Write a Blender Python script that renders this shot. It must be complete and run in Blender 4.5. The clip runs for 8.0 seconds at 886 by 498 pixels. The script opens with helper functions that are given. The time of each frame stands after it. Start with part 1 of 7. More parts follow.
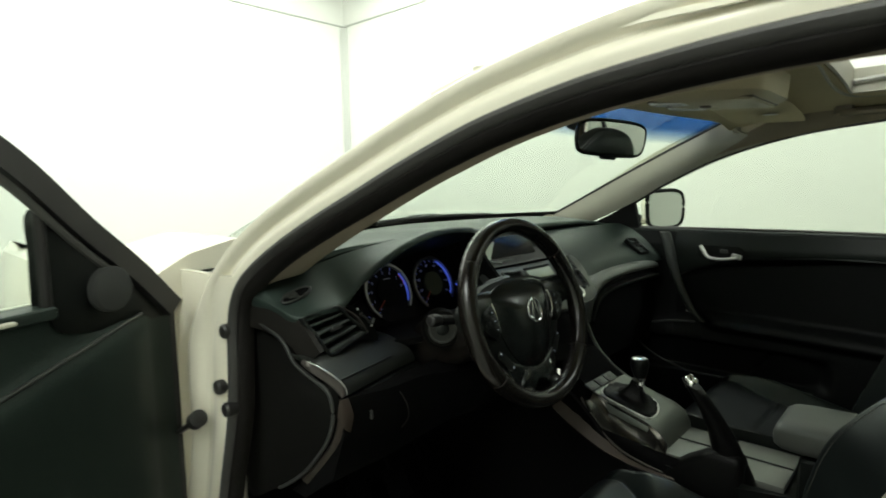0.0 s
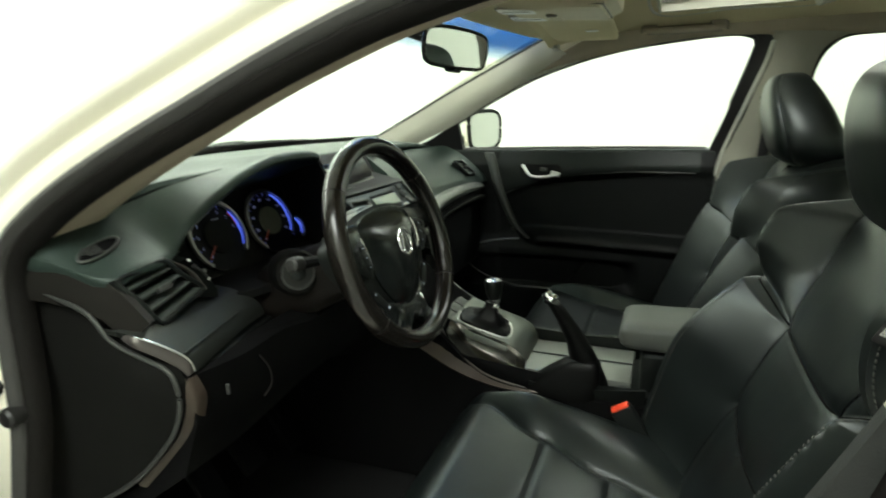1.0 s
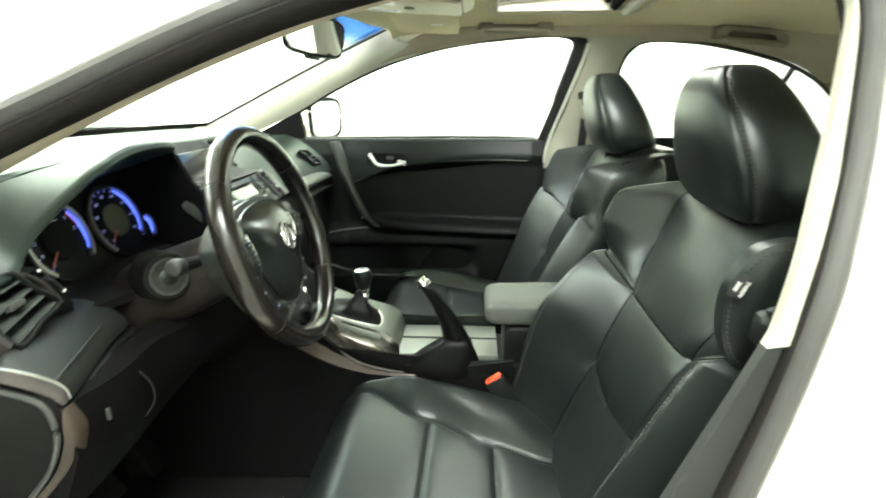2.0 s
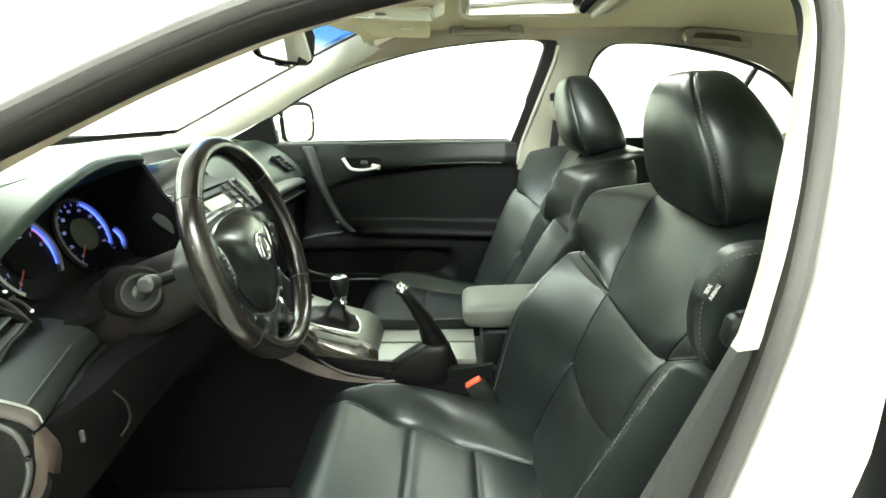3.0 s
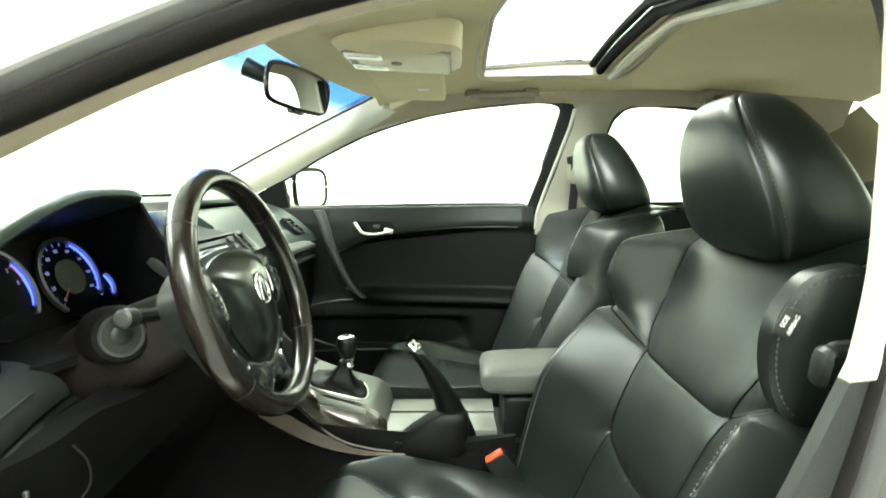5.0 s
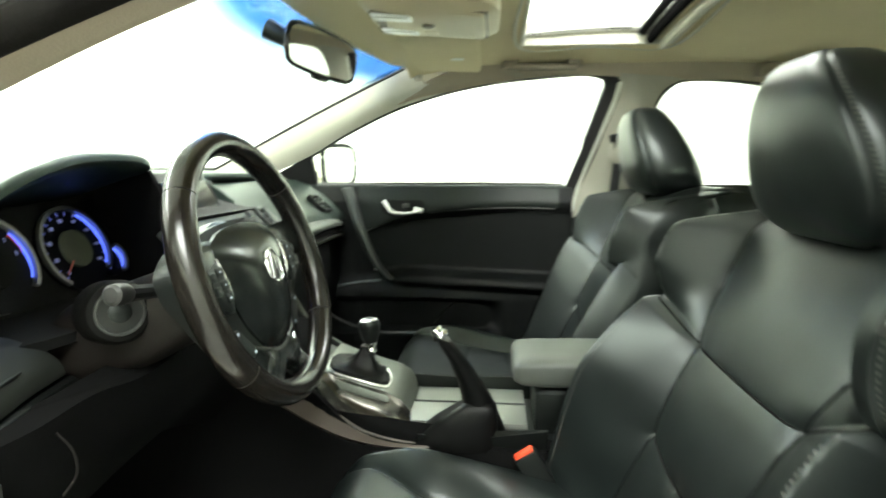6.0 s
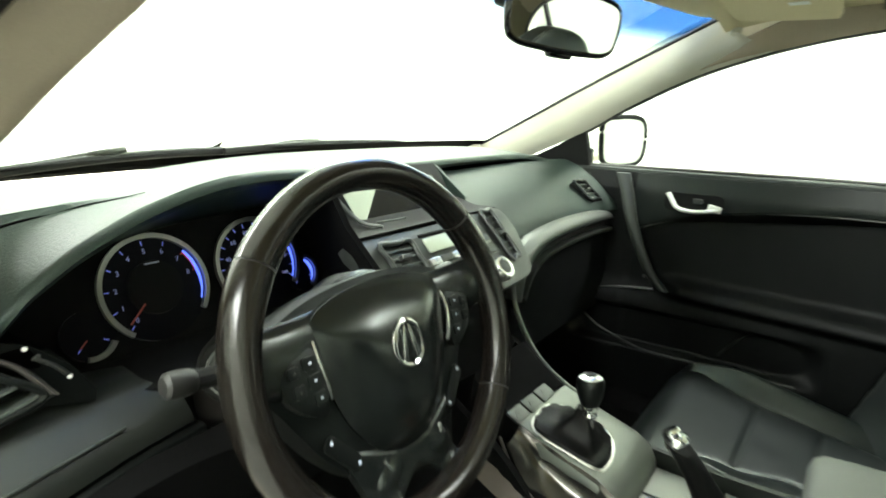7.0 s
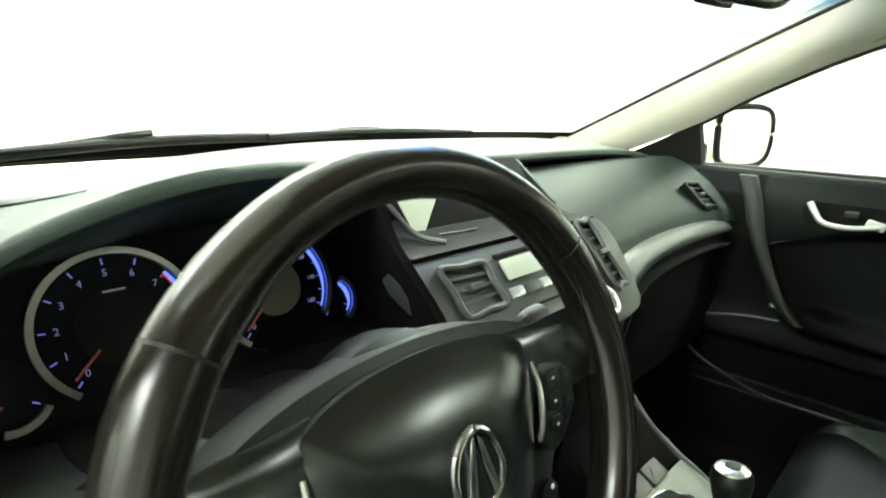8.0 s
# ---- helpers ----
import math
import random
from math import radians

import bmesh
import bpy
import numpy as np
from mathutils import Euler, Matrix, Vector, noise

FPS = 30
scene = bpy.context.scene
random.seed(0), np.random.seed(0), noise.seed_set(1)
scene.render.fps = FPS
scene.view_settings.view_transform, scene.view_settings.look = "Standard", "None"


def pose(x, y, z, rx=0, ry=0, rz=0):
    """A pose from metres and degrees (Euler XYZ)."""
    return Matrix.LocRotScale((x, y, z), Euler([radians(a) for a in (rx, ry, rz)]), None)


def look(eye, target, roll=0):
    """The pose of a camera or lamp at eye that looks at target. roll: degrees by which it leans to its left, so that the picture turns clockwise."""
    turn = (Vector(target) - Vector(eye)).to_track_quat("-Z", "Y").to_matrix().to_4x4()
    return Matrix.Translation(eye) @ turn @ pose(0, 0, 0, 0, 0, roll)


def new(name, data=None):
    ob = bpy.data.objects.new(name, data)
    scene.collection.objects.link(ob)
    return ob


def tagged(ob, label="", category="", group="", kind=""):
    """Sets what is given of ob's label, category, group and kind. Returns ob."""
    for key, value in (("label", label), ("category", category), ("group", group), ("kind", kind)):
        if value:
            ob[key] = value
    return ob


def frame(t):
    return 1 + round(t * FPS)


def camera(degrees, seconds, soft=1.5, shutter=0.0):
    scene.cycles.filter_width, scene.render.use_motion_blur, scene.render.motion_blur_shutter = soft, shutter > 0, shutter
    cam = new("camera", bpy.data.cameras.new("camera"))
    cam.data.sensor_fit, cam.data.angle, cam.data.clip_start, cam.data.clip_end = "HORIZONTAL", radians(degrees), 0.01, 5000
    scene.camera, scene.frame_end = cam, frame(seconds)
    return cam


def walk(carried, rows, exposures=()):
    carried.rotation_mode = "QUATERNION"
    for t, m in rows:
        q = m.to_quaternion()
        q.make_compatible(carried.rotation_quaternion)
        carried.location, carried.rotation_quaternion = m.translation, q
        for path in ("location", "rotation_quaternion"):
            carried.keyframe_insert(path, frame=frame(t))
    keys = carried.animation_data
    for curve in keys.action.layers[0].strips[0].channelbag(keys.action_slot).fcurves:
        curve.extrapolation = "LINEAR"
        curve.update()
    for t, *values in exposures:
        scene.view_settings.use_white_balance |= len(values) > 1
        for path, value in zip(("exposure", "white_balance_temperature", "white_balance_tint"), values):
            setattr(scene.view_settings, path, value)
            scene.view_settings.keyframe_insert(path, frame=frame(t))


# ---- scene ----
cam = camera(76.6, 8.0, soft=1.7, shutter=0.5)
PATH = [
    (0, (-1.182, -0.536, 1.067), (0.275, 0.815, 0.844), -1.0),
    (0.2, (-1.175, -0.499, 1.054), (0.354, 0.768, 0.817), -1.6),
    (0.5, (-1.154, -0.438, 1.047), (0.528, 0.59, 0.711), -2.6),
    (0.7, (-1.138, -0.409, 1.043), (0.613, 0.478, 0.658), -2.2),
    (0.9, (-1.135, -0.389, 1.044), (0.645, 0.404, 0.592), -2.4),
    (1, (-1.135, -0.371, 1.045), (0.666, 0.355, 0.564), -1.6),
    (1.2, (-1.139, -0.352, 1.041), (0.69, 0.269, 0.525), -1.6),
    (1.5, (-1.16, -0.297, 1.041), (0.72, 0.112, 0.497), -2.0),
    (2, (-1.167, -0.275, 1.05), (0.759, -0.167, 0.521), -0.1),
    (2.2, (-1.172, -0.278, 1.051), (0.761, -0.229, 0.539), -1.5),
    (3.3, (-1.162, -0.269, 1.064), (0.764, -0.249, 0.528), -0.7),
    (3.5, (-1.158, -0.258, 1.063), (0.775, -0.218, 0.55), -1.0),
    (4, (-1.137, -0.268, 1.08), (0.816, -0.203, 0.653), -1.1),
    (4.5, (-1.105, -0.274, 1.074), (0.875, -0.221, 0.798), -0.3),
    (4.7, (-1.1, -0.269, 1.036), (0.883, -0.212, 0.788), -0.3),
    (5.8, (-1.056, -0.256, 0.954), (0.931, -0.202, 0.727), -1.3),
    (6, (-1.019, -0.263, 0.969), (0.952, -0.087, 0.676), 0.1),
    (6.2, (-0.96, -0.297, 0.992), (0.973, 0.087, 0.653), 1.1),
    (6.5, (-0.848, -0.333, 1.028), (0.924, 0.506, 0.636), 2.6),
    (7, (-0.726, -0.3, 1.052), (0.83, 0.858, 0.566), 1.0),
    (7.5, (-0.624, -0.18, 1.051), (0.866, 1.069, 0.582), 2.9),
    (8, (-0.565, -0.154, 1.03), (0.837, 1.178, 0.519), 1.7),
]
walk(cam, [(t, look(eye, target, roll)) for t, eye, target, roll in PATH],
     exposures=[(0.0, -2.08), (0.5, -1.75), (1.0, -1.12), (1.5, -0.2), (2.0, 0.35), (4.7, 0.58), (6.0, 0.15), (7.0, -0.02), (8.0, -0.02)])

# ---- world and light ----
world = bpy.data.worlds.new("booth_world")
scene.world = world
world.use_nodes = True
world.node_tree.nodes["Background"].inputs[0].default_value = (0.9, 1.0, 0.88, 1)
world.node_tree.nodes["Background"].inputs[1].default_value = 0.05


def area(name, at, to, sx, sy, watts, colour=(0.945, 1.0, 0.935)):
    lamp = bpy.data.lights.new(name, "AREA")
    lamp.shape, lamp.size, lamp.size_y, lamp.energy, lamp.color = "RECTANGLE", sx, sy, watts, colour
    ob = new(name, lamp)
    ob.matrix_world = look(at, to)
    return ob


# unseen lamp, added and aimed at the car to brighten its open side
area("unseen_fill_over_driver_side", (-2.5, -0.4, 2.9), (-0.95, -0.3, 0.75), 1.5, 6.0, 1080)
area("ceiling_lamp_over_passenger_side", (1.9, 0.2, 3.1), (1.9, 0.2, 0), 0.5, 6.0, 420)
area("ceiling_lamp_over_bonnet", (-0.2, 3.2, 3.1), (-0.2, 3.2, 0), 4.0, 0.5, 390)


# ---- materials ----
def material(name, colour, rough=0.5, metal=0.0, coat=0.0, grain=0.0, grain_scale=300.0, spread=0.12, blotch=6.0,
             rough_spread=0.08, spec=0.5, tint=(1.0, 1.0, 1.0)):
    """A surface with colour variation at two scales, uneven gloss and fine relief."""
    m = bpy.data.materials.new(name)
    m.use_nodes = True
    nt = m.node_tree
    b = nt.nodes["Principled BSDF"]
    b.inputs["Metallic"].default_value = metal
    b.inputs["Coat Weight"].default_value = coat
    b.inputs["Coat Roughness"].default_value = 0.06
    b.inputs["Specular IOR Level"].default_value = spec
    b.inputs["Specular Tint"].default_value = (*tint, 1)
    tc = nt.nodes.new("ShaderNodeTexCoord")
    n1 = nt.nodes.new("ShaderNodeTexNoise")
    n1.inputs["Scale"].default_value, n1.inputs["Detail"].default_value = blotch, 4
    n2 = nt.nodes.new("ShaderNodeTexNoise")
    n2.inputs["Scale"].default_value, n2.inputs["Detail"].default_value = grain_scale, 3
    nt.links.new(tc.outputs["Object"], n1.inputs["Vector"])
    nt.links.new(tc.outputs["Object"], n2.inputs["Vector"])
    both = nt.nodes.new("ShaderNodeMath")
    both.operation = "MULTIPLY_ADD"
    both.inputs[1].default_value = 0.35
    nt.links.new(n2.outputs["Fac"], both.inputs[0])
    nt.links.new(n1.outputs["Fac"], both.inputs[2])
    ramp = nt.nodes.new("ShaderNodeMapRange")
    ramp.inputs["From Min"].default_value, ramp.inputs["From Max"].default_value = 0.35, 1.0
    nt.links.new(both.outputs[0], ramp.inputs["Value"])
    mix = nt.nodes.new("ShaderNodeMix")
    mix.data_type = "RGBA"
    mix.inputs["A"].default_value = (*[c * (1 - spread) for c in colour], 1)
    mix.inputs["B"].default_value = (*[min(1, c * (1 + spread)) for c in colour], 1)
    nt.links.new(ramp.outputs["Result"], mix.inputs["Factor"])
    nt.links.new(mix.outputs["Result"], b.inputs["Base Color"])
    rr = nt.nodes.new("ShaderNodeMapRange")
    rr.inputs["To Min"].default_value, rr.inputs["To Max"].default_value = max(0.02, rough - rough_spread), min(1, rough + rough_spread)
    nt.links.new(both.outputs[0], rr.inputs["Value"])
    nt.links.new(rr.outputs["Result"], b.inputs["Roughness"])
    if grain:
        bump = nt.nodes.new("ShaderNodeBump")
        bump.inputs["Strength"].default_value, bump.inputs["Distance"].default_value = grain, 0.001
        nt.links.new(n2.outputs["Fac"], bump.inputs["Height"])
        nt.links.new(bump.outputs["Normal"], b.inputs["Normal"])
    return m


def leather(name, colour, rough, spec=0.45):
    """Smooth worn hide with soft wrinkles."""
    m = material(name, colour, rough, grain=0.0, spread=0.2, blotch=9, rough_spread=0.015, spec=spec, tint=(0.95, 1.0, 0.985))
    nt = m.node_tree
    tc = next(n for n in nt.nodes if n.type == "TEX_COORD")
    w = nt.nodes.new("ShaderNodeTexNoise")
    w.inputs["Scale"].default_value, w.inputs["Detail"].default_value, w.inputs["Distortion"].default_value = 12, 1.0, 0.4
    nt.links.new(tc.outputs["Object"], w.inputs["Vector"])
    wrinkle = nt.nodes.new("ShaderNodeBump")
    wrinkle.inputs["Strength"].default_value, wrinkle.inputs["Distance"].default_value = 0.16, 0.005
    nt.links.new(w.outputs["Fac"], wrinkle.inputs["Height"])
    nt.links.new(wrinkle.outputs["Normal"], nt.nodes["Principled BSDF"].inputs["Normal"])
    return m


def glowing(name, colour, strength):
    m = bpy.data.materials.new(name)
    m.use_nodes = True
    b = m.node_tree.nodes["Principled BSDF"]
    b.inputs["Base Color"].default_value = (*colour, 1)
    b.inputs["Emission Color"].default_value = (*colour, 1)
    b.inputs["Emission Strength"].default_value = strength
    return m


def pane(name, tint, rough=0.0):
    """Thin glass: see-through with a mirror sheen that grows at grazing angles."""
    m = bpy.data.materials.new(name)
    m.use_nodes = True
    nt = m.node_tree
    nt.nodes.remove(nt.nodes["Principled BSDF"])
    out = nt.nodes["Material Output"]
    clear, gloss = nt.nodes.new("ShaderNodeBsdfTransparent"), nt.nodes.new("ShaderNodeBsdfGlossy")
    clear.inputs["Color"].default_value = (*tint, 1)
    gloss.inputs["Roughness"].default_value = rough
    edge, power, mix = nt.nodes.new("ShaderNodeLayerWeight"), nt.nodes.new("ShaderNodeMath"), nt.nodes.new("ShaderNodeMixShader")
    power.operation = "POWER"
    power.inputs[1].default_value = 5.0
    scale = nt.nodes.new("ShaderNodeMath")
    scale.operation = "MULTIPLY_ADD"
    scale.inputs[1].default_value, scale.inputs[2].default_value = 0.55, 0.03
    nt.links.new(edge.outputs["Facing"], power.inputs[0])
    nt.links.new(power.outputs[0], scale.inputs[0])
    nt.links.new(scale.outputs[0], mix.inputs[0])
    nt.links.new(clear.outputs[0], mix.inputs[1])
    nt.links.new(gloss.outputs[0], mix.inputs[2])
    nt.links.new(mix.outputs[0], out.inputs["Surface"])
    return m


WALL = material("booth_wall_paint", (0.80, 0.81, 0.76), 0.6, grain=0.15, grain_scale=90, spread=0.03, blotch=1.2)
BEAD = material("grey_white_sealant_bead", (0.50, 0.52, 0.48), 0.6, grain=0.2, grain_scale=90, spread=0.06, blotch=2)
FLOOR = material("booth_floor_paint", (0.42, 0.42, 0.40), 0.45, grain=0.2, grain_scale=120, spread=0.15, blotch=2)
PAINT = material("pearl_white_paint", (0.83, 0.79, 0.65), 0.28, coat=0.8, spread=0.02, blotch=3, grain_scale=900)
RUBBER = material("black_rubber", (0.011, 0.0105, 0.010), 0.42, grain=0.25, grain_scale=500, spread=0.25)
SEALGREY = material("grey_rubber_lip", (0.075, 0.075, 0.07), 0.5, grain=0.2, grain_scale=500, spread=0.15)
LEATHER = leather("black_leather", (0.0055, 0.0074, 0.0070), 0.33, spec=0.44)
LEATHER_IN = leather("black_perforated_leather", (0.0058, 0.0078, 0.0074), 0.34, spec=0.40)
RIMHIDE = material("worn_wheel_leather", (0.0075, 0.0060, 0.0048), 0.22, spread=0.10, blotch=8, rough_spread=0.015)
HUBSKIN = material("satin_hub_skin", (0.0062, 0.0074, 0.0068), 0.24, spec=0.58, tint=(0.94, 1.0, 0.97), grain=0.04, grain_scale=400, rough_spread=0.03, spread=0.12, blotch=8)
# near-black that puts the deep shade of footwell and recesses into the colour
VOID = material("deep_shade_black", (0.0028, 0.0028, 0.0028), 0.95, grain=0.3, grain_scale=400, spread=0.3, spec=0.08)
DASH = material("dark_soft_dash_plastic", (0.0165, 0.0250, 0.0210), 0.40, grain=0.40, grain_scale=480, spread=0.18, spec=0.28, tint=(0.88, 1.0, 0.94))
HARD = material("black_hard_plastic", (0.0045, 0.0052, 0.0048), 0.37, grain=0.25, grain_scale=700, spread=0.2, spec=0.3, tint=(0.92, 1.0, 0.96))
MATT = material("matt_black_plastic", (0.0055, 0.0055, 0.0055), 0.75, grain=0.2, grain_scale=700, spread=0.2, spec=0.2)
GLOSS = material("glossy_black_plastic", (0.01, 0.01, 0.011), 0.12, spread=0.1, grain_scale=500, rough_spread=0.04)
GREYPL = material("dark_grey_metallic_plastic", (0.06, 0.062, 0.058), 0.30, metal=0.5, spread=0.08, grain_scale=900)
SIDEPL = material("grey_brown_dash_plastic", (0.010, 0.009, 0.0075), 0.62, grain=0.2, grain_scale=600, spread=0.12, spec=0.14)
LIP_RUBBER = material("brown_black_lip", (0.0065, 0.0055, 0.0047), 0.6, grain=0.3, grain_scale=500, spread=0.2, spec=0.16)
TIPPL = material("satin_ledge_tip", (0.085, 0.076, 0.070), 0.34, metal=0.5, spread=0.06)
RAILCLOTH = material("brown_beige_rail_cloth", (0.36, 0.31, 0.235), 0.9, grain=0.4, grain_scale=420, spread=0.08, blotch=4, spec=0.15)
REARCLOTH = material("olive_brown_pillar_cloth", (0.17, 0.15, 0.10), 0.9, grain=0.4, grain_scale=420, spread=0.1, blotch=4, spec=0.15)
CONSOLEPL = material("beige_console_plastic", (0.62, 0.55, 0.37), 0.5, grain=0.25, grain_scale=500, spread=0.05)
HANDLEPL = material("brown_beige_handle_plastic", (0.20, 0.17, 0.125), 0.5, grain=0.2, grain_scale=500, spread=0.06)
CAPPL = material("matt_cover_plastic", (0.0048, 0.0047, 0.0040), 0.7, grain=0.4, grain_scale=500, spread=0.15, spec=0.10)
# TRIM's beige made darker: the centre pillar's shade is in the colour
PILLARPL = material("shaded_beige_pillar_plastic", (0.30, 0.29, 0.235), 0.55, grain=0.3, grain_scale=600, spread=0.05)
# rubber coloured pale to stand for the light it reflects
SEALPALE = material("seal_rubber_reflection", (0.46, 0.47, 0.40), 0.4, grain=0.2, grain_scale=500, spread=0.06)
DARKTRIM = material("dark_grey_pillar_plastic", (0.018, 0.019, 0.018), 0.55, grain=0.3, grain_scale=500, spread=0.15, spec=0.3)
DOORPL = material("black_door_plastic", (0.0034, 0.0040, 0.0038), 0.50, grain=0.35, grain_scale=520, spread=0.2, spec=0.14)
DOORTOP = material("soft_dark_door_vinyl", (0.0075, 0.0105, 0.0090), 0.42, grain=0.4, grain_scale=480, spread=0.15, spec=0.26)
BADGE = material("worn_badge_chrome", (0.50, 0.50, 0.49), 0.16, metal=1.0, spread=0.05, rough_spread=0.05)
PULLPL = material("grey_green_pull_plastic", (0.022, 0.025, 0.022), 0.40, grain=0.2, grain_scale=500, spread=0.12, spec=0.4)
SHROUDPL = material("dark_brown_column_plastic", (0.0085, 0.0066, 0.0054), 0.5, grain=0.25, grain_scale=600, spread=0.12, spec=0.25)
SLATPL = material("grey_vent_slat_plastic", (0.070, 0.080, 0.073), 0.27, metal=0.4, spread=0.08, grain_scale=900)
RINGMETAL = material("satin_gauge_ring", (0.36, 0.36, 0.35), 0.30, metal=0.95, spread=0.05, grain_scale=900)
SEAL = material("lightened_seal_rubber", (0.032, 0.031, 0.029), 0.45, grain=0.2, grain_scale=500, spread=0.15)
GUNMETAL = material("polished_gunmetal_trim", (0.085, 0.080, 0.072), 0.20, metal=0.9, spread=0.06, grain_scale=900)
BOOTHIDE = material("black_boot_leather", (0.0026, 0.0026, 0.0025), 0.40, grain=0.2, grain_scale=500, spread=0.3, blotch=40, spec=0.13)
BROWNPL = material("brown_grey_satin_plastic", (0.036, 0.025, 0.018), 0.42, metal=0.3, spread=0.1, grain_scale=900)
LEDGE_PL = material("dark_satin_ledge_plastic", (0.026, 0.029, 0.025), 0.36, metal=0.25, spread=0.08, grain_scale=900)
SILVER = material("silver_satin_trim", (0.62, 0.62, 0.60), 0.24, metal=0.95, spread=0.05, grain_scale=900)
PANELGREY = material("grey_stack_plastic", (0.040, 0.044, 0.040), 0.36, metal=0.3, spread=0.08, grain_scale=900)
SWEEPGREY = material("silver_grey_sweep_plastic", (0.085, 0.091, 0.083), 0.36, metal=0.35, spread=0.08, grain_scale=900)
CHROME = material("chrome", (0.85, 0.85, 0.84), 0.07, metal=1.0, spread=0.02, rough_spread=0.03)
TRAYPL = material("pale_metallic_plastic", (0.165, 0.172, 0.153), 0.34, metal=0.3, spread=0.06, grain_scale=900)
DECKPL = material("satin_metal_deck", (0.125, 0.135, 0.118), 0.32, metal=0.35, spread=0.06, grain_scale=900)
BRIGHT = material("bright_silver_plastic", (0.70, 0.70, 0.68), 0.3, metal=0.35, spread=0.03, grain_scale=900)
HEADLINE = material("beige_headliner_cloth", (0.67, 0.585, 0.375), 0.95, grain=0.5, grain_scale=420, spread=0.08, blotch=3, spec=0.15)
TRIM = material("beige_pillar_plastic", (0.50, 0.485, 0.40), 0.55, grain=0.3, grain_scale=600, spread=0.05)
CARPET = material("black_carpet", (0.009, 0.009, 0.009), 1.0, grain=0.9, grain_scale=260, spread=0.4, spec=0.1)
CLOTH = material("dark_grey_trim_cloth", (0.03, 0.032, 0.03), 0.9, grain=0.4, grain_scale=400, spread=0.15)
REDPL = material("red_plastic", (0.75, 0.06, 0.02), 0.35, spread=0.08)
WEB = material("black_belt_webbing", (0.02, 0.02, 0.021), 0.7, grain=0.6, grain_scale=700, spread=0.2)
THREAD = material("grey_stitching", (0.05, 0.049, 0.044), 0.8, grain=0.3, spread=0.15)
WHITEPR = material("white_print", (0.75, 0.75, 0.72), 0.6, spread=0.03)
PALEPR = material("pale_dial_print", (0.55, 0.6, 0.75), 0.5, spread=0.03)
DIAL = material("dark_dial_face", (0.0025, 0.0025, 0.005), 0.4, spread=0.2, spec=0.12)
DISPLAY = material("grey_display_glass", (0.10, 0.11, 0.085), 0.12, spread=0.06, blotch=20)
LCD = material("pale_radio_display", (0.36, 0.40, 0.32), 0.2, spread=0.05, blotch=20)
MIRROR = material("mirror_glass", (0.92, 0.93, 0.92), 0.015, metal=1.0, spread=0.0, rough_spread=0.0)
NEEDLE = glowing("red_needle", (0.40, 0.07, 0.045), 0.06)
BLUE = glowing("blue_gauge_light", (0.10, 0.17, 1.0), 1.9)
BLUEMARK = glowing("blue_scale_light", (0.22, 0.27, 1.0), 0.32)
DIGIT = glowing("pale_blue_digit_light", (0.40, 0.45, 0.95), 0.09)
REDMARK = glowing("red_zone_light", (0.8, 0.08, 0.06), 0.25)
GLASS = pane("green_tinted_glass", (0.905, 0.94, 0.905))
DARKGLASS = pane("dark_sunroof_glass", (0.10, 0.11, 0.10))


# ---- mesh tools ----
def V(*p):
    return Vector(p)


def spline(points, n, closed=False):
    """n points evenly along a smooth curve through the given points."""
    p = [Vector(q) for q in points]
    k = len(p)
    dense = []
    for i in range(k if closed else k - 1):
        a, b = p[i], p[(i + 1) % k]
        z = p[(i - 1) % k] if closed or i > 0 else a * 2 - b
        c = p[(i + 2) % k] if closed or i + 2 < k else b * 2 - a
        for j in range(16):
            t = j / 16
            dense.append(0.5 * ((2 * a) + (b - z) * t + (2 * z - 5 * a + 4 * b - c) * t * t + (3 * a - z - 3 * b + c) * t ** 3))
    dense.append(p[0].copy() if closed else p[-1].copy())
    lengths = [0.0]
    for a, b in zip(dense, dense[1:]):
        lengths.append(lengths[-1] + (b - a).length)
    out, j = [], 0
    for i in range(n):
        want = lengths[-1] * i / (n if closed else n - 1)
        while j + 2 < len(lengths) and lengths[j + 1] < want:
            j += 1
        f = (want - lengths[j]) / max(1e-9, lengths[j + 1] - lengths[j])
        out.append(dense[j].lerp(dense[j + 1], min(1, max(0, f))))
    return out


def curve1(points, x):
    """Smooth interpolation of y over x through (x, y) points."""
    if x <= points[0][0]:
        return points[0][1]
    for (a, ya), (b, yb) in zip(points, points[1:]):
        if x <= b:
            t = (x - a) / (b - a)
            return ya + (yb - ya) * t * t * (3 - 2 * t)
    return points[-1][1]


def loft(rings, closed=True, caps=True):
    bm = bmesh.new()
    rows = [[bm.verts.new(p) for p in r] for r in rings]
    for a, b in zip(rows, rows[1:]):
        m = len(a)
        for i in range(m if closed else m - 1):
            j = (i + 1) % m
            bm.faces.new((a[i], a[j], b[j], b[i]))
    if caps and closed:
        bm.faces.new(rows[0][::-1])
        bm.faces.new(rows[-1])
    bmesh.ops.recalc_face_normals(bm, faces=bm.faces)
    return bm


def sheet(rows, thick):
    """A surface through rows of points, thickened by the vector thick (or a function of a point)."""
    give = thick if callable(thick) else (lambda p: thick)
    rings = []
    for r in rows:
        r = [Vector(p) for p in r]
        rings.append(r + [p + Vector(give(p)) for p in reversed(r)])
    return loft(rings)


def band(a, b, n, thick, mid=0, lift=(0, 0, 0)):
    """A strip between two curves, bulged by lift half way."""
    a, b = spline(a, n), spline(b, n)
    m = 6
    return sheet([[p.lerp(q, k / m) + Vector(lift) * math.sin(math.pi * k / m) for k in range(m + 1)] for p, q in zip(a, b)], thick)


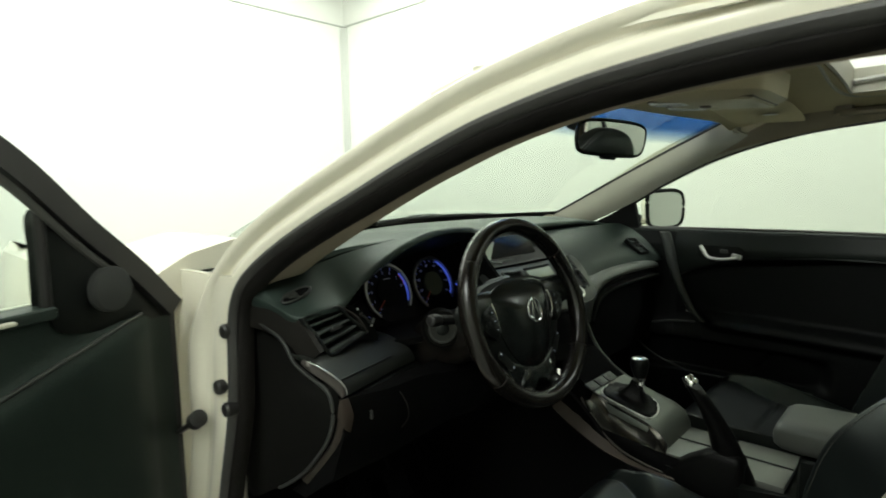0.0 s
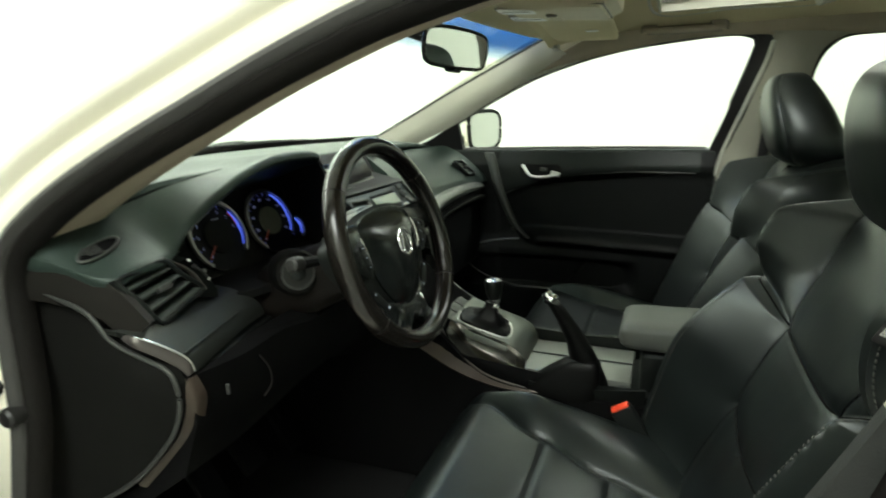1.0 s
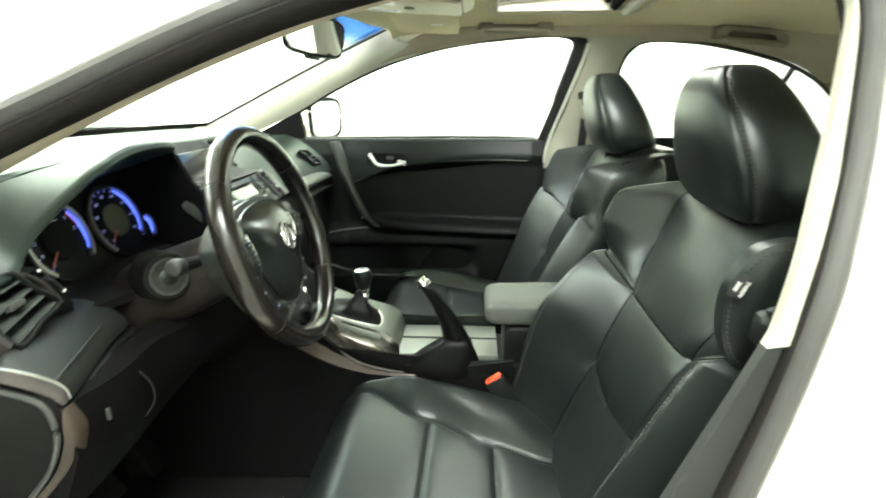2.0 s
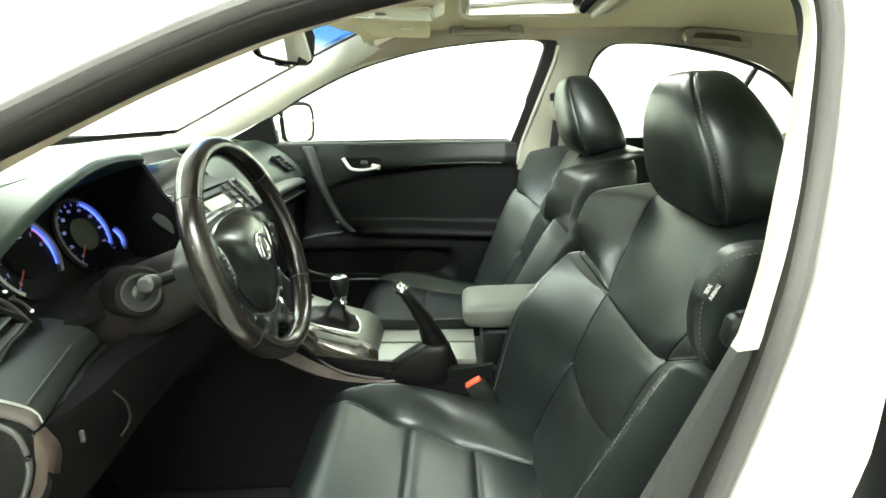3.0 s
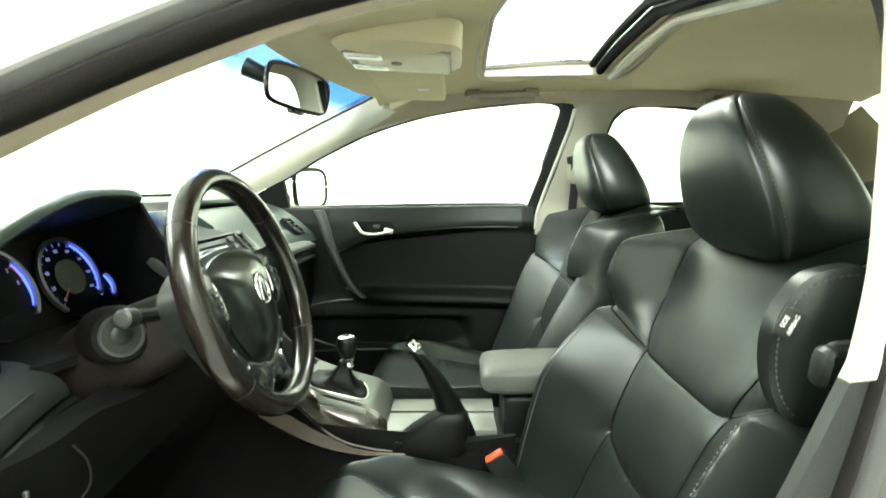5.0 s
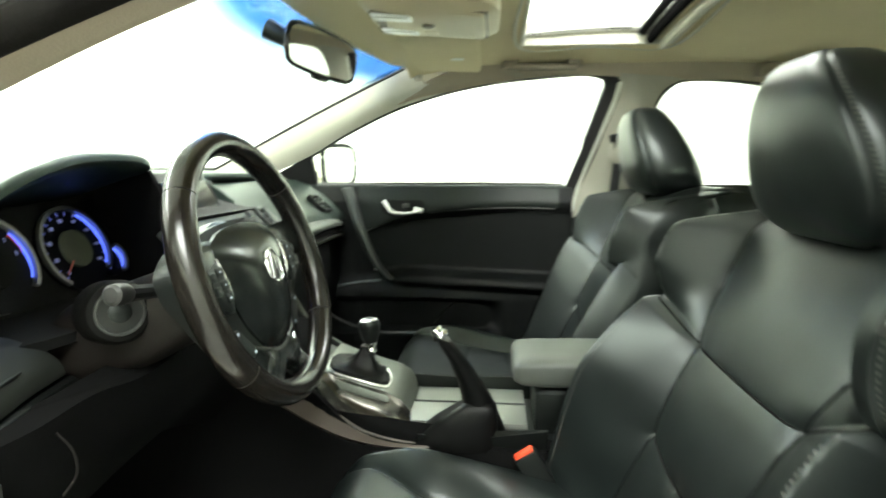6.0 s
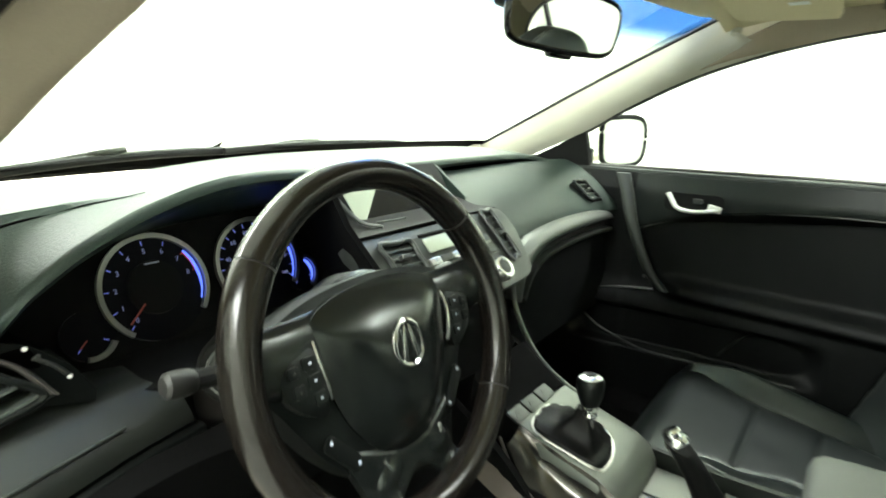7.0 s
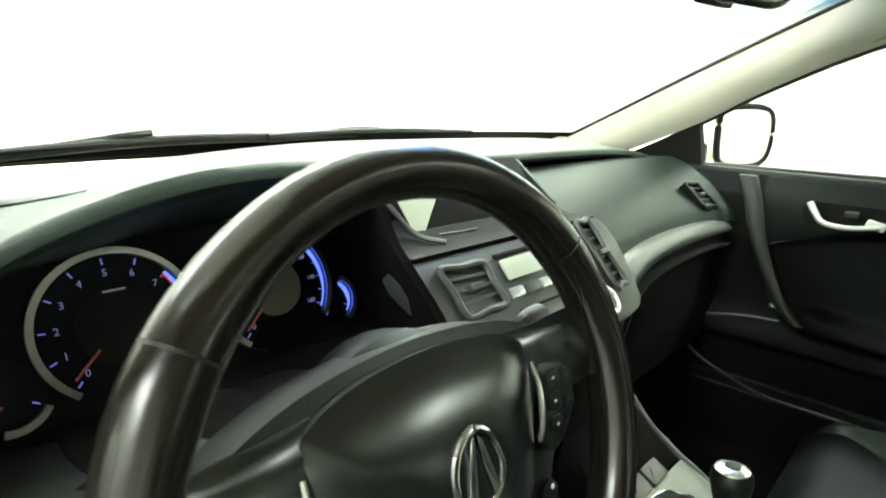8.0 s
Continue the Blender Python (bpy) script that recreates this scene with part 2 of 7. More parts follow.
def tube(path, radius, seg=10, closed=False, n=None, squash=1.0, up=(0, 0, 1)):
    pts = spline(path, n or max(8, len(path) * 6), closed)
    bm = bmesh.new()
    rows, k = [], len(pts)
    for i, p in enumerate(pts):
        d = (pts[(i + 1) % k] - pts[i - 1]) if closed else (pts[min(k - 1, i + 1)] - pts[max(0, i - 1)])
        d.normalize()
        s = d.cross(Vector(up))
        s = s.normalized() if s.length > 1e-4 else Vector((1, 0, 0))
        t = s.cross(d)
        r = radius(i / (k - 1)) if callable(radius) else radius
        rows.append([bm.verts.new(p + s * r * math.cos(a) + t * r * squash * math.sin(a)) for a in [2 * math.pi * q / seg for q in range(seg)]])
    for i in range(k if closed else k - 1):
        a, b = rows[i], rows[(i + 1) % k]
        for q in range(seg):
            w = (q + 1) % seg
            bm.faces.new((a[q], a[w], b[w], b[q]))
    if not closed:
        bm.faces.new(rows[0][::-1])
        bm.faces.new(rows[-1])
    bmesh.ops.recalc_face_normals(bm, faces=bm.faces)
    return bm


def sweep(path, profile, side, n=60, closed_profile=True):
    """A profile of (s, t) pairs along a curve: s along side(p, d), t along its cross product with the curve."""
    pts = spline(path, n)
    rows = []
    for i, p in enumerate(pts):
        d = (pts[min(n - 1, i + 1)] - pts[max(0, i - 1)]).normalized()
        s = Vector(side(p, d)).normalized()
        t = s.cross(d).normalized()
        rows.append([p + s * a + t * b for a, b in profile])
    return loft(rows, closed_profile, closed_profile)


def rbox(sx, sy, sz, bevel=0.004, seg=3, m=None):
    bm = bmesh.new()
    bmesh.ops.create_cube(bm, size=1, matrix=Matrix.Diagonal((sx, sy, sz, 1)))
    if bevel:
        bmesh.ops.bevel(bm, geom=bm.edges[:], offset=bevel, segments=seg, profile=0.6, affect="EDGES")
    if m:
        bm.transform(m)
    return bm


def prism(outline, depth, bevel=0.002, m=None, seg=2):
    """An outline in the XY plane raised by depth along Z, with rounded upper and lower edges."""
    bm = bmesh.new()
    f = bm.faces.new([bm.verts.new((p[0], p[1], 0)) for p in outline])
    made = bmesh.ops.extrude_face_region(bm, geom=[f])
    top = [v for v in made["geom"] if isinstance(v, bmesh.types.BMVert)]
    bmesh.ops.translate(bm, verts=top, vec=(0, 0, depth))
    bmesh.ops.recalc_face_normals(bm, faces=bm.faces)
    if bevel:
        edges = [e for e in bm.edges if abs(e.verts[0].co.z - e.verts[1].co.z) < 1e-7]
        bmesh.ops.bevel(bm, geom=edges, offset=bevel, segments=seg, profile=0.6, affect="EDGES", clamp_overlap=True)
    if m:
        bm.transform(m)
    return bm


def dome(outline, height, power=2.4, rings=8, base=-0.01, m=None, tilt=0.0):
    """A pillow over an outline in the XY plane: flat towards the middle, falling off at the rim."""
    cx = sum(p[0] for p in outline) / len(outline)
    cy = sum(p[1] for p in outline) / len(outline)
    bm = bmesh.new()
    rows = [[bm.verts.new((p[0], p[1], base)) for p in outline]]
    for k in range(rings):
        r = 1 - k / rings
        r = r ** 0.75
        rows.append([bm.verts.new((cx + (p[0] - cx) * r, cy + (p[1] - cy) * r, height * (1 - r ** power) + tilt * (p[1] - cy) * r)) for p in outline])
    top = bm.verts.new((cx, cy, height))
    k = len(outline)
    for a, b in zip(rows, rows[1:]):
        for i in range(k):
            j = (i + 1) % k
            bm.faces.new((a[i], a[j], b[j], b[i]))
    for i in range(k):
        bm.faces.new((rows[-1][i], rows[-1][(i + 1) % k], top))
    bm.faces.new(rows[0][::-1])
    bmesh.ops.recalc_face_normals(bm, faces=bm.faces)
    if m:
        bm.transform(m)
    return bm


def lathe(profile, seg=24, m=None):
    """(radius, height) pairs turned about Z."""
    rings = [[(r * math.cos(2 * math.pi * k / seg), r * math.sin(2 * math.pi * k / seg), z) for k in range(seg)] for r, z in profile]
    bm = loft(rings)
    if m:
        bm.transform(m)
    return bm


def arc_band(r0, r1, a0, a1, depth, n=40, m=None):
    """A flat curved bar between two radii and two angles (degrees), raised by depth."""
    rows = []
    for i in range(n + 1):
        a = radians(a0 + (a1 - a0) * i / n)
        c, s = math.cos(a), math.sin(a)
        q0, q1 = (r0(i / n) if callable(r0) else r0), r1
        rows.append([(q0 * c, q0 * s, 0), (q1 * c, q1 * s, 0), (q1 * c, q1 * s, depth), (q0 * c, q0 * s, depth)])
    bm = loft(rows)
    if m:
        bm.transform(m)
    return bm


def rounded(w, h, r, n=5):
    """The outline of a rounded rectangle."""
    out = []
    for cx, cy, a in ((w / 2 - r, h / 2 - r, 0), (-w / 2 + r, h / 2 - r, 90), (-w / 2 + r, -h / 2 + r, 180), (w / 2 - r, -h / 2 + r, 270)):
        out += [(cx + r * math.cos(radians(a + 90 * k / n)), cy + r * math.sin(radians(a + 90 * k / n))) for k in range(n + 1)]
    return out


def smooth2(points, n=40):
    """A smooth closed outline through 2D points."""
    return [(p.x, p.y) for p in spline([(a, b, 0) for a, b in points], n, closed=True)]


def link(name, bm, mat, flat=False, angle=35):
    me = bpy.data.meshes.new(name)
    bm.to_mesh(me)
    bm.free()
    me.materials.append(mat)
    if not flat:
        me.polygons.foreach_set("use_smooth", [True] * len(me.polygons))
        me.set_sharp_from_angle(angle=radians(angle))
    return new(name, me)


def part(name, bm, mat, parent, label="", flat=False, angle=35):
    ob = link(name, bm, mat, flat, angle)
    ob.parent = parent
    if parent.type == "EMPTY":
        ob.matrix_parent_inverse = Matrix.Translation(-parent.location)
    return tagged(ob, label)


def thing(name, label, category, at=(0, 0, 0), group="", kind=""):
    """An empty at the base of a thing; its parts are built in the place's own coordinates."""
    ob = new(name)
    ob.location, ob.empty_display_size = at, 0.05
    return tagged(ob, label, category, group, kind)


def solid(name, bm, mat, label, category, group="", kind="", flat=False, angle=35):
    return tagged(link(name, bm, mat, flat, angle), label, category, group, kind)


def frame_matrix(origin, xaxis, yaxis):
    x = Vector(xaxis).normalized()
    z = x.cross(Vector(yaxis)).normalized()
    y = z.cross(x)
    m = Matrix((x, y, z)).transposed().to_4x4()
    m.translation = origin
    return m


def text(body, size, mat, parent, m, depth=0.0004, name="lettering"):
    cu = bpy.data.curves.new(name, "FONT")
    cu.body, cu.size, cu.extrude, cu.align_x, cu.align_y = body, size, depth, "CENTER", "CENTER"
    cu.resolution_u = 2
    tmp = bpy.data.objects.new("tmp", cu)
    me = bpy.data.meshes.new_from_object(tmp)
    bpy.data.objects.remove(tmp)
    me.transform(m)
    me.materials.append(mat)
    ob = new(name, me)
    ob.parent = parent
    if parent.type == "EMPTY":
        ob.matrix_parent_inverse = Matrix.Translation(-parent.location)
    return ob


def side_x(z):
    """Half width of the cabin side above the belt line."""
    return 0.74 - 0.42 * (z - 0.92) if z > 0.92 else 0.74 + 0.10 * min(0.3, 0.92 - z)


def grid_normals(grid):
    """Unit normals of a grid of points, by its neighbours."""
    n, m = len(grid), len(grid[0])
    return [[(grid[j][min(m - 1, i + 1)] - grid[j][max(0, i - 1)]).cross(grid[min(n - 1, j + 1)][i] - grid[max(0, j - 1)][i]).normalized() for i in range(m)] for j in range(n)]


def panels_of(grid, key_of, mats, parent, labels={}):
    """Cuts one surface into named panels that meet without a visible step."""
    cells = {}
    for j in range(len(grid) - 1):
        for i in range(len(grid[0]) - 1):
            cells.setdefault(key_of((grid[j][i] + grid[j + 1][i + 1]) / 2), []).append((i, j))
    normals = grid_normals(grid)
    for key, quads in cells.items():
        ids, faces = {}, []
        for i, j in quads:
            faces.append([ids.setdefault(q, len(ids)) for q in ((i, j), (i + 1, j), (i + 1, j + 1), (i, j + 1))])
        me = bpy.data.meshes.new(key)
        me.from_pydata([grid[j][i] for i, j in ids], [], faces)
        me.polygons.foreach_set("use_smooth", [True] * len(faces))
        me.normals_split_custom_set_from_vertices([normals[j][i] for i, j in ids])
        name = key.split("#")[0]
        me.materials.append(mats(name))
        ob = new(name, me)
        ob.parent = parent
        ob.matrix_parent_inverse = Matrix.Translation(-parent.location)
        tagged(ob, labels.get(name, ""))


# ---- the booth ----
RX0, RX1, RY0, RY1, RZ = -3.0, 2.5, -4.6, 4.2, 3.3
LEDGE = 2.69
solid("floor", rbox(RX1 - RX0 + 0.4, RY1 - RY0 + 0.4, 0.1, 0, m=pose((RX0 + RX1) / 2, (RY0 + RY1) / 2, -0.05)), FLOOR, "grey painted floor of the bright booth", "floor", kind="structure", flat=True)
solid("ceiling", rbox(RX1 - RX0 + 0.4, RY1 - RY0 + 0.4, 0.1, 0, m=pose((RX0 + RX1) / 2, (RY0 + RY1) / 2, RZ + 0.05)), WALL, "plain white ceiling of the booth", "ceiling", kind="structure", flat=True)


def booth_wall(name, cx, cy, sx, sy, label):
    """A wall whose upper part is set back above a thin ledge."""
    w = solid(name, rbox(sx, sy, LEDGE, 0.004, m=pose(cx, cy, LEDGE / 2)), WALL, label, "wall", kind="structure")
    grow = 0.03
    upper = part("upper_panel", rbox(sx + (0 if sx < sy else grow), sy + (0 if sy < sx else grow), RZ - LEDGE, 0.003,
                                     m=pose(cx + (0.012 if cx > 0 and sx < sy else 0), cy + (0.012 if cy > 0 and sy < sx else 0), (RZ + LEDGE) / 2 + 0.004)), WALL, w)
    return upper


booth_wall("wall_north", (RX0 + RX1) / 2, RY1 + 0.1, RX1 - RX0 - 0.004, 0.2, "white painted booth wall in front of the car")
booth_wall("wall_south", (RX0 + RX1) / 2, RY0 - 0.1, RX1 - RX0 - 0.004, 0.2, "white painted booth wall behind the car")
booth_wall("wall_east", RX1 + 0.1, (RY0 + RY1) / 2, 0.2, RY1 - RY0 + 0.4, "white painted booth wall beside the passenger side")
booth_wall("wall_west", RX0 - 0.1, (RY0 + RY1) / 2, 0.2, RY1 - RY0 + 0.4, "white painted booth wall beside the driver side")
corner = [(0.0, 0.0), (-0.05, 0.0), (-0.05, -0.012), (-0.012, -0.05), (0.0, -0.05)]
solid("trim", prism([(x + RX1 - 0.002, y + RY1 - 0.002) for x, y in corner], LEDGE - 0.02, 0.002), BEAD, "grey-white corner bead where two booth walls meet", "wall trim", kind="structure")
solid("trim", rbox(0.014, RY1 - RY0 - 0.02, 0.012, 0.003, m=pose(RX1 - 0.0085, (RY0 + RY1) / 2, LEDGE - 0.004)), BEAD, "thin grey ledge strip along the booth wall", "wall trim", kind="structure")
solid("trim", rbox(RX1 - RX0 - 0.03, 0.014, 0.012, 0.003, m=pose((RX0 + RX1) / 2, RY1 - 0.0085, LEDGE - 0.004)), BEAD, "thin grey ledge strip along the booth wall", "wall trim", kind="structure")

# ---- the car's shell ----
# driver's door opening, seen from the side: (y, z) from the front foot over the roof rail to the rear foot
OPENING = [(0.415, 0.30), (0.395, 0.45), (0.366, 0.55), (0.343, 0.63), (0.335, 0.70), (0.340, 0.77), (0.346, 0.83), (0.343, 0.875), (0.322, 0.915), (0.290, 0.948), (0.247, 0.979), (0.205, 1.003),
           (0.160, 1.026), (0.125, 1.043), (0.088, 1.060), (0.018, 1.093), (-0.050, 1.122), (-0.120, 1.147), (-0.224, 1.173), (-0.315, 1.187), (-0.407, 1.196), (-0.498, 1.199),
           (-0.543, 1.196), (-0.570, 1.188), (-0.590, 1.172), (-0.601, 1.152), (-0.605, 1.12), (-0.601, 1.08), (-0.581, 0.99), (-0.557, 0.905), (-0.533, 0.81), (-0.504, 0.72), (-0.455, 0.55), (-0.42, 0.38)]


def opening(sx, shrink=0.0, out=0.0):
    pts = [Vector((sx * (side_x(z) + out), y, z)) for y, z in OPENING]
    if not shrink:
        return pts
    mid = Vector((0, -0.1, 0.75))
    res = []
    for i, p in enumerate(pts):
        d = pts[min(len(pts) - 1, i + 1)] - pts[max(0, i - 1)]
        n = Vector((0, d.z, -d.y)).normalized()
        if n.dot(mid - p) < 0:
            n = -n
        res.append(p + n * shrink + Vector((sx * -0.42 * n.z * shrink, 0, 0)))
    return res


def away(p, d):
    """Within the side's own slope, pointing away from the opening."""
    w = Vector((0, -0.1, 0.75)) - p
    n = Vector((math.copysign(0.9, p.x), 0, 0.38)).normalized()
    s = n.cross(d).normalized()
    return -s if s.dot(w) > 0 else s


# window outlines on the passenger side (y, z)
FRONT_WIN = [(0.489, 0.909), (0.30, 1.0), (0.179, 1.064), (0.027, 1.131), (-0.116, 1.174), (-0.254, 1.200), (-0.423, 1.216), (-0.515, 1.219), (-0.556, 1.210), (-0.567, 1.188), (-0.526, 1.039), (-0.474, 0.901)]
REAR_WIN = [(-0.72, 0.92), (-0.707, 1.07), (-0.712, 1.137), (-0.736, 1.181), (-0.783, 1.204), (-0.924, 1.198), (-1.097, 1.167), (-1.242, 1.122), (-1.344, 1.063), (-1.405, 0.995), (-1.40, 0.947), (-1.348, 0.91)]
SCREEN_EDGE = [(0.729, 0.66, 0.944), (0.70, 0.50, 1.017), (0.667, 0.34, 1.09), (0.637, 0.17, 1.166), (0.606, -0.01, 1.243)]


def on_side(pts, sx=1, inset=0.0):
    return [Vector((sx * (side_x(z) - inset), y, z)) for y, z in pts]


body = thing("car", "pearl white saloon car with its driver door open", "car", (0, 0, 0.3))


def frame_profile(sx):
    # away from the opening, then outwards across the slope
    return [(-0.004, -0.014), (-0.003, 0.002), (0.002, 0.005), (0.007, 0.0085), (0.011, 0.0115), (0.015, 0.0130), (0.019, 0.0128), (0.023, 0.0112), (0.027, 0.0105), (0.030, 0.0125), (0.032, 0.018),
            (0.034, 0.025), (0.038, 0.0305), (0.044, 0.033), (0.049, 0.030), (0.053, 0.021), (0.055, 0.006), (0.052, -0.012)]


def door_frame(sx):
    path = opening(sx)
    n = 130
    pts = spline(path, n)
    rows = []
    for i, p in enumerate(pts):
        d = (pts[min(n - 1, i + 1)] - pts[max(0, i - 1)]).normalized()
        s = away(p, d)
        o = Vector((math.copysign(0.92, p.x), 0, 0.38 if p.z > 0.92 else 0.1)).normalized()
        # wider and flatter at the front post, where the door's hinges sit
        low = min(1, max(0, (0.93 - p.z) / 0.12))
        k = 1 + (1.0 if p.y > 0 else 0.4) * low
        rows.append([p + s * a * k + o * b for a, b in frame_profile(sx)])
    return loft(rows)


part("door_frame", door_frame(-1), PAINT, body, "pearl white painted door frame with stepped rebate")


def seal_part(prof, slim=1.0):
    """A rubber profile round the opening; slim narrows its inner side along the rear post."""
    pts = spline(opening(-1), 160)
    rows = []
    for i, p in enumerate(pts):
        d = (pts[min(159, i + 1)] - pts[max(0, i - 1)]).normalized()
        s = away(p, d)
        o = Vector((-0.92, 0, 0.38 if p.z > 0.92 else 0.1)).normalized()
        k = 1 - (1 - slim) * min(1, max(0, (-0.46 - p.y) / 0.06)) * (p.z > 0.6)
        rows.append([p + s * (a if a > -0.015 else -0.015 + (a + 0.015) * k) + o * b for a, b in prof])
    return loft(rows)


# outer bulge coloured lighter than the lip, for the light it reflects
part("door_seal", seal_part([(0.001, -0.014), (0.002, 0.003), (-0.001, 0.0105), (-0.006, 0.0145), (-0.011, 0.0145), (-0.0155, 0.0105), (-0.0175, 0.004), (-0.018, -0.014)]), SEAL, body, "grey-black rubber door seal, lightened for the light it catches")
part("seal_lip", seal_part([(-0.015, -0.006), (-0.0175, 0.0035), (-0.0205, 0.0035), (-0.0245, 0.000), (-0.0275, -0.006), (-0.0285, -0.014), (-0.027, -0.022), (-0.015, -0.020)], 0.55), LIP_RUBBER, body, "brown-black inner seal lip")
skin_low, skin_top = [], []
for p, q in zip(opening(-1)[8:23], opening(-1)[9:24]):
    away_dir = away(p, (q - p).normalized())
    skin_low.append(p + away_dir * 0.045 + Vector((-0.030, 0, 0.010)))
    skin_top.append(p + away_dir * 0.058 + Vector((0.022, 0.010, 0.004)))
part("pillar_skin", band(skin_low, skin_top, 60, (0.006, 0, -0.004), lift=(-0.004, 0, 0.006)), PAINT, body, "white outer skin of the windscreen pillar")
rightf = [Vector((side_x(z) + 0.02, y, z)) for y, z in [(0.56, 0.90), (0.33, 1.02), (0.19, 1.09), (0.03, 1.157), (-0.116, 1.20), (-0.254, 1.226), (-0.423, 1.242), (-0.70, 1.244), (-0.924, 1.224), (-1.12, 1.19), (-1.30, 1.12), (-1.44, 1.02), (-1.50, 0.90)]]
for sx in (-1, 1):
    use = rightf if sx > 0 else [Vector((-p.x, p.y, p.z)) for p in rightf if p.y < -0.55]
    part("roof_side", sweep(use, [(-0.008, -0.012), (-0.008, 0.012), (0.03, 0.02), (0.07, 0.012), (0.085, -0.012)], away, 60), PAINT, body, "white roof side panel")


def roof_z(x, y):
    return 1.338 - (0.038 * (x / 0.6) ** 3 if x > 0 else 0.105 * abs(x) / 0.6) - 0.045 * max(0, (y + 0.30) / 0.32) ** 2 - 0.05 * max(0, (-0.7 - y) / 0.7) ** 2


def ceiling_z(x, y):
    return roof_z(x, y) - 0.040 - 0.012 * (abs(x) / 0.6) ** 2


def edge_x(y):
    return curve1([(-1.5, 0.57), (-1.0, 0.585), (-0.5, 0.592), (0.0, 0.592)], y)


HX, HY0, HY1 = 0.455, -0.700, -0.322   # the sunroof opening


def roof_sheet(zf, drop, lim):
    """A roof surface with the sunroof cut out: four strips joined into one mesh."""
    bm = bmesh.new()

    def patch(x0, x1, y0, y1, nx, ny):
        g = []
        for j in range(ny + 1):
            row = []
            y = y0 + (y1 - y0) * j / ny
            for i in range(nx + 1):
                f = x0(y) + (x1(y) - x0(y)) * i / nx
                row.append(f)
            g.append([(x, y) for x in row])
        top = [[bm.verts.new((x, y, zf(x, y))) for x, y in r] for r in g]
        low = [[bm.verts.new((x, y, zf(x, y) - drop)) for x, y in r] for r in g]
        for j in range(ny):
            for i in range(nx):
                bm.faces.new((top[j][i], top[j][i + 1], top[j + 1][i + 1], top[j + 1][i]))
                bm.faces.new((low[j][i], low[j + 1][i], low[j + 1][i + 1], low[j][i + 1]))
        for j in range(ny):
            for i in (0, nx):
                bm.faces.new((top[j][i], top[j + 1][i], low[j + 1][i], low[j][i]))
        for i in range(nx):
            for j in (0, ny):
                bm.faces.new((top[j][i], low[j][i], low[j][i + 1], top[j][i + 1]))
    patch(lambda y: -lim(y), lim, HY1, lim_front, 28, 10)
    patch(lambda y: -lim(y), lim, lim_rear, HY0, 28, 14)
    patch(lambda y: -lim(y), lambda y: -HX, HY0, HY1, 8, 8)
    patch(lambda y: HX, lim, HY0, HY1, 8, 8)
    bmesh.ops.remove_doubles(bm, verts=bm.verts, dist=0.0004)
    bmesh.ops.recalc_face_normals(bm, faces=bm.faces)
    return bm


lim_front, lim_rear = -0.012, -1.42
part("roof_panel", roof_sheet(roof_z, 0.006, lambda y: edge_x(y) + 0.045), PAINT, body, "white outer roof panel with sunroof cut-out")

# front wing, hinge post, bonnet and cowl
for sx in (-1, 1):
    zs = [0.28, 0.45, 0.62, 0.76, 0.86, 0.90, 0.925]
    post = [[(sx * x, y + 0.03 * max(0, 0.7 - z), z) for x, y in ((0.748, 0.336), (0.757, 0.352), (0.761, 0.40), (0.765, 0.47), (0.768, 0.53), (0.778, 0.585), (0.80, 0.615))] for z in zs]
    part("hinge_post", sheet(post, (sx * -0.012, 0.016, 0)), PAINT if sx < 0 else CARPET, body, "painted hinge post inside the door opening" if sx < 0 else "carpeted kick panel")
    for x, y, z, r in ((0.7626, 0.345, 0.835, 0.0125), (0.7727, 0.358, 0.739, 0.0125), (0.7758, 0.325, 0.710, 0.0125)):
        part("rubber_plug", lathe([(r, -0.012), (r, 0.004), (r * 0.8, 0.0075), (0.002, 0.0085)], 18, m=frame_matrix((sx * x, y, z), (0, 1, 0), (0, 0, sx))), RUBBER, body, "round black rubber plug")
    wing = [[(sx * curve1([(0.6, 0.872), (1.0, 0.895), (1.6, 0.88), (2.05, 0.78)], y) * f, y, z) for f, z in
             ((0.99, 0.35), (1.0, 0.55), (1.0, 0.75), (0.985, 0.85), (0.965, 0.895), (0.93, 0.918 - 0.05 * max(0, y - 0.9)), (0.88, 0.925 - 0.05 * max(0, y - 0.9)))] for y in (0.612, 0.66, 0.8, 1.0, 1.3, 1.6, 1.85, 2.05)]
    part("front_wing", sheet(wing, (sx * -0.008, 0, -0.004)), PAINT, body, "white front wing")
bonnet = []
for j in range(13):
    y = 0.80 + 1.25 * j / 12
    bonnet.append([(x * curve1([(0.8, 0.765), (1.4, 0.76), (2.05, 0.68)], y), y, 0.895 + 0.02 * (1 - x * x) - 0.07 * (y - 0.8) - 0.05 * max(0, y - 1.6) - 0.01 * abs(x) ** 6) for x in [k / 10 - 1 for k in range(21)]])
part("bonnet", sheet(bonnet, (0, 0, -0.01)), PAINT, body, "white bonnet")
cowl = []
for j in range(5):
    f = j / 4
    cowl.append([(x, 0.70 + 0.16 * (1 - (x / 0.75) ** 2) + f * (0.16 - 0.12 * (1 - (x / 0.75) ** 2)), 0.943 - 0.012 * f + 0.004 * math.sin(f * 9)) for x in [-0.50 + k / 24 * 1.12 for k in range(25)]])
part("cowl_panel", sheet(cowl, (0, 0, -0.012)), CAPPL, body, "black plastic cowl below the windscreen")
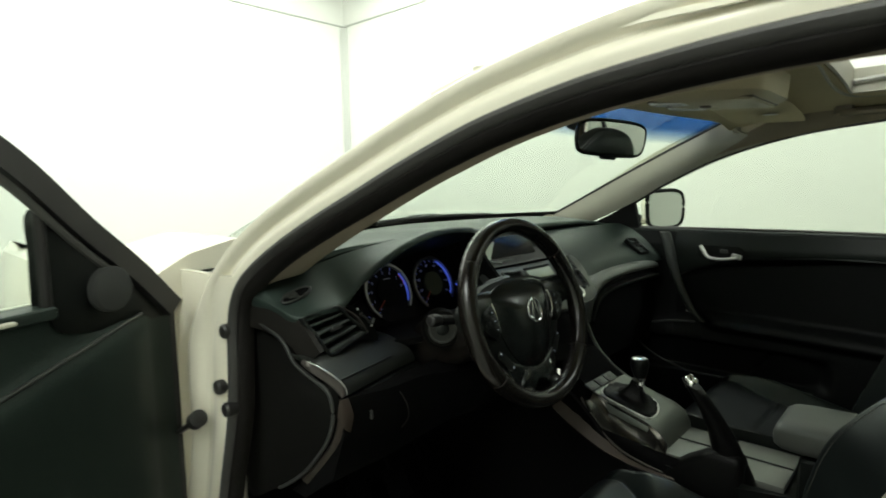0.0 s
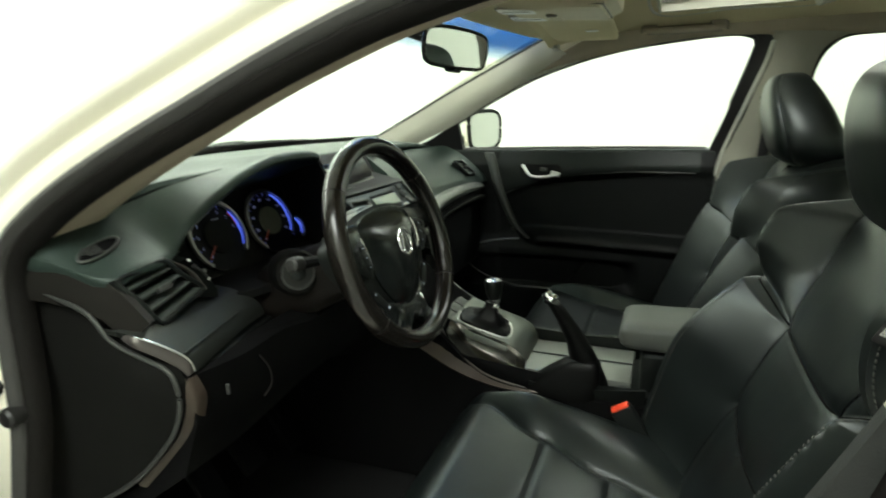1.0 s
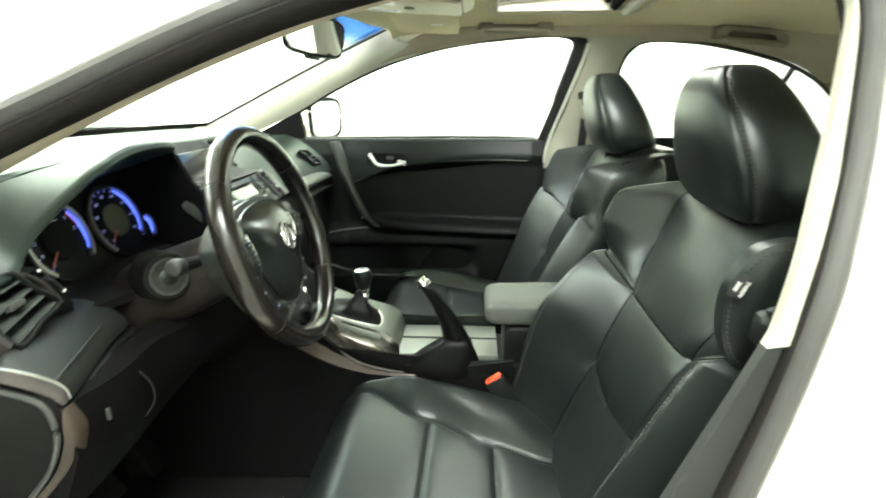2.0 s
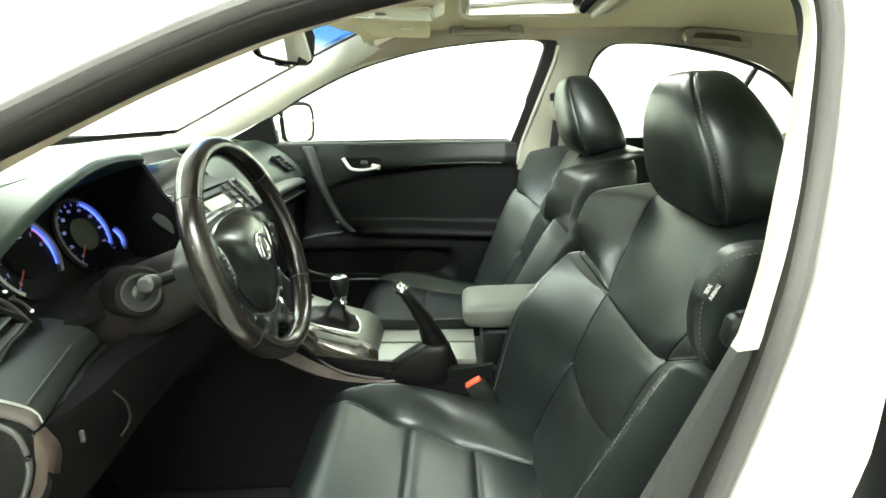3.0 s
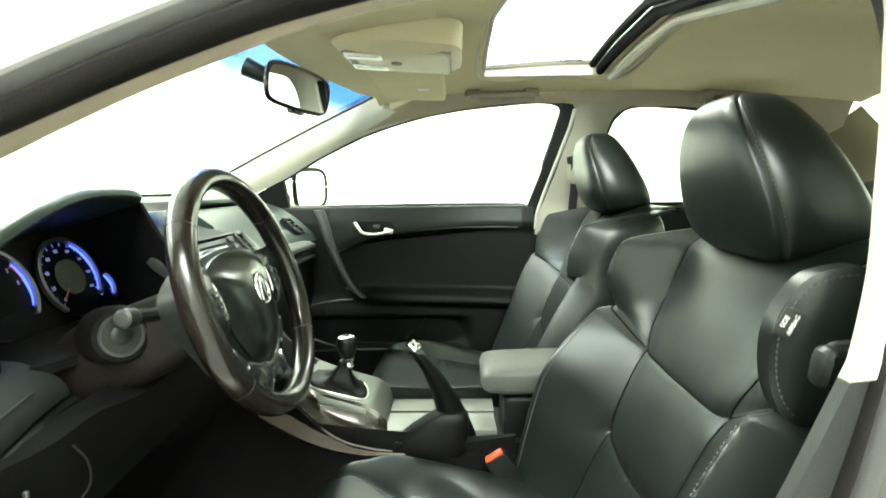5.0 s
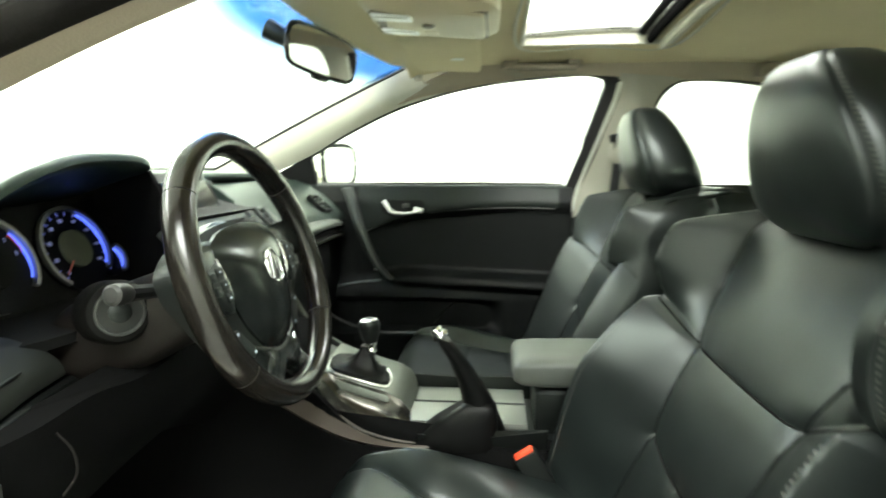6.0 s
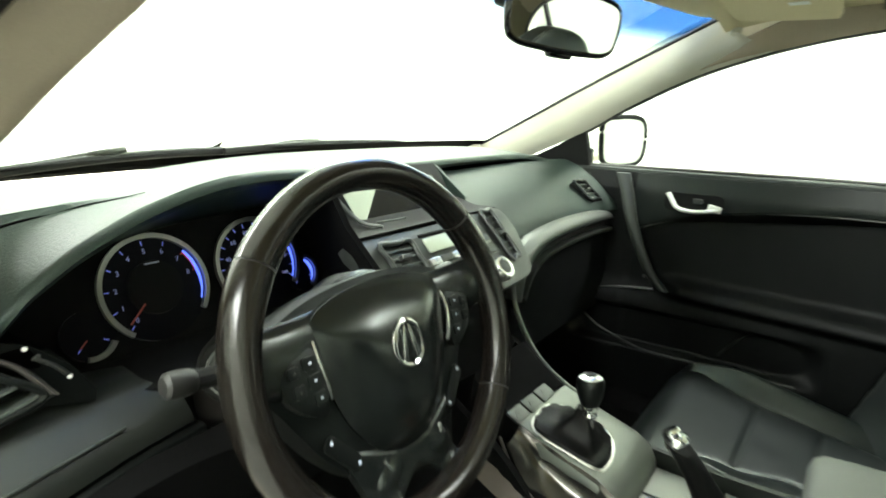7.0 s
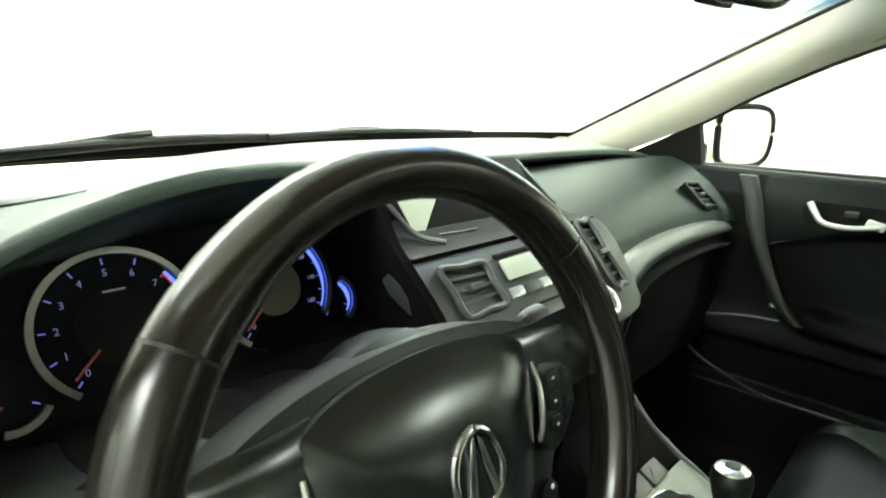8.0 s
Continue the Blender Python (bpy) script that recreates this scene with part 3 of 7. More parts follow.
for sx in (-1, 1):
    foot_in, foot_up = (-0.075, 0.022) if sx < 0 else (0, 0)
    side = [[(sx * (0.70 + dx), 0.50 + 0.02 * k if sx < 0 else 0.63 + 0.02 * k, 0.935 + dz) for dx, dz in ((foot_in, 0.012 + foot_up), (foot_in / 2, 0.015 + foot_up), (0.05, 0.008 + 0.4 * foot_up), (0.10, -0.01), (0.125, -0.03))] for k in range(17 if sx < 0 else 9)]
    part("wing_corner", sheet(side, (0, 0, -0.07)), PAINT, body, "white corner between pillar foot and bonnet")
    part("sill", sweep([(sx * 0.745, 0.42, 0.30), (sx * 0.76, 0.1, 0.285), (sx * 0.76, -0.3, 0.29), (sx * 0.75, -0.46, 0.36)], [(-0.05, -0.05), (-0.05, 0.05), (0.03, 0.05), (0.045, 0.03), (0.045, -0.05)], lambda p, d: (math.copysign(1, p.x), 0, 0), 20), PAINT if sx < 0 else CARPET, body, "white door sill")
part("floor_pan", rbox(1.45, 2.6, 0.03, 0.005, m=pose(0, -0.55, 0.235)), CARPET, body, "black carpeted floor pan")
part("firewall", sheet([[(x, 0.50 + 0.12 * (z < 0.5), z) for x in (-0.73, -0.4, 0, 0.4, 0.73)] for z in (0.24, 0.4, 0.55, 0.75, 0.92)], (0, 0.02, 0)), CARPET, body, "black carpeted bulkhead")
part("rear_bulkhead", sheet([[(x, -1.35 - 0.25 * max(0, z - 0.5), z) for x in (-0.74, 0, 0.74)] for z in (0.24, 0.5, 0.7, 0.86)], (0, -0.02, 0)), CLOTH, body, "dark cloth bulkhead behind the rear seat")

# windscreen with its shade band
WS = pane("windscreen_glass", (0.86, 0.94, 0.86))
nt = WS.node_tree
tcn, sepn, rampn = nt.nodes.new("ShaderNodeTexCoord"), nt.nodes.new("ShaderNodeSeparateXYZ"), nt.nodes.new("ShaderNodeValToRGB")
mrn = nt.nodes.new("ShaderNodeMapRange")
mrn.inputs["From Min"].default_value, mrn.inputs["From Max"].default_value = 1.197, 1.233
nt.links.new(tcn.outputs["Object"], sepn.inputs[0])
slant = nt.nodes.new("ShaderNodeMath")   # the band rises a little towards the driver
slant.operation = "MULTIPLY_ADD"
slant.inputs[1].default_value = 0.022
nt.links.new(sepn.outputs["X"], slant.inputs[0])
nt.links.new(sepn.outputs["Z"], slant.inputs[2])
nt.links.new(slant.outputs[0], mrn.inputs["Value"])
nt.links.new(mrn.outputs["Result"], rampn.inputs[0])
rampn.color_ramp.elements[0].color, rampn.color_ramp.elements[1].color = (0.90, 0.94, 0.90, 1), (0.15, 0.30, 0.54, 1)
nt.links.new(rampn.outputs[0], next(n for n in nt.nodes if n.type == "BSDF_TRANSPARENT").inputs["Color"])
scr = []
edge = spline(SCREEN_EDGE, 17)
for k, e in enumerate(edge):
    f = k / 16
    bow = 0.20 * (1 - f) + 0.11 * f
    # the roof's front corner is lower over the open door, and the glass stays below it
    scr.append([(e.x * s, e.y + bow * (1 - s * s), e.z + 0.012 * (1 - s * s) * f + 0.004 * (1 - s * s) - 0.078 * f ** 3 * max(0, -s) ** 1.5) for s in [max(-0.78 + 0.06 * f, q / 12) for q in range(-12, 13)]])
ws = thing("windscreen", "curved green-tinted windscreen with a blue shade band", "windscreen", (0, 0.7, 0.94))
part("glass", sheet(scr, (0, 0.002, 0.004)), WS, ws).visible_shadow = False
base, above = [p for p in scr[0] if p[0] > -0.53], [q for p, q in zip(scr[0], scr[2]) if p[0] > -0.53]
foot = [[Vector(p) - (Vector(q) - Vector(p)) * 0.40 + Vector((0, -0.002, -0.002)) for p, q in zip(base, above)]]
for k in range(5):
    a, b = base, above
    foot.append([Vector(p).lerp(Vector(q), k / 4 * (0.28 - 0.24 * max(0, -p[0] / 0.55) + 0.25 * max(0, p[0] / 0.7))) + Vector((0, -0.002, -0.002)) for p, q in zip(a, b)])
part("black_border", sheet(foot, (0, -0.001, -0.001)), MATT, ws, "black printed border along the foot of the glass")


def side_glass(name, pts, sx, label):
    ps = on_side(pts, sx, -0.006)
    c = sum(ps, Vector()) / len(ps)
    ring = spline(ps, 48, closed=True)
    ob = solid(name, loft([[p + Vector((o, 0, 0)) for p in ring] for o in (0, sx * 0.004)]), GLASS, label, "window")
    ob.visible_shadow = False
    return ob


side_glass("door_window", FRONT_WIN, 1, "green-tinted side window of the passenger door")
side_glass("rear_side_window", REAR_WIN, 1, "green-tinted rear side window")
side_glass("rear_side_window", REAR_WIN, -1, "green-tinted rear side window")
rear = [[(x * (0.60 + 0.04 * f), -1.36 - 0.42 * f - 0.06 * (1 - x * x), 1.235 - 0.30 * f) for x in (-1, -0.6, -0.2, 0.2, 0.6, 1)] for f in (0, 0.25, 0.5, 0.75, 1)]
rg = solid("rear_window", sheet(rear, (0, -0.004, 0)), GLASS, "green-tinted heated rear window", "window")
rg.visible_shadow = False

# headliner and pillar trims
head = thing("headliner", "beige cloth headliner round the open sunroof", "headliner", (0, -0.6, 1.2))
lim_front, lim_rear = -0.03, -1.40
part("cloth_panel", roof_sheet(ceiling_z, 0.010, lambda y: edge_x(y) - 0.012), HEADLINE, head, "beige woven headliner cloth")
part("opening_welt", tube([(x, y, ceiling_z(x, y) - 0.011) for x, y in [(HX + 0.004, HY1), (0.0, HY1 + 0.004), (-HX - 0.004, HY1), (-HX - 0.004, (HY0 + HY1) / 2), (-HX - 0.004, HY0), (0.0, HY0 - 0.004), (HX + 0.004, HY0), (HX + 0.004, (HY0 + HY1) / 2)]], 0.0035, 8, closed=True, n=120), TRIM, head, "pale welt round the sunroof opening")


def trim_band(name, a, b, n, parent, mat, sx, label="", lift=0.008, thick=0.012):
    return part(name, band(a, b, n, (sx * thick, 0, 0.0), lift=(-sx * lift, 0, 0)), mat, parent, label)


for sx in (-1, 1):
    pil = thing("windscreen_pillar_trim", "beige moulded trim of the windscreen pillar", "pillar trim", (sx * 0.7, 0.4, 0.9))
    W = [(sx * (x - 0.010), y, z - 0.004) for x, y, z in SCREEN_EDGE]
    D = [Vector((sx * (side_x(z) - 0.014), y, z)) for y, z in [(0.52, 0.905)] + FRONT_WIN[1:5]]
    if sx < 0:
        # on the open side the eye meets the trim's rear face, from the seal to its inner corner
        W = [(-0.64 + 0.2 * (z - 0.92), y, z) for y, z in ((0.345, 0.895), (0.26, 0.948), (0.190, 0.986), (0.132, 1.016), (0.080, 1.042), (0.028, 1.066), (-0.027, 1.088), (-0.08, 1.108), (-0.132, 1.126), (-0.24, 1.152), (-0.38, 1.170), (-0.48, 1.172), (-0.525, 1.166))]
        D = [p + Vector((0.032, 0, -0.002)) for p in opening(-1, 0.020)[8:23]]
    # driver-side trim takes the darker rail cloth colour to hold its shade
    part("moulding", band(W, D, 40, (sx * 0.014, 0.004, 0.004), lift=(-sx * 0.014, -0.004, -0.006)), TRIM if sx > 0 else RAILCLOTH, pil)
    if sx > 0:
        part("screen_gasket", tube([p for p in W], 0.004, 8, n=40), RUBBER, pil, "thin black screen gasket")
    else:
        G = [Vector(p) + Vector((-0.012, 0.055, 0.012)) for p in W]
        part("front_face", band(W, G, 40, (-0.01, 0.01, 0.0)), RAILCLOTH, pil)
    rail = thing("roof_rail_trim", "beige cloth-covered roof rail above the doors", "roof trim", (sx * 0.6, -0.5, 1.2))
    ys = [0.02, -0.06, -0.2, -0.35, -0.5, -0.65, -0.8, -0.95, -1.1, -1.25, -1.38]
    up = [(sx * (edge_x(y) - 0.016), y, ceiling_z(sx * (edge_x(y) - 0.016), min(y, -0.03)) - 0.004) for y in ys]
    if sx > 0:
        zz = [1.145, 1.162, 1.190, 1.210, 1.217, 1.203, 1.200, 1.196, 1.170, 1.125, 1.045]
    else:
        zz = [1.080, 1.108, 1.148, 1.168, 1.176, 1.19, 1.205, 1.198, 1.170, 1.125, 1.045]
    dn = [(sx * (side_x(z) - (0.012 if sx > 0 or y < -0.6 else 0.030)), y, z) for y, z in zip(ys, zz)]
    if sx > 0:   # the rail runs out to a point over the pillar trim
        for k, f in ((0, 0.08), (1, 0.55)):
            up[k] = Vector(dn[k]).lerp(Vector(up[k]), f)
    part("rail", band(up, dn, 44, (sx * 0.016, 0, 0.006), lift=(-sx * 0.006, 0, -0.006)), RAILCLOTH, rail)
    if sx > 0:
        fr = on_side([(-0.520, 1.224), (-0.594, 1.214), (-0.606, 1.175), (-0.560, 1.024), (-0.530, 0.93), (-0.505, 0.83), (-0.47, 0.6), (-0.45, 0.35)], sx, 0.014)
    else:
        fr = on_side([(-0.562, 1.172), (-0.578, 1.156), (-0.582, 1.130), (-0.576, 1.095), (-0.562, 1.040), (-0.539, 0.964), (-0.522, 0.898), (-0.512, 0.866), (-0.472, 0.785), (-0.424, 0.691), (-0.37, 0.58), (-0.31, 0.42)], sx, 0.011)
    bk = on_side([(-0.78, 1.206), (-0.733, 1.185), (-0.710, 1.14), (-0.704, 1.07), (-0.712, 0.93), (-0.71, 0.83), (-0.70, 0.6), (-0.68, 0.35)], sx, 0.016)
    ctr = thing("centre_pillar_trim", "beige upper trim of the centre pillar over a dark lower cover", "pillar trim", (sx * 0.72, -0.6, 0.4))
    cf, cb = spline(fr, 60), spline(bk, 60)
    cut = next(i for i, p in enumerate(cf) if p.z < (0.868 if sx < 0 else 0.83))
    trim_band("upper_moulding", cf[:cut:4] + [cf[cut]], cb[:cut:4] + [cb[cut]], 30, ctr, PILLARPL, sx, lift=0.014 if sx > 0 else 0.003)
    trim_band("lower_cover", cf[cut::4] + [cf[-1]], cb[cut::4] + [cb[-1]], 20, ctr, HARD if sx > 0 else DARKTRIM, sx, "black plastic lower pillar cover", lift=0.02)
    if sx > 0:
        part("edge_strip", tube([p + Vector((-0.004, 0.004, 0)) for p in cf[6:cut:3]], 0.0055, 8, n=50), SEALPALE, ctr, "rubber strip along the door opening, painted pale for its reflection")
    qr = on_side([(-1.30, 1.10), (-1.36, 1.052), (-1.412, 0.995), (-1.406, 0.945), (-1.35, 0.90)], sx, 0.012)
    qb = [(sx * 0.585, -1.42, 1.19), (sx * 0.60, -1.52, 1.10), (sx * 0.63, -1.62, 1.0), (sx * 0.64, -1.66, 0.93), (sx * 0.65, -1.66, 0.86)]
    rp = thing("rear_pillar_trim", "olive-brown cloth trim of the rear pillar", "pillar trim", (sx * 0.66, -1.5, 0.9))
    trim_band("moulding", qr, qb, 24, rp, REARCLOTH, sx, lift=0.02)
    ring = spline(on_side(REAR_WIN, sx, 0.006), 90, closed=True)
    gas = thing("rear_window_seal", "black rubber seal round the rear side window", "window seal", (sx * 0.7, -1.0, 0.92))
    part("seal", tube(ring, 0.007, 8, closed=True, n=90), RUBBER, gas)
    part("divider_bar", tube([Vector((sx * (side_x(1.128) + 0.0), -1.225, 1.128)), Vector((sx * side_x(1.02), -1.19, 1.02)), Vector((sx * side_x(0.91), -1.15, 0.91))], 0.010, 8), RUBBER, gas, "black bar between door glass and quarter glass")
fg = thing("door_window_seal", "black rubber seal round the passenger window", "window seal", (0.7, -0.1, 0.92))
part("seal", tube(spline(on_side(FRONT_WIN, 1, 0.004), 100, closed=True), 0.006, 8, closed=True, n=110), RUBBER, fg)
part("rear_channel", band(on_side([(-0.548, 1.214), (-0.568, 1.19), (-0.520, 1.024), (-0.474, 0.89), (-0.44, 0.80)], 1, 0.014), on_side([(-0.600, 1.222), (-0.622, 1.18), (-0.578, 1.024), (-0.545, 0.92), (-0.51, 0.80)], 1, 0.014), 24, (0.01, 0, 0), lift=(-0.003, 0, 0)), RUBBER, fg, "black channel along the rear edge of the glass")
header = thing("screen_header", "beige trim strip along the top of the windscreen", "headliner trim", (0, 0, 1.25))
top_row = [Vector(p) for p in scr[-1]]
part("strip", sheet([[p + Vector((0, 0.012, -0.004)) for p in top_row[1:-1]], [p + Vector((0, -0.02, -0.010)) for p in top_row[1:-1]],
                     [Vector((p.x * 0.97, -0.035, ceiling_z(p.x * 0.97, -0.035) - 0.006)) for p in top_row[1:-1]]], (0, 0, 0.008)), HEADLINE, header)

# sunroof
sun = thing("sunroof", "sunroof with its dark glass panel slid back and tilted", "sunroof", (0, -0.5, 1.28))
ringpts = [(HX - 0.004, HY1 - 0.004), (-HX + 0.004, HY1 - 0.004), (-HX + 0.004, HY0 + 0.004), (HX - 0.004, HY0 + 0.004)]
for (ax, ay), (bx, by) in zip(ringpts, ringpts[1:] + ringpts[:1]):
    rows = []
    for k in range(13):
        x, y = ax + (bx - ax) * k / 12, ay + (by - ay) * k / 12
        rows.append([(x, y, ceiling_z(x, y) - 0.011), (x * 0.985, y + (0.006 if y < -0.5 else -0.006), ceiling_z(x, y) - 0.010), (x * 0.985, y + (0.006 if y < -0.5 else -0.006), roof_z(x, y) - 0.002), (x, y, roof_z(x, y) - 0.002)])
    part("opening_rim", loft(rows), TRIM, sun, "pale rim of the sunroof opening")
gl = [[(x, y, ceiling_z(x, -0.6) + 0.006 + 0.012 * min(1, (-0.628 - y) / 0.06)) for x in [k / 8 * (HX - 0.012) for k in range(-8, 9)]] for y in (-0.628, -0.66, -0.70, -0.8, -0.9, -1.02)]
g = part("glass_panel", sheet(gl, (0, 0, 0.005)), DARKGLASS, sun, "dark glass panel")
for name, dy, dz, rad, mat in (("glass_edge_seal", 0.010, 0.010, 0.010, VOID), ("glass_edge_line", 0.004, -0.001, 0.0016, SEALGREY), ("glass_edge_seal", -0.009, -0.008, 0.011, VOID), ("shade_roll", -0.040, -0.022, 0.011, TRIM)):
    part(name, tube([Vector(p) + V(0, dy, dz) for p in gl[0]], rad, 10, n=40), mat, sun, "pale rolled edge of the sunshade" if name == "shade_roll" else "thick black front edge of the glass panel")
part("sunshade", sheet([[(x, y, ceiling_z(x, y) + 0.004 - 0.010 * math.sin(math.pi * (-0.650 - y) / 0.048)) for x in [k / 8 * (HX - 0.004) for k in range(-8, 9)]] for y in (-0.650, -0.662, -0.674, -0.686, -0.698)], (0, 0, 0.004)), HEADLINE, sun, "beige sliding sunshade edge")
for sx in (-1, 1):
    part("guide_rail", tube([(sx * (HX - 0.02), HY1 - 0.01, 1.29), (sx * (HX - 0.02), -0.5, 1.30), (sx * (HX - 0.02), HY0 + 0.08, 1.30)], 0.006, 8, n=14), SILVER, sun, "metal guide rail")


# ---- dashboard ----
dash = thing("dashboard", "dark soft-touch dashboard with a hooded instrument recess", "dashboard", (0, 0.3, 0.6))
LIP = [(-0.746, 0.37, 0.904), (-0.729, 0.29, 0.891), (-0.714, 0.213, 0.871), (-0.680, 0.205, 0.877), (-0.645, 0.206, 0.878), (-0.618, 0.216, 0.880), (-0.600, 0.221, 0.892), (-0.587, 0.218, 0.907), (-0.569, 0.211, 0.923), (-0.549, 0.205, 0.938),
       (-0.525, 0.201, 0.951), (-0.501, 0.199, 0.962), (-0.475, 0.197, 0.971), (-0.447, 0.198, 0.978), (-0.411, 0.202, 0.983), (-0.364, 0.205, 0.985), (-0.310, 0.207, 0.983), (-0.275, 0.214, 0.977), (-0.250, 0.245, 0.970), (-0.22, 0.30, 0.962), (-0.18, 0.340, 0.958), (-0.10, 0.362, 0.957),
       (0.126, 0.370, 0.955), (0.35, 0.388, 0.951), (0.505, 0.388, 0.946), (0.62, 0.375, 0.930), (0.70, 0.35, 0.905)]


def screen_foot(x):
    return 0.635 + 0.175 * (1 - (x / 0.73) ** 2)


rings = []
for L in spline(LIP, 150):
    x, yb = L.x, screen_foot(L.x)
    ring = []
    zb = 0.944 - 0.02 * max(0, (abs(x) - 0.6) / 0.14) - 0.026 * min(1, max(0, (0.10 - x) / 0.45)) ** 1.5 - 0.012 * min(1, max(0, (-0.42 - x) / 0.15))
    # on the driver's side a crease parts the upper pad from the flank of the instrument hood
    yc = max(L.y + 0.035, min(yb - 0.12, 0.288 - 0.20 * (x + 0.60)))
    zc = 0.9456 + 0.21 * (x + 0.60) - 0.41 * (x + 0.60) ** 2
    b = min(1, max(0, (-0.36 - x) / 0.10))
    b = b * b * (3 - 2 * b)
    lift = 0.011 * min(1, max(0, (-0.47 - x) / 0.17))
    for k in range(73):
        up = k <= 40
        y = yb + (yc + 0.0004 - yb) * k / 40 if up else yc - 0.004 + (L.y - yc + 0.004) * (k - 41) / 31
        v = (y - yb) / (L.y - yb)
        flat = zb + (L.z - zb) * v + 0.010 * math.sin(math.pi * v)
        if up:
            q = (y - yc) / (yb - yc)
            z = (zc + lift) + (zb - zc - lift) * q + 0.010 * math.sin(math.pi * q)
        else:
            q = (yc - y) / (yc - L.y)
            z = zc + (L.z - zc) * q - 0.003 * math.sin(math.pi * q)
        ring.append((x, y, flat * (1 - b) + z * b))
    ring += [(x, L.y - 0.005, L.z - 0.004), (x, L.y - 0.006, L.z - 0.010), (x, L.y, L.z - 0.016), (x, L.y + 0.02, L.z - 0.020)]
    ring += [(x, L.y + (yb - L.y) * f, min(L.z - 0.022, zb - 0.03)) for f in (0.35, 0.7, 0.98)]
    rings.append([Vector(p) for p in ring])
part("top_pad", loft(rings), DASH, dash, "soft grained dark grey dash top", angle=50)

# hooded recess for the gauges
cav = [[(-0.270, 0.218, 0.962), (-0.252, 0.27, 0.95), (-0.235, 0.345, 0.94)], [(-0.262, 0.195, 0.91), (-0.245, 0.25, 0.90), (-0.225, 0.345, 0.89)],
       [(-0.245, 0.165, 0.86), (-0.230, 0.25, 0.85), (-0.215, 0.345, 0.84)], [(-0.225, 0.135, 0.80), (-0.215, 0.22, 0.79), (-0.20, 0.345, 0.78)], [(-0.215, 0.12, 0.75), (-0.205, 0.2, 0.74), (-0.20, 0.345, 0.72)]]
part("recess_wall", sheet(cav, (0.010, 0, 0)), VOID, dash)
part("recess_shelf", sheet([[(-0.56, 0.236, 0.786), (-0.47, 0.215, 0.782), (-0.30, 0.15, 0.790), (-0.215, 0.14, 0.782)], [(-0.56, 0.29, 0.792), (-0.47, 0.29, 0.796), (-0.30, 0.29, 0.796), (-0.205, 0.29, 0.79)]], (0, 0, -0.012)), MATT, dash, "matt black shelf below the gauges")

# outer air vent of the driver's side
def vent(corners, slats, parent, depth=0.03, label="black louvred air vent", rim=0.004, rim_mat=GREYPL):
    """A framed louvre between four corners: top left, top right, bottom right, bottom left."""
    tl, tr, br, bl = [Vector(c) for c in corners]
    n = (tr - tl).cross(bl - tl).normalized()
    v = part("air_vent", tube([tl, tl.lerp(tr, 0.5), tr, tr.lerp(br, 0.5), br, br.lerp(bl, 0.5), bl, bl.lerp(tl, 0.5)], rim, 8, closed=True, n=56, squash=0.8, up=n), rim_mat, parent, label)
    part("vent_box", sheet([[tl + n * depth, tr + n * depth], [bl + n * depth, br + n * depth]], n * 0.003), MATT, v)
    for q0, q1 in ((tl, tr), (tr, br), (br, bl), (bl, tl)):
        part("vent_box", sheet([[q0, q1], [q0 + n * depth, q1 + n * depth]], (0, 0, 0.0015)), MATT, v)
    for k in range(slats):
        f = (k + 0.5) / slats
        a, b = tl.lerp(bl, f), tr.lerp(br, f)
        e = (bl - tl).normalized()
        q = depth / 0.03
        part("slat", sheet([[a + n * 0.002 * q + e * 0.004, b + n * 0.002 * q + e * 0.004], [a + n * 0.011 * q - e * 0.0005, b + n * 0.011 * q - e * 0.0005], [a + n * 0.022 * q - e * 0.004, b + n * 0.022 * q - e * 0.004]], e * 0.0025), SLATPL, v)
    c = (tl + tr + bl + br) / 4
    part("vent_tab", rbox(0.020, 0.010, 0.007, 0.002, m=frame_matrix(c - n * 0.001, tr - tl, n)), GREYPL, v, "small slider tab")
    return v


part("vent_pod", sheet([[(-0.712, 0.214, 0.868), (-0.66, 0.212, 0.877), (-0.62, 0.212, 0.876), (-0.59, 0.214, 0.862), (-0.562, 0.216, 0.835), (-0.545, 0.216, 0.805)],
                        [(-0.708, 0.216, 0.84), (-0.67, 0.218, 0.85), (-0.63, 0.218, 0.845), (-0.60, 0.218, 0.835), (-0.57, 0.217, 0.815), (-0.548, 0.214, 0.795)],
                        [(-0.706, 0.208, 0.81), (-0.67, 0.214, 0.800), (-0.64, 0.212, 0.795), (-0.615, 0.212, 0.803), (-0.585, 0.214, 0.806), (-0.556, 0.216, 0.803)]], (0, 0.05, 0)), HARD, dash, "black panel round the outer vent")
VT = [(-0.706, 0.200, 0.866), (-0.640, 0.203, 0.873), (-0.588, 0.199, 0.822), (-0.676, 0.176, 0.808)]
outer = vent(VT, 4, dash, rim=0.0032, rim_mat=HARD)
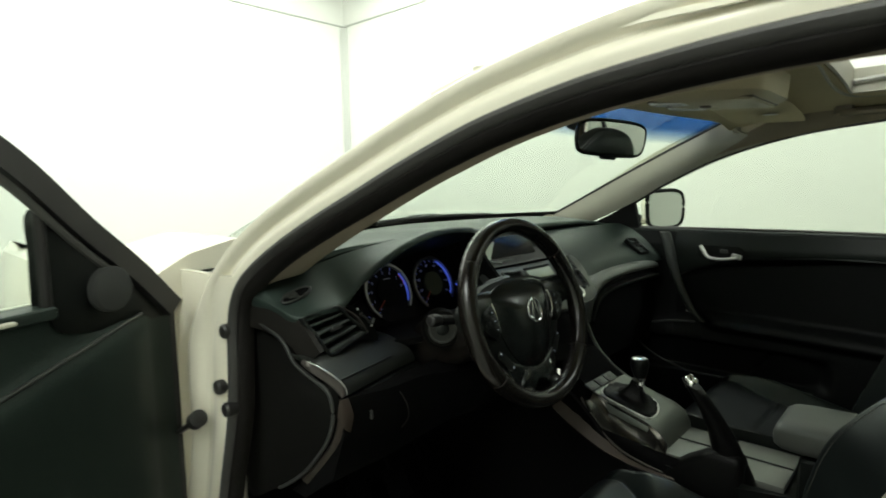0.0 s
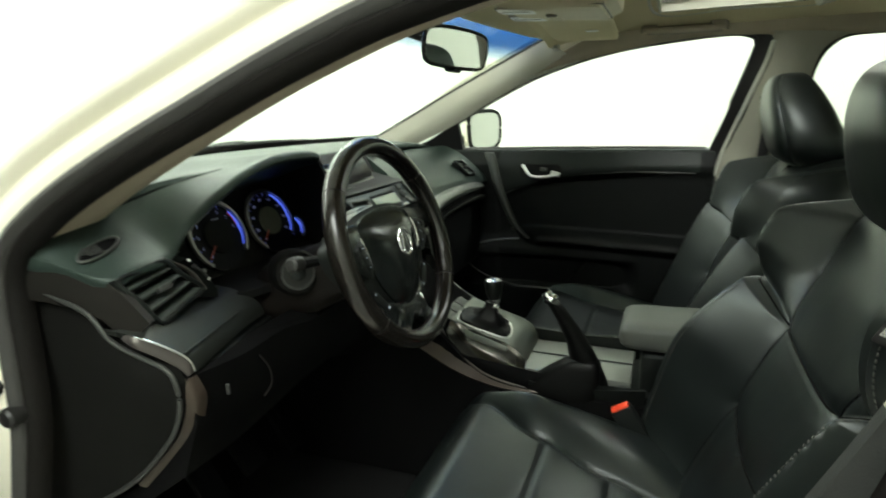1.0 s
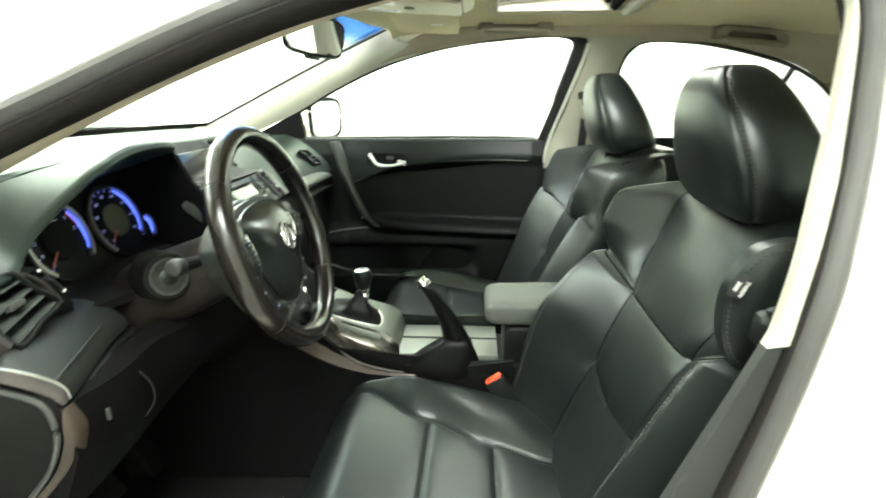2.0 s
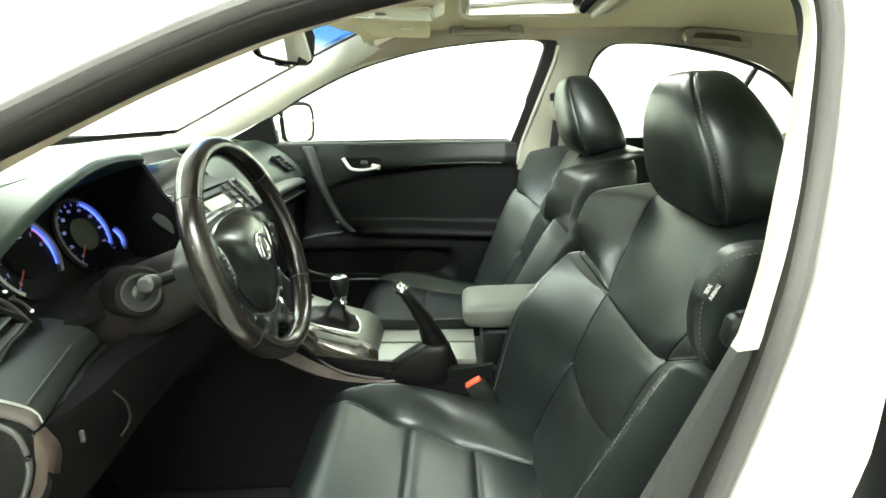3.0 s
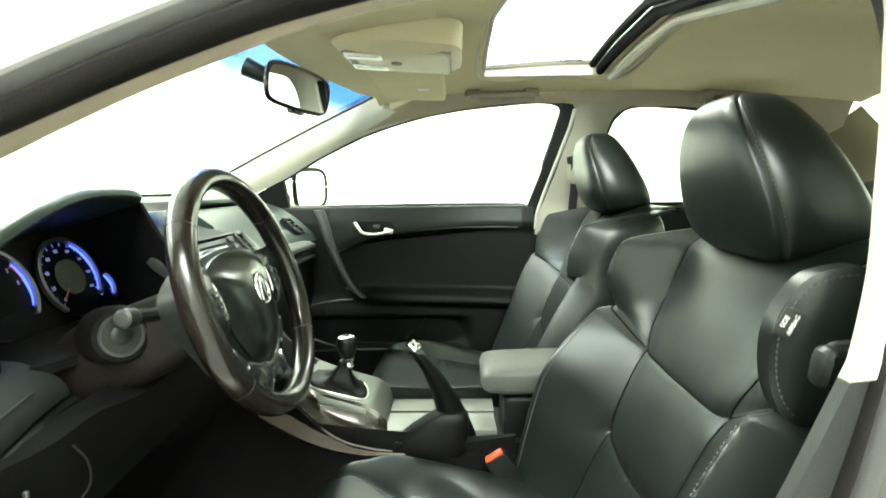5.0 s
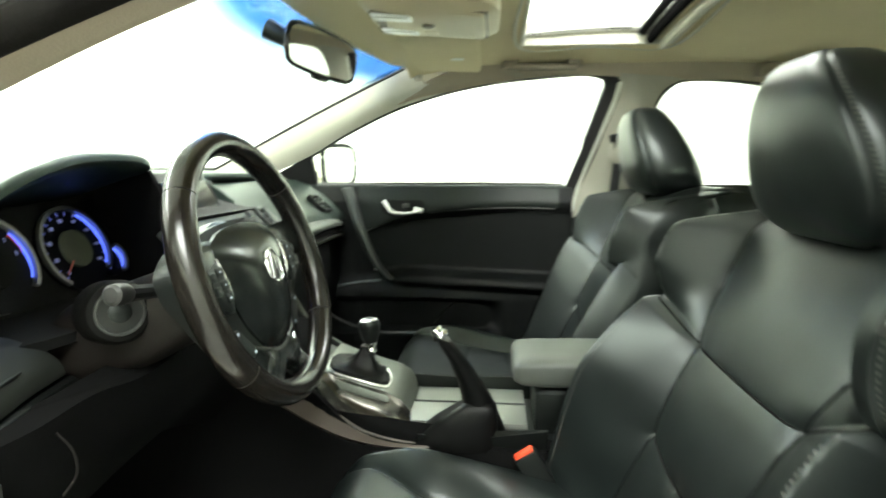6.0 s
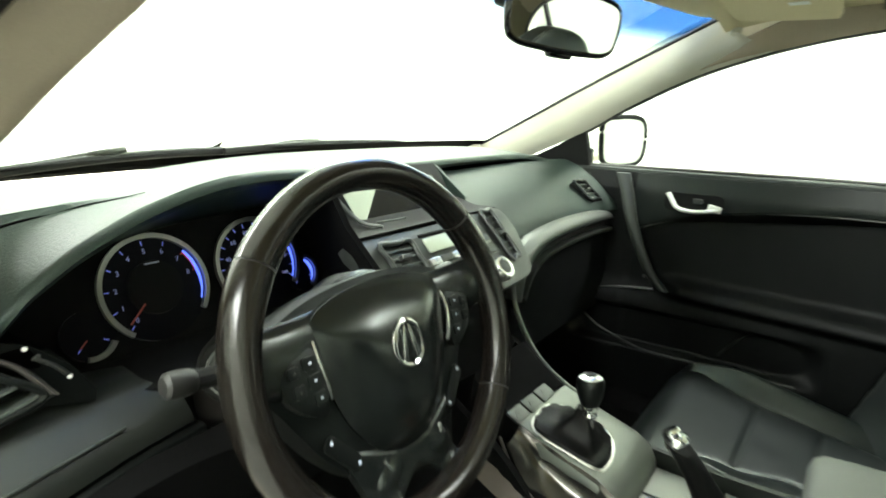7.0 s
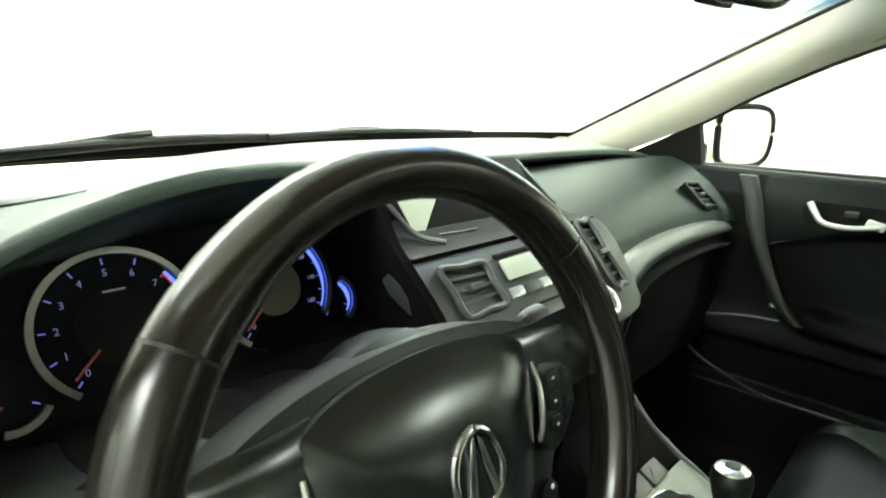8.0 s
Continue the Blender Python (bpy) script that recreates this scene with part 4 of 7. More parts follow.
# broad bezel round the vent
vc = [Vector(p) for p in VT]
mid = sum(vc, Vector()) / 4
vn = (vc[1] - vc[0]).cross(vc[3] - vc[0]).normalized()
loop = [vc[0], vc[0].lerp(vc[1], 0.5) + V(0, 0, 0.002), vc[1], vc[1].lerp(vc[2], 0.5) + V(0.006, 0, 0.004), vc[2], vc[2].lerp(vc[3], 0.5), vc[3], vc[3].lerp(vc[0], 0.5) + V(-0.004, 0, 0)]
for a, b, grey in ((0, 2, 0), (2, 4, 1), (4, 6, 0), (6, 8, 0)):
    run = [loop[(a + k) % 8] for k in range(b - a + 1)]
    o1 = [mid + (p - mid) * 1.05 - vn * 0.001 for p in run]
    o2 = [mid + (p - mid) * (1.17 if grey else 1.13) + vn * 0.004 for p in run]
    part("vent_bezel", band(o1, o2, 16, vn * 0.006, lift=tuple(vn * -0.003)), TIPPL if grey else HARD, outer, "silver-grey curved bezel edge" if grey else "")
for k, (x, y, z) in enumerate(((-0.594, 0.214, 0.861), (-0.586, 0.213, 0.852), (-0.567, 0.211, 0.828))):
    part("vent_mark", lathe([(0.002, 0), (0.002, 0.002), (0.0008, 0.0026)], 12, m=frame_matrix((x, y - 0.003, z), (1, 0, 0), (0, 0.3, 1))), (WHITEPR if k != 1 else GREYPL), dash)
part("vent_wheel", tube([(-0.590, 0.210, 0.852), (-0.577, 0.208, 0.842), (-0.566, 0.208, 0.828)], 0.0018, 8, n=12), GREYPL, dash, "dark thumb wheel")


def pad_z(x, y):
    """Height of the dash top at a place."""
    ring = min(rings, key=lambda r: abs(r[0].x - x))[:73]
    for a, b in zip(ring, ring[1:]):
        if b.y <= y <= a.y:
            return b.z + (a.z - b.z) * (y - b.y) / max(1e-6, a.y - b.y)
    return ring[-1].z


CREASE = [(-0.715 + 0.025 * k, 0.288 - 0.20 * (-0.115 + 0.025 * k) - 0.0035) for k in range(11)]
part("pad_crease", tube([(x, y, pad_z(x, y - 0.003) + 0.001) for x, y in CREASE], lambda t: 0.0034 * (1 - t) + 0.0006, 8, n=60, squash=0.6), VOID, dash, "dark tapering crease in the dash top")
# oval demister grille on the dash top
GX, GY = -0.688, 0.248


def on_pad(dx, dy, lift):
    return Vector((GX + dx, GY + dy, pad_z(GX, GY) + (pad_z(GX, GY + 0.02) - pad_z(GX, GY - 0.02)) / 0.04 * dy + (pad_z(GX + 0.02, GY) - pad_z(GX - 0.02, GY)) / 0.04 * dx + lift))


oval = part("demister_grille", tube([on_pad(0.0265 * math.cos(a), 0.0098 * math.sin(a), 0.003) for a in [k * math.pi / 8 for k in range(16)]], 0.0020, 8, closed=True, n=40), GREYPL, dash, "small oval grille with grey rim")
part("grille_floor", sheet([[on_pad(0.0255 * c, 0.0093 * s * math.sqrt(max(0.02, 1 - c * c)), 0.003) for s in (-1, -0.5, 0, 0.5, 1)] for c in [k / 8 for k in range(-8, 9)]], (0, 0, -0.003)), VOID, oval)
for k in range(5):
    dy = -0.0064 + 0.0032 * k
    h = 0.024 * math.sqrt(max(0.05, 1 - (dy / 0.0095) ** 2))
    p = on_pad(0, dy, 0.0036)
    part("slat", rbox(2 * h, 0.0008, 0.0015, 0.0003, 1, m=pose(p.x, p.y, p.z, -30)), GREYPL, oval)

# ledge trim, knee panels and end caps
st = []
for line, f in (((-0.690, 0.134, 0.778), 1.0), ((-0.645, 0.151, 0.775), 1.0), ((-0.590, 0.173, 0.7705), 0.95), ((-0.535, 0.194, 0.767), 0.9), ((-0.470, 0.212, 0.763), 0.85)):
    l = Vector(line)
    b, w = l + V(-0.036, 0.027, 0.034) * f, l + V(0.004, -0.008, -0.022)
    st.append([b + V(0, 0.03, 0.002), b, b.lerp(l, 0.35) + V(0, 0, 0.0015), b.lerp(l, 0.7) + V(0, 0, 0.002), l + V(0, 0.002, 0.0006), l + V(0, -0.0015, -0.002), l.lerp(w, 0.5) + V(0, -0.003, 0), w])
part("ledge_trim", sheet(list(zip(*[spline(c, 24) for c in zip(*st)])), (0, 0.03, -0.004)), LEDGE_PL, dash, "dark metallic trim ledge")
part("ledge_edge", tube([st[k][4] + V(0, -0.0022, 0.0012) for k in (0, 1, 2, 3)], 0.0014, 8, n=24), PANELGREY, dash, "thin bright crease of the trim ledge")
part("ledge_roll", tube([(-0.690, 0.140, 0.752), (-0.64, 0.152, 0.742), (-0.58, 0.172, 0.737), (-0.52, 0.192, 0.733), (-0.46, 0.206, 0.730)], 0.010, 10, n=24, squash=0.7), HARD, dash, "black rolled edge below the ledge")
# bright cut end of the ledge
upper = [(-0.724, 0.186, 0.806), (-0.7275, 0.162, 0.812), (-0.709, 0.147, 0.797), (-0.692, 0.135, 0.779), (-0.686, 0.129, 0.768), (-0.684, 0.128, 0.757)]
under = [(-0.725, 0.184, 0.802), (-0.731, 0.163, 0.793), (-0.719, 0.149, 0.778), (-0.708, 0.137, 0.763), (-0.704, 0.132, 0.757), (-0.700, 0.130, 0.752)]
under = [tuple(Vector(a).lerp(Vector(b), 0.65)) for a, b in zip(upper, under)]
part("ledge_tip", band(upper, under, 24, (0.006, 0.010, 0), lift=(-0.002, -0.002, 0)), TIPPL, dash, "satin metallic end of the trim ledge")
part("tip_line", tube([Vector(p) + V(-0.001, -0.001, 0.0005) for p in upper[1:]], 0.0013, 8, n=20), SILVER, dash, "bright upper edge")
part("dash_side", sheet([spline(r, 14) for r in ([(-0.736, 0.36, 0.905), (-0.728, 0.30, 0.892), (-0.722, 0.25, 0.879), (-0.714, 0.212, 0.868), (-0.712, 0.185, 0.849), (-0.711, 0.155, 0.822)], [(-0.740, 0.36, 0.88), (-0.732, 0.30, 0.868), (-0.727, 0.25, 0.858), (-0.720, 0.214, 0.845), (-0.717, 0.195, 0.830), (-0.713, 0.168, 0.812)], [(-0.738, 0.36, 0.84), (-0.731, 0.30, 0.84), (-0.726, 0.25, 0.834), (-0.721, 0.214, 0.822), (-0.719, 0.20, 0.806), (-0.716, 0.182, 0.800)])], (0.012, 0.006, 0)), SIDEPL, dash, "grey-brown side of the dash")
knee = [[(-0.70, 0.125, 0.755), (-0.6, 0.13, 0.742), (-0.5, 0.145, 0.735), (-0.40, 0.15, 0.72), (-0.25, 0.15, 0.735), (-0.17, 0.14, 0.75)], [(-0.70, 0.118, 0.70), (-0.6, 0.125, 0.69), (-0.5, 0.14, 0.68), (-0.40, 0.15, 0.67), (-0.25, 0.145, 0.69), (-0.17, 0.13, 0.70)],
        [(-0.70, 0.15, 0.62), (-0.6, 0.16, 0.61), (-0.5, 0.17, 0.61), (-0.40, 0.18, 0.61), (-0.25, 0.17, 0.62), (-0.17, 0.14, 0.62)], [(-0.70, 0.23, 0.56), (-0.6, 0.24, 0.56), (-0.5, 0.25, 0.56), (-0.40, 0.26, 0.56), (-0.25, 0.25, 0.56), (-0.17, 0.20, 0.55)]]
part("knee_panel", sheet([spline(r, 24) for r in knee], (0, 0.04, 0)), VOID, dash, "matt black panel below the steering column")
part("bonnet_release", tube([(-0.585, 0.118, 0.735), (-0.578, 0.110, 0.715), (-0.574, 0.112, 0.690), (-0.580, 0.122, 0.672)], 0.0014, 8, n=18), LIP_RUBBER, dash, "small dark release lever")
part("coin_slot", rbox(0.004, 0.005, 0.014, 0.0015, m=pose(-0.645, 0.120, 0.715)), GREYPL, dash)
CAP = smooth2([(0.31, 0.850), (0.273, 0.844), (0.230, 0.831), (0.207, 0.808), (0.191, 0.792), (0.160, 0.778), (0.132, 0.766), (0.124, 0.742), (0.128, 0.715), (0.151, 0.676), (0.219, 0.608), (0.31, 0.55), (0.40, 0.52), (0.42, 0.70), (0.40, 0.84)], 84)
for sx in (-1,):
    m = Matrix(((0, 0, sx, sx * 0.713), (1, 0, 0, 0), (0, 1, 0, 0), (0, 0, 0, 1)))
    part("end_cap", dome(CAP, 0.010, 8, 6, base=-0.012, m=m), CAPPL, dash, "black cover on the end of the dash")
    stop = next(i for i, p in enumerate(CAP) if p[1] < 0.56)
    run = CAP[:stop]
    part("cap_edge", tube([m @ Vector((y, z, 0.0015 + 0.0135 * min(1, max(0, (z - 0.775) / 0.03)))) for y, z in run], 0.0030, 8, n=80), GREYPL, dash, "thin grey edge of the cover")
    part("end_rim", band([(-0.685, 0.124, 0.752), (-0.684, 0.114, 0.730), (-0.686, 0.118, 0.707), (-0.687, 0.126, 0.685), (-0.688, 0.172, 0.632), (-0.688, 0.220, 0.580)], [(-0.704, 0.131, 0.755), (-0.706, 0.124, 0.735), (-0.706, 0.127, 0.715), (-0.706, 0.142, 0.683), (-0.706, 0.176, 0.645), (-0.706, 0.228, 0.594)], 30, (0.006, 0.012, 0), lift=(-0.003, -0.003, 0)), BROWNPL, dash, "grey-brown edge of the dash end")

# ---- instrument cluster ----
clu = thing("instrument_cluster", "instrument cluster with blue-lit ringed gauges", "instrument cluster", (-0.38, 0.31, 0.8))
CT = radians(20)


def face(x, z, lift=0.0):
    """A matrix on the gauge plane: X right, Y up along the plane, Z towards the driver."""
    y = 0.301 + (z - 0.857) * math.tan(CT)
    return frame_matrix((x, y - lift * math.cos(CT), z + lift * math.sin(CT)), (1, 0, 0), (0, math.sin(CT), math.cos(CT)))


part("back_plate", rbox(0.40, 0.16, 0.006, 0.002, m=face(-0.385, 0.862, -0.012)), MATT, clu, "matt black gauge plate")


def dial(x, z, r, numbers, arc, ring=(232, -38), last=-30):
    g = part("gauge", lathe([(r, -0.006), (r, 0.0), (0.001, 0.0)], 40, m=face(x, z)), DIAL, clu, "round dark gauge")
    part("gauge_ring", arc_band(r - 0.0035, r + 0.0015, ring[0], ring[1], 0.006, 60, m=face(x, z, 0.0)), RINGMETAL, g, "silver ring")
    a0, a1 = arc
    if a0 != a1:
        part("light_arc", arc_band(lambda t: r - 0.0062 - (0.0024 if r > 0.03 else 0.003) * math.sin(math.pi * min(1, 0.15 + t)), r - 0.0052, a0, a1, 0.0016, 30, m=face(x, z, 0.0006)), BLUE, g, "glowing blue arc")
    n = len(numbers)
    for i, word in enumerate(numbers):
        a = radians(228 - (228 - last) * i / max(1, n - 1))
        c, s = math.cos(a), math.sin(a)
        part("scale_mark", rbox(0.0048, 0.0011, 0.0008, 0, m=face(x, z, 0.001) @ pose((r - 0.0085) * c, (r - 0.0085) * s, 0, 0, 0, math.degrees(a))), BLUEMARK if i < n - 2 or n > 9 or n < 4 else REDMARK, g, flat=True)
        if word:
            text(word, 0.0078 if len(word) < 3 else 0.0060, DIGIT, g, face(x, z, 0.001) @ pose((r - 0.0175) * c, (r - 0.0175) * s, 0))
    return g


tach = dial(-0.445, 0.857, 0.058, [str(k) for k in range(9)], (40, -27), last=12)
part("centre_disc", lathe([(0.030, 0), (0.029, 0.004), (0.001, 0.005)], 32, m=face(-0.445, 0.857, 0.001)), MATT, tach)
part("red_zone", arc_band(0.0490, 0.0525, 38, 14, 0.001, 10, m=face(-0.445, 0.857, 0.0008)), REDMARK, tach)
a = radians(222)
part("needle", rbox(0.026, 0.0016, 0.001, 0, m=face(-0.445, 0.857, 0.006) @ pose(0.036 * math.cos(a), 0.036 * math.sin(a), 0, 0, 0, 222)), NEEDLE, tach, "red needle at rest")
part("caption_bar", rbox(0.016, 0.0016, 0.0005, 0, m=face(-0.445, 0.857 + 0.0245, 0.0075)), PALEPR, tach)
speedo = dial(-0.314, 0.857, 0.058, ["0", "", "20", "", "40", "", "60", "", "80", "", "100", "", "120", "", "140", "", "160"], (62, -32))
part("centre_disc", lathe([(0.027, 0), (0.026, 0.003), (0.001, 0.004)], 32, m=face(-0.314, 0.857, 0.001)), DISPLAY, speedo, "grey round info display")
part("needle", rbox(0.024, 0.0016, 0.001, 0, m=face(-0.314, 0.857, 0.006) @ pose(0.036 * math.cos(a), 0.036 * math.sin(a), 0, 0, 0, 222)), NEEDLE, speedo, "red needle at rest")
left = dial(-0.520, 0.827, 0.025, ["", ""], (0, 0), ring=(255, 330))
right = dial(-0.254, 0.833, 0.024, ["", "", ""], (58, -48), ring=(60, -60))
part("needle", rbox(0.010, 0.0012, 0.001, 0, m=face(-0.528, 0.820, 0.006) @ pose(0, 0, 0, 0, 0, 222)), NEEDLE, left, "red needle at rest")

# ---- steering wheel ----
ST = radians(17.8)
SC = Vector((-0.371, 0.0136, 0.8485))
SM = frame_matrix(SC, (1, 0, 0), (0, math.sin(ST), math.cos(ST))) @ Matrix.Diagonal((0.86, 0.86, 0.86, 1))   # Z points at the driver
wheel = thing("steering_wheel", "worn black leather steering wheel with thumb buttons", "steering wheel", tuple(SC))


def rim_arc(a0, a1, n, fat=1.0):
    rows = []
    for i in range(n + 1):
        a = radians(a0 + (a1 - a0) * i / n)
        c, s = math.cos(a), math.sin(a)
        # thicker thumb grips at ten and two
        g = 1 + 0.10 * math.exp(-((math.degrees(a) % 180 - 35) / 14) ** 2) + 0.10 * math.exp(-((math.degrees(a) % 180 - 145) / 14) ** 2) * (1 if s > 0 else 0)
        rows.append([((0.182 + 0.0172 * g * fat * math.cos(q)) * c, (0.178 + 0.0172 * g * fat * math.cos(q)) * s, 0.0195 * fat * math.sin(q)) for q in [2 * math.pi * k / 16 for k in range(16)]])
    bm = loft(rows)
    bm.transform(SM)
    return bm


for a0, a1 in ((38, 142), (142.6, 217), (217.6, 322.4), (323, 397.4)):
    part("rim", rim_arc(a0, a1, 34), RIMHIDE, wheel, "worn shiny leather rim")
for a0 in (38, 142.3, 217.3, 322.7):
    part("rim_joint", rim_arc(a0 - 0.7, a0 + 0.5, 2, 0.975), RUBBER, wheel)
AIRBAG = smooth2([(-0.094, 0.046), (-0.060, 0.062), (0, 0.068), (0.060, 0.062), (0.094, 0.046), (0.097, 0.018), (0.089, -0.022), (0.073, -0.066), (0.042, -0.103), (0, -0.116), (-0.042, -0.103), (-0.073, -0.066), (-0.089, -0.022), (-0.097, 0.018)], 72)
HUBZ = -0.0133
part("airbag_cover", dome(AIRBAG, 0.029, 2.5, 12, base=-0.045, m=SM @ pose(0, 0, HUBZ), tilt=0.0), HUBSKIN, wheel, "smooth black airbag cover")
back = smooth2([(-0.15, 0.035), (-0.09, 0.064), (0, 0.074), (0.09, 0.064), (0.15, 0.035), (0.155, 0.0), (0.138, -0.028), (0.122, -0.056), (0.098, -0.092), (0.058, -0.128), (0, -0.138), (-0.058, -0.128), (-0.098, -0.092), (-0.122, -0.056), (-0.138, -0.028), (-0.155, 0.0)], 80)
part("hub_shell", dome(back, 0.010, 5, 6, base=-0.035, m=SM @ pose(0, 0, HUBZ - 0.012)), HARD, wheel, "black hub shell")
for s in (-1, 1):
    sp = [(s * x, y, z) for x, y, z in ((0.070, 0.014, HUBZ - 0.010), (0.11, 0.018, HUBZ - 0.004), (0.15, 0.024, -0.016), (0.180, 0.030, -0.006))]
    pts = spline(sp, 16)
    rows = []
    for k, p in enumerate(pts):
        h = 0.042 - 0.014 * k / 15
        rows.append([p + Vector((0, h * math.cos(q), 0.010 * math.sin(q))) for q in [2 * math.pi * j / 14 for j in range(14)]])
    bm = loft(rows)
    bm.transform(SM)
    part("spoke", bm, HUBSKIN, wheel, "black side spoke")
    pad = part("button_pad", dome(smooth2([(s * x, y) for x, y in ((0.100, 0.022), (0.124, 0.024), (0.140, 0.012), (0.138, -0.014), (0.118, -0.034), (0.098, -0.036))][::s], 30), 0.004, 5, 4, base=-0.01, m=SM @ pose(0, 0, HUBZ + 0.005)), HARD, wheel, "black thumb button pad")
    for row, (bx, by, w, h) in enumerate(((0.111, 0.014, 0.016, 0.012), (0.129, 0.010, 0.013, 0.012), (0.109, -0.003, 0.016, 0.012), (0.127, -0.008, 0.013, 0.012), (0.107, -0.020, 0.014, 0.012))):
        bt = part("button", prism(rounded(w, h, 0.003), 0.003, 0.001, m=SM @ pose(s * bx, by, HUBZ + 0.0072)), HARD, pad, "small black thumb button")
        part("button_mark", rbox(w * 0.20, h * 0.16, 0.0006, 0, m=SM @ pose(s * bx, by, HUBZ + 0.0104)), PALEPR if row in (0, 2, 4) else GREYPL, pad, flat=True)
    part("silver_line", tube([SM @ Vector((s * x, y, z)) for x, y, z in ((0.0975, 0.030, HUBZ + 0.002), (0.0985, 0.012, HUBZ + 0.006), (0.0945, -0.014, HUBZ + 0.006), (0.0915, -0.028, HUBZ + 0.002))], 0.0021, 8, n=18, up=(1, 0, 0)), SILVER, wheel, "thin silver accent")
    part("silver_line", tube([SM @ Vector((s * x, y, z)) for x, y, z in ((0.046, -0.112, HUBZ + 0.001), (0.038, -0.130, HUBZ + 0.002))], 0.0018, 8, n=6, up=(1, 0, 0)), SILVER, wheel)
    lower = [(s * x, y, z) for x, y, z in ((0.030, -0.110, HUBZ - 0.008), (0.038, -0.130, HUBZ - 0.004), (0.046, -0.148, -0.020), (0.054, -0.166, -0.010))]
    pts = spline(lower, 14)
    rows = []
    for k, p in enumerate(pts):
        h = 0.024 - 0.006 * k / 13
        rows.append([p + Vector((h * math.cos(q), 0.2 * h * math.cos(q), 0.009 * math.sin(q))) for q in [2 * math.pi * j / 14 for j in range(14)]])
    bm = loft(rows)
    bm.transform(SM)
    part("lower_spoke", bm, HUBSKIN, wheel, "black lower spoke")
    sw = part("spoke_switch", prism(rounded(0.050, 0.017, 0.007), 0.004, 0.0015, m=SM @ pose(s * 0.089, -0.084, HUBZ - 0.006, 0, 0, s * 50)), HARD, wheel, "black switch bar")
    for bx, by in ((0.101, -0.068), (0.074, -0.100)):
        part("button_mark", lathe([(0.0022, 0), (0.0018, 0.0008), (0.0003, 0.001)], 10, m=SM @ pose(s * bx, by, HUBZ - 0.0015)), PALEPR, sw)
part("lower_bridge", dome(smooth2([(-0.088, -0.086), (-0.045, -0.098), (0, -0.104), (0.045, -0.098), (0.088, -0.086), (0.078, -0.118), (0.069, -0.145), (0.070, -0.170), (0.048, -0.176), (0.026, -0.158), (0, -0.150), (-0.026, -0.158), (-0.048, -0.176), (-0.070, -0.170), (-0.069, -0.145), (-0.078, -0.118)], 64), 0.009, 3, 6, base=-0.012, m=SM @ pose(0, 0, HUBZ - 0.007)), HUBSKIN, wheel, "black bridge running out into the two lower spokes")
# chrome badge: an oval ring with two leaning bars
EMY, EMZ = -0.003, HUBZ + 0.0285
badge = part("badge", tube([SM @ Vector((0.0205 * math.cos(q) * (1 - 0.12 * math.sin(q)), EMY + 0.0235 * math.sin(q), EMZ - 0.0005)) for q in [k * math.pi / 10 for k in range(20)]], 0.0023, 8, closed=True, n=48, up=(1, 0, 0)), BADGE, wheel, "oval chrome badge")
for s in (-1, 1):
    bm = prism([(s * 0.0012, 0.020), (s * 0.0052, 0.017), (s * 0.0140, -0.016), (s * 0.0075, -0.0195), (s * 0.0030, 0.004)][::s], 0.0032, 0.0008, m=SM @ pose(0, EMY, EMZ - 0.001))
    part("badge_bar", bm, BADGE, badge)

# ---- steering column and stalks ----
col = thing("steering_column", "dark steering column shroud with ignition lock", "steering column", (-0.37, 0.12, 0.7))
ax = (SM.to_3x3() @ Vector((0, 0, -1))).normalized()
rows = []
for d, w, h, dz in ((0.050, 0.056, 0.046, -0.008), (0.065, 0.062, 0.050, -0.010), (0.11, 0.066, 0.054, -0.018), (0.17, 0.070, 0.058, -0.024), (0.24, 0.075, 0.060, -0.03)):
    c = SC + ax * d + Vector((0, 0, dz))
    rows.append([c + Vector((w * math.copysign(abs(math.cos(q)) ** 0.7, math.cos(q)), 0, h * math.copysign(abs(math.sin(q)) ** 0.8, math.sin(q)))) for q in [2 * math.pi * k / 28 for k in range(28)]])
part("shroud", loft(rows), SHROUDPL, col, "brownish dark grey column shroud")
rows = []
for d, w in ((0.030, 0.078), (0.036, 0.084), (0.062, 0.084), (0.068, 0.078)):
    c = SC + ax * d
    rows.append([c + SM.to_3x3() @ Vector((w * math.cos(q), w * 0.95 * math.sin(q), 0)) for q in [2 * math.pi * k / 32 for k in range(32)]])
part("wheel_collar", loft(rows), HARD, col, "black plastic collar behind the wheel")
IG = Vector((-0.452, 0.146, 0.809))
im = frame_matrix(IG, (0.74, -0.67, 0), (0.12, 0.14, 0.98))
part("lock_ring", lathe([(0.037, -0.05), (0.036, -0.004), (0.032, 0.004), (0.028, 0.006), (0.023, 0.006), (0.021, 0.0), (0.001, -0.002)], 32, m=im), CAPPL, col, "black ignition lock ring")
part("lock_trim", lathe([(0.0265, 0.005), (0.0255, 0.0075), (0.0235, 0.0075), (0.0225, 0.005)], 32, m=im), GREYPL, col, "thin grey lock ring")
part("lock_barrel", lathe([(0.012, -0.01), (0.012, 0.006), (0.009, 0.008), (0.001, 0.008)], 20, m=im), HARD, col)


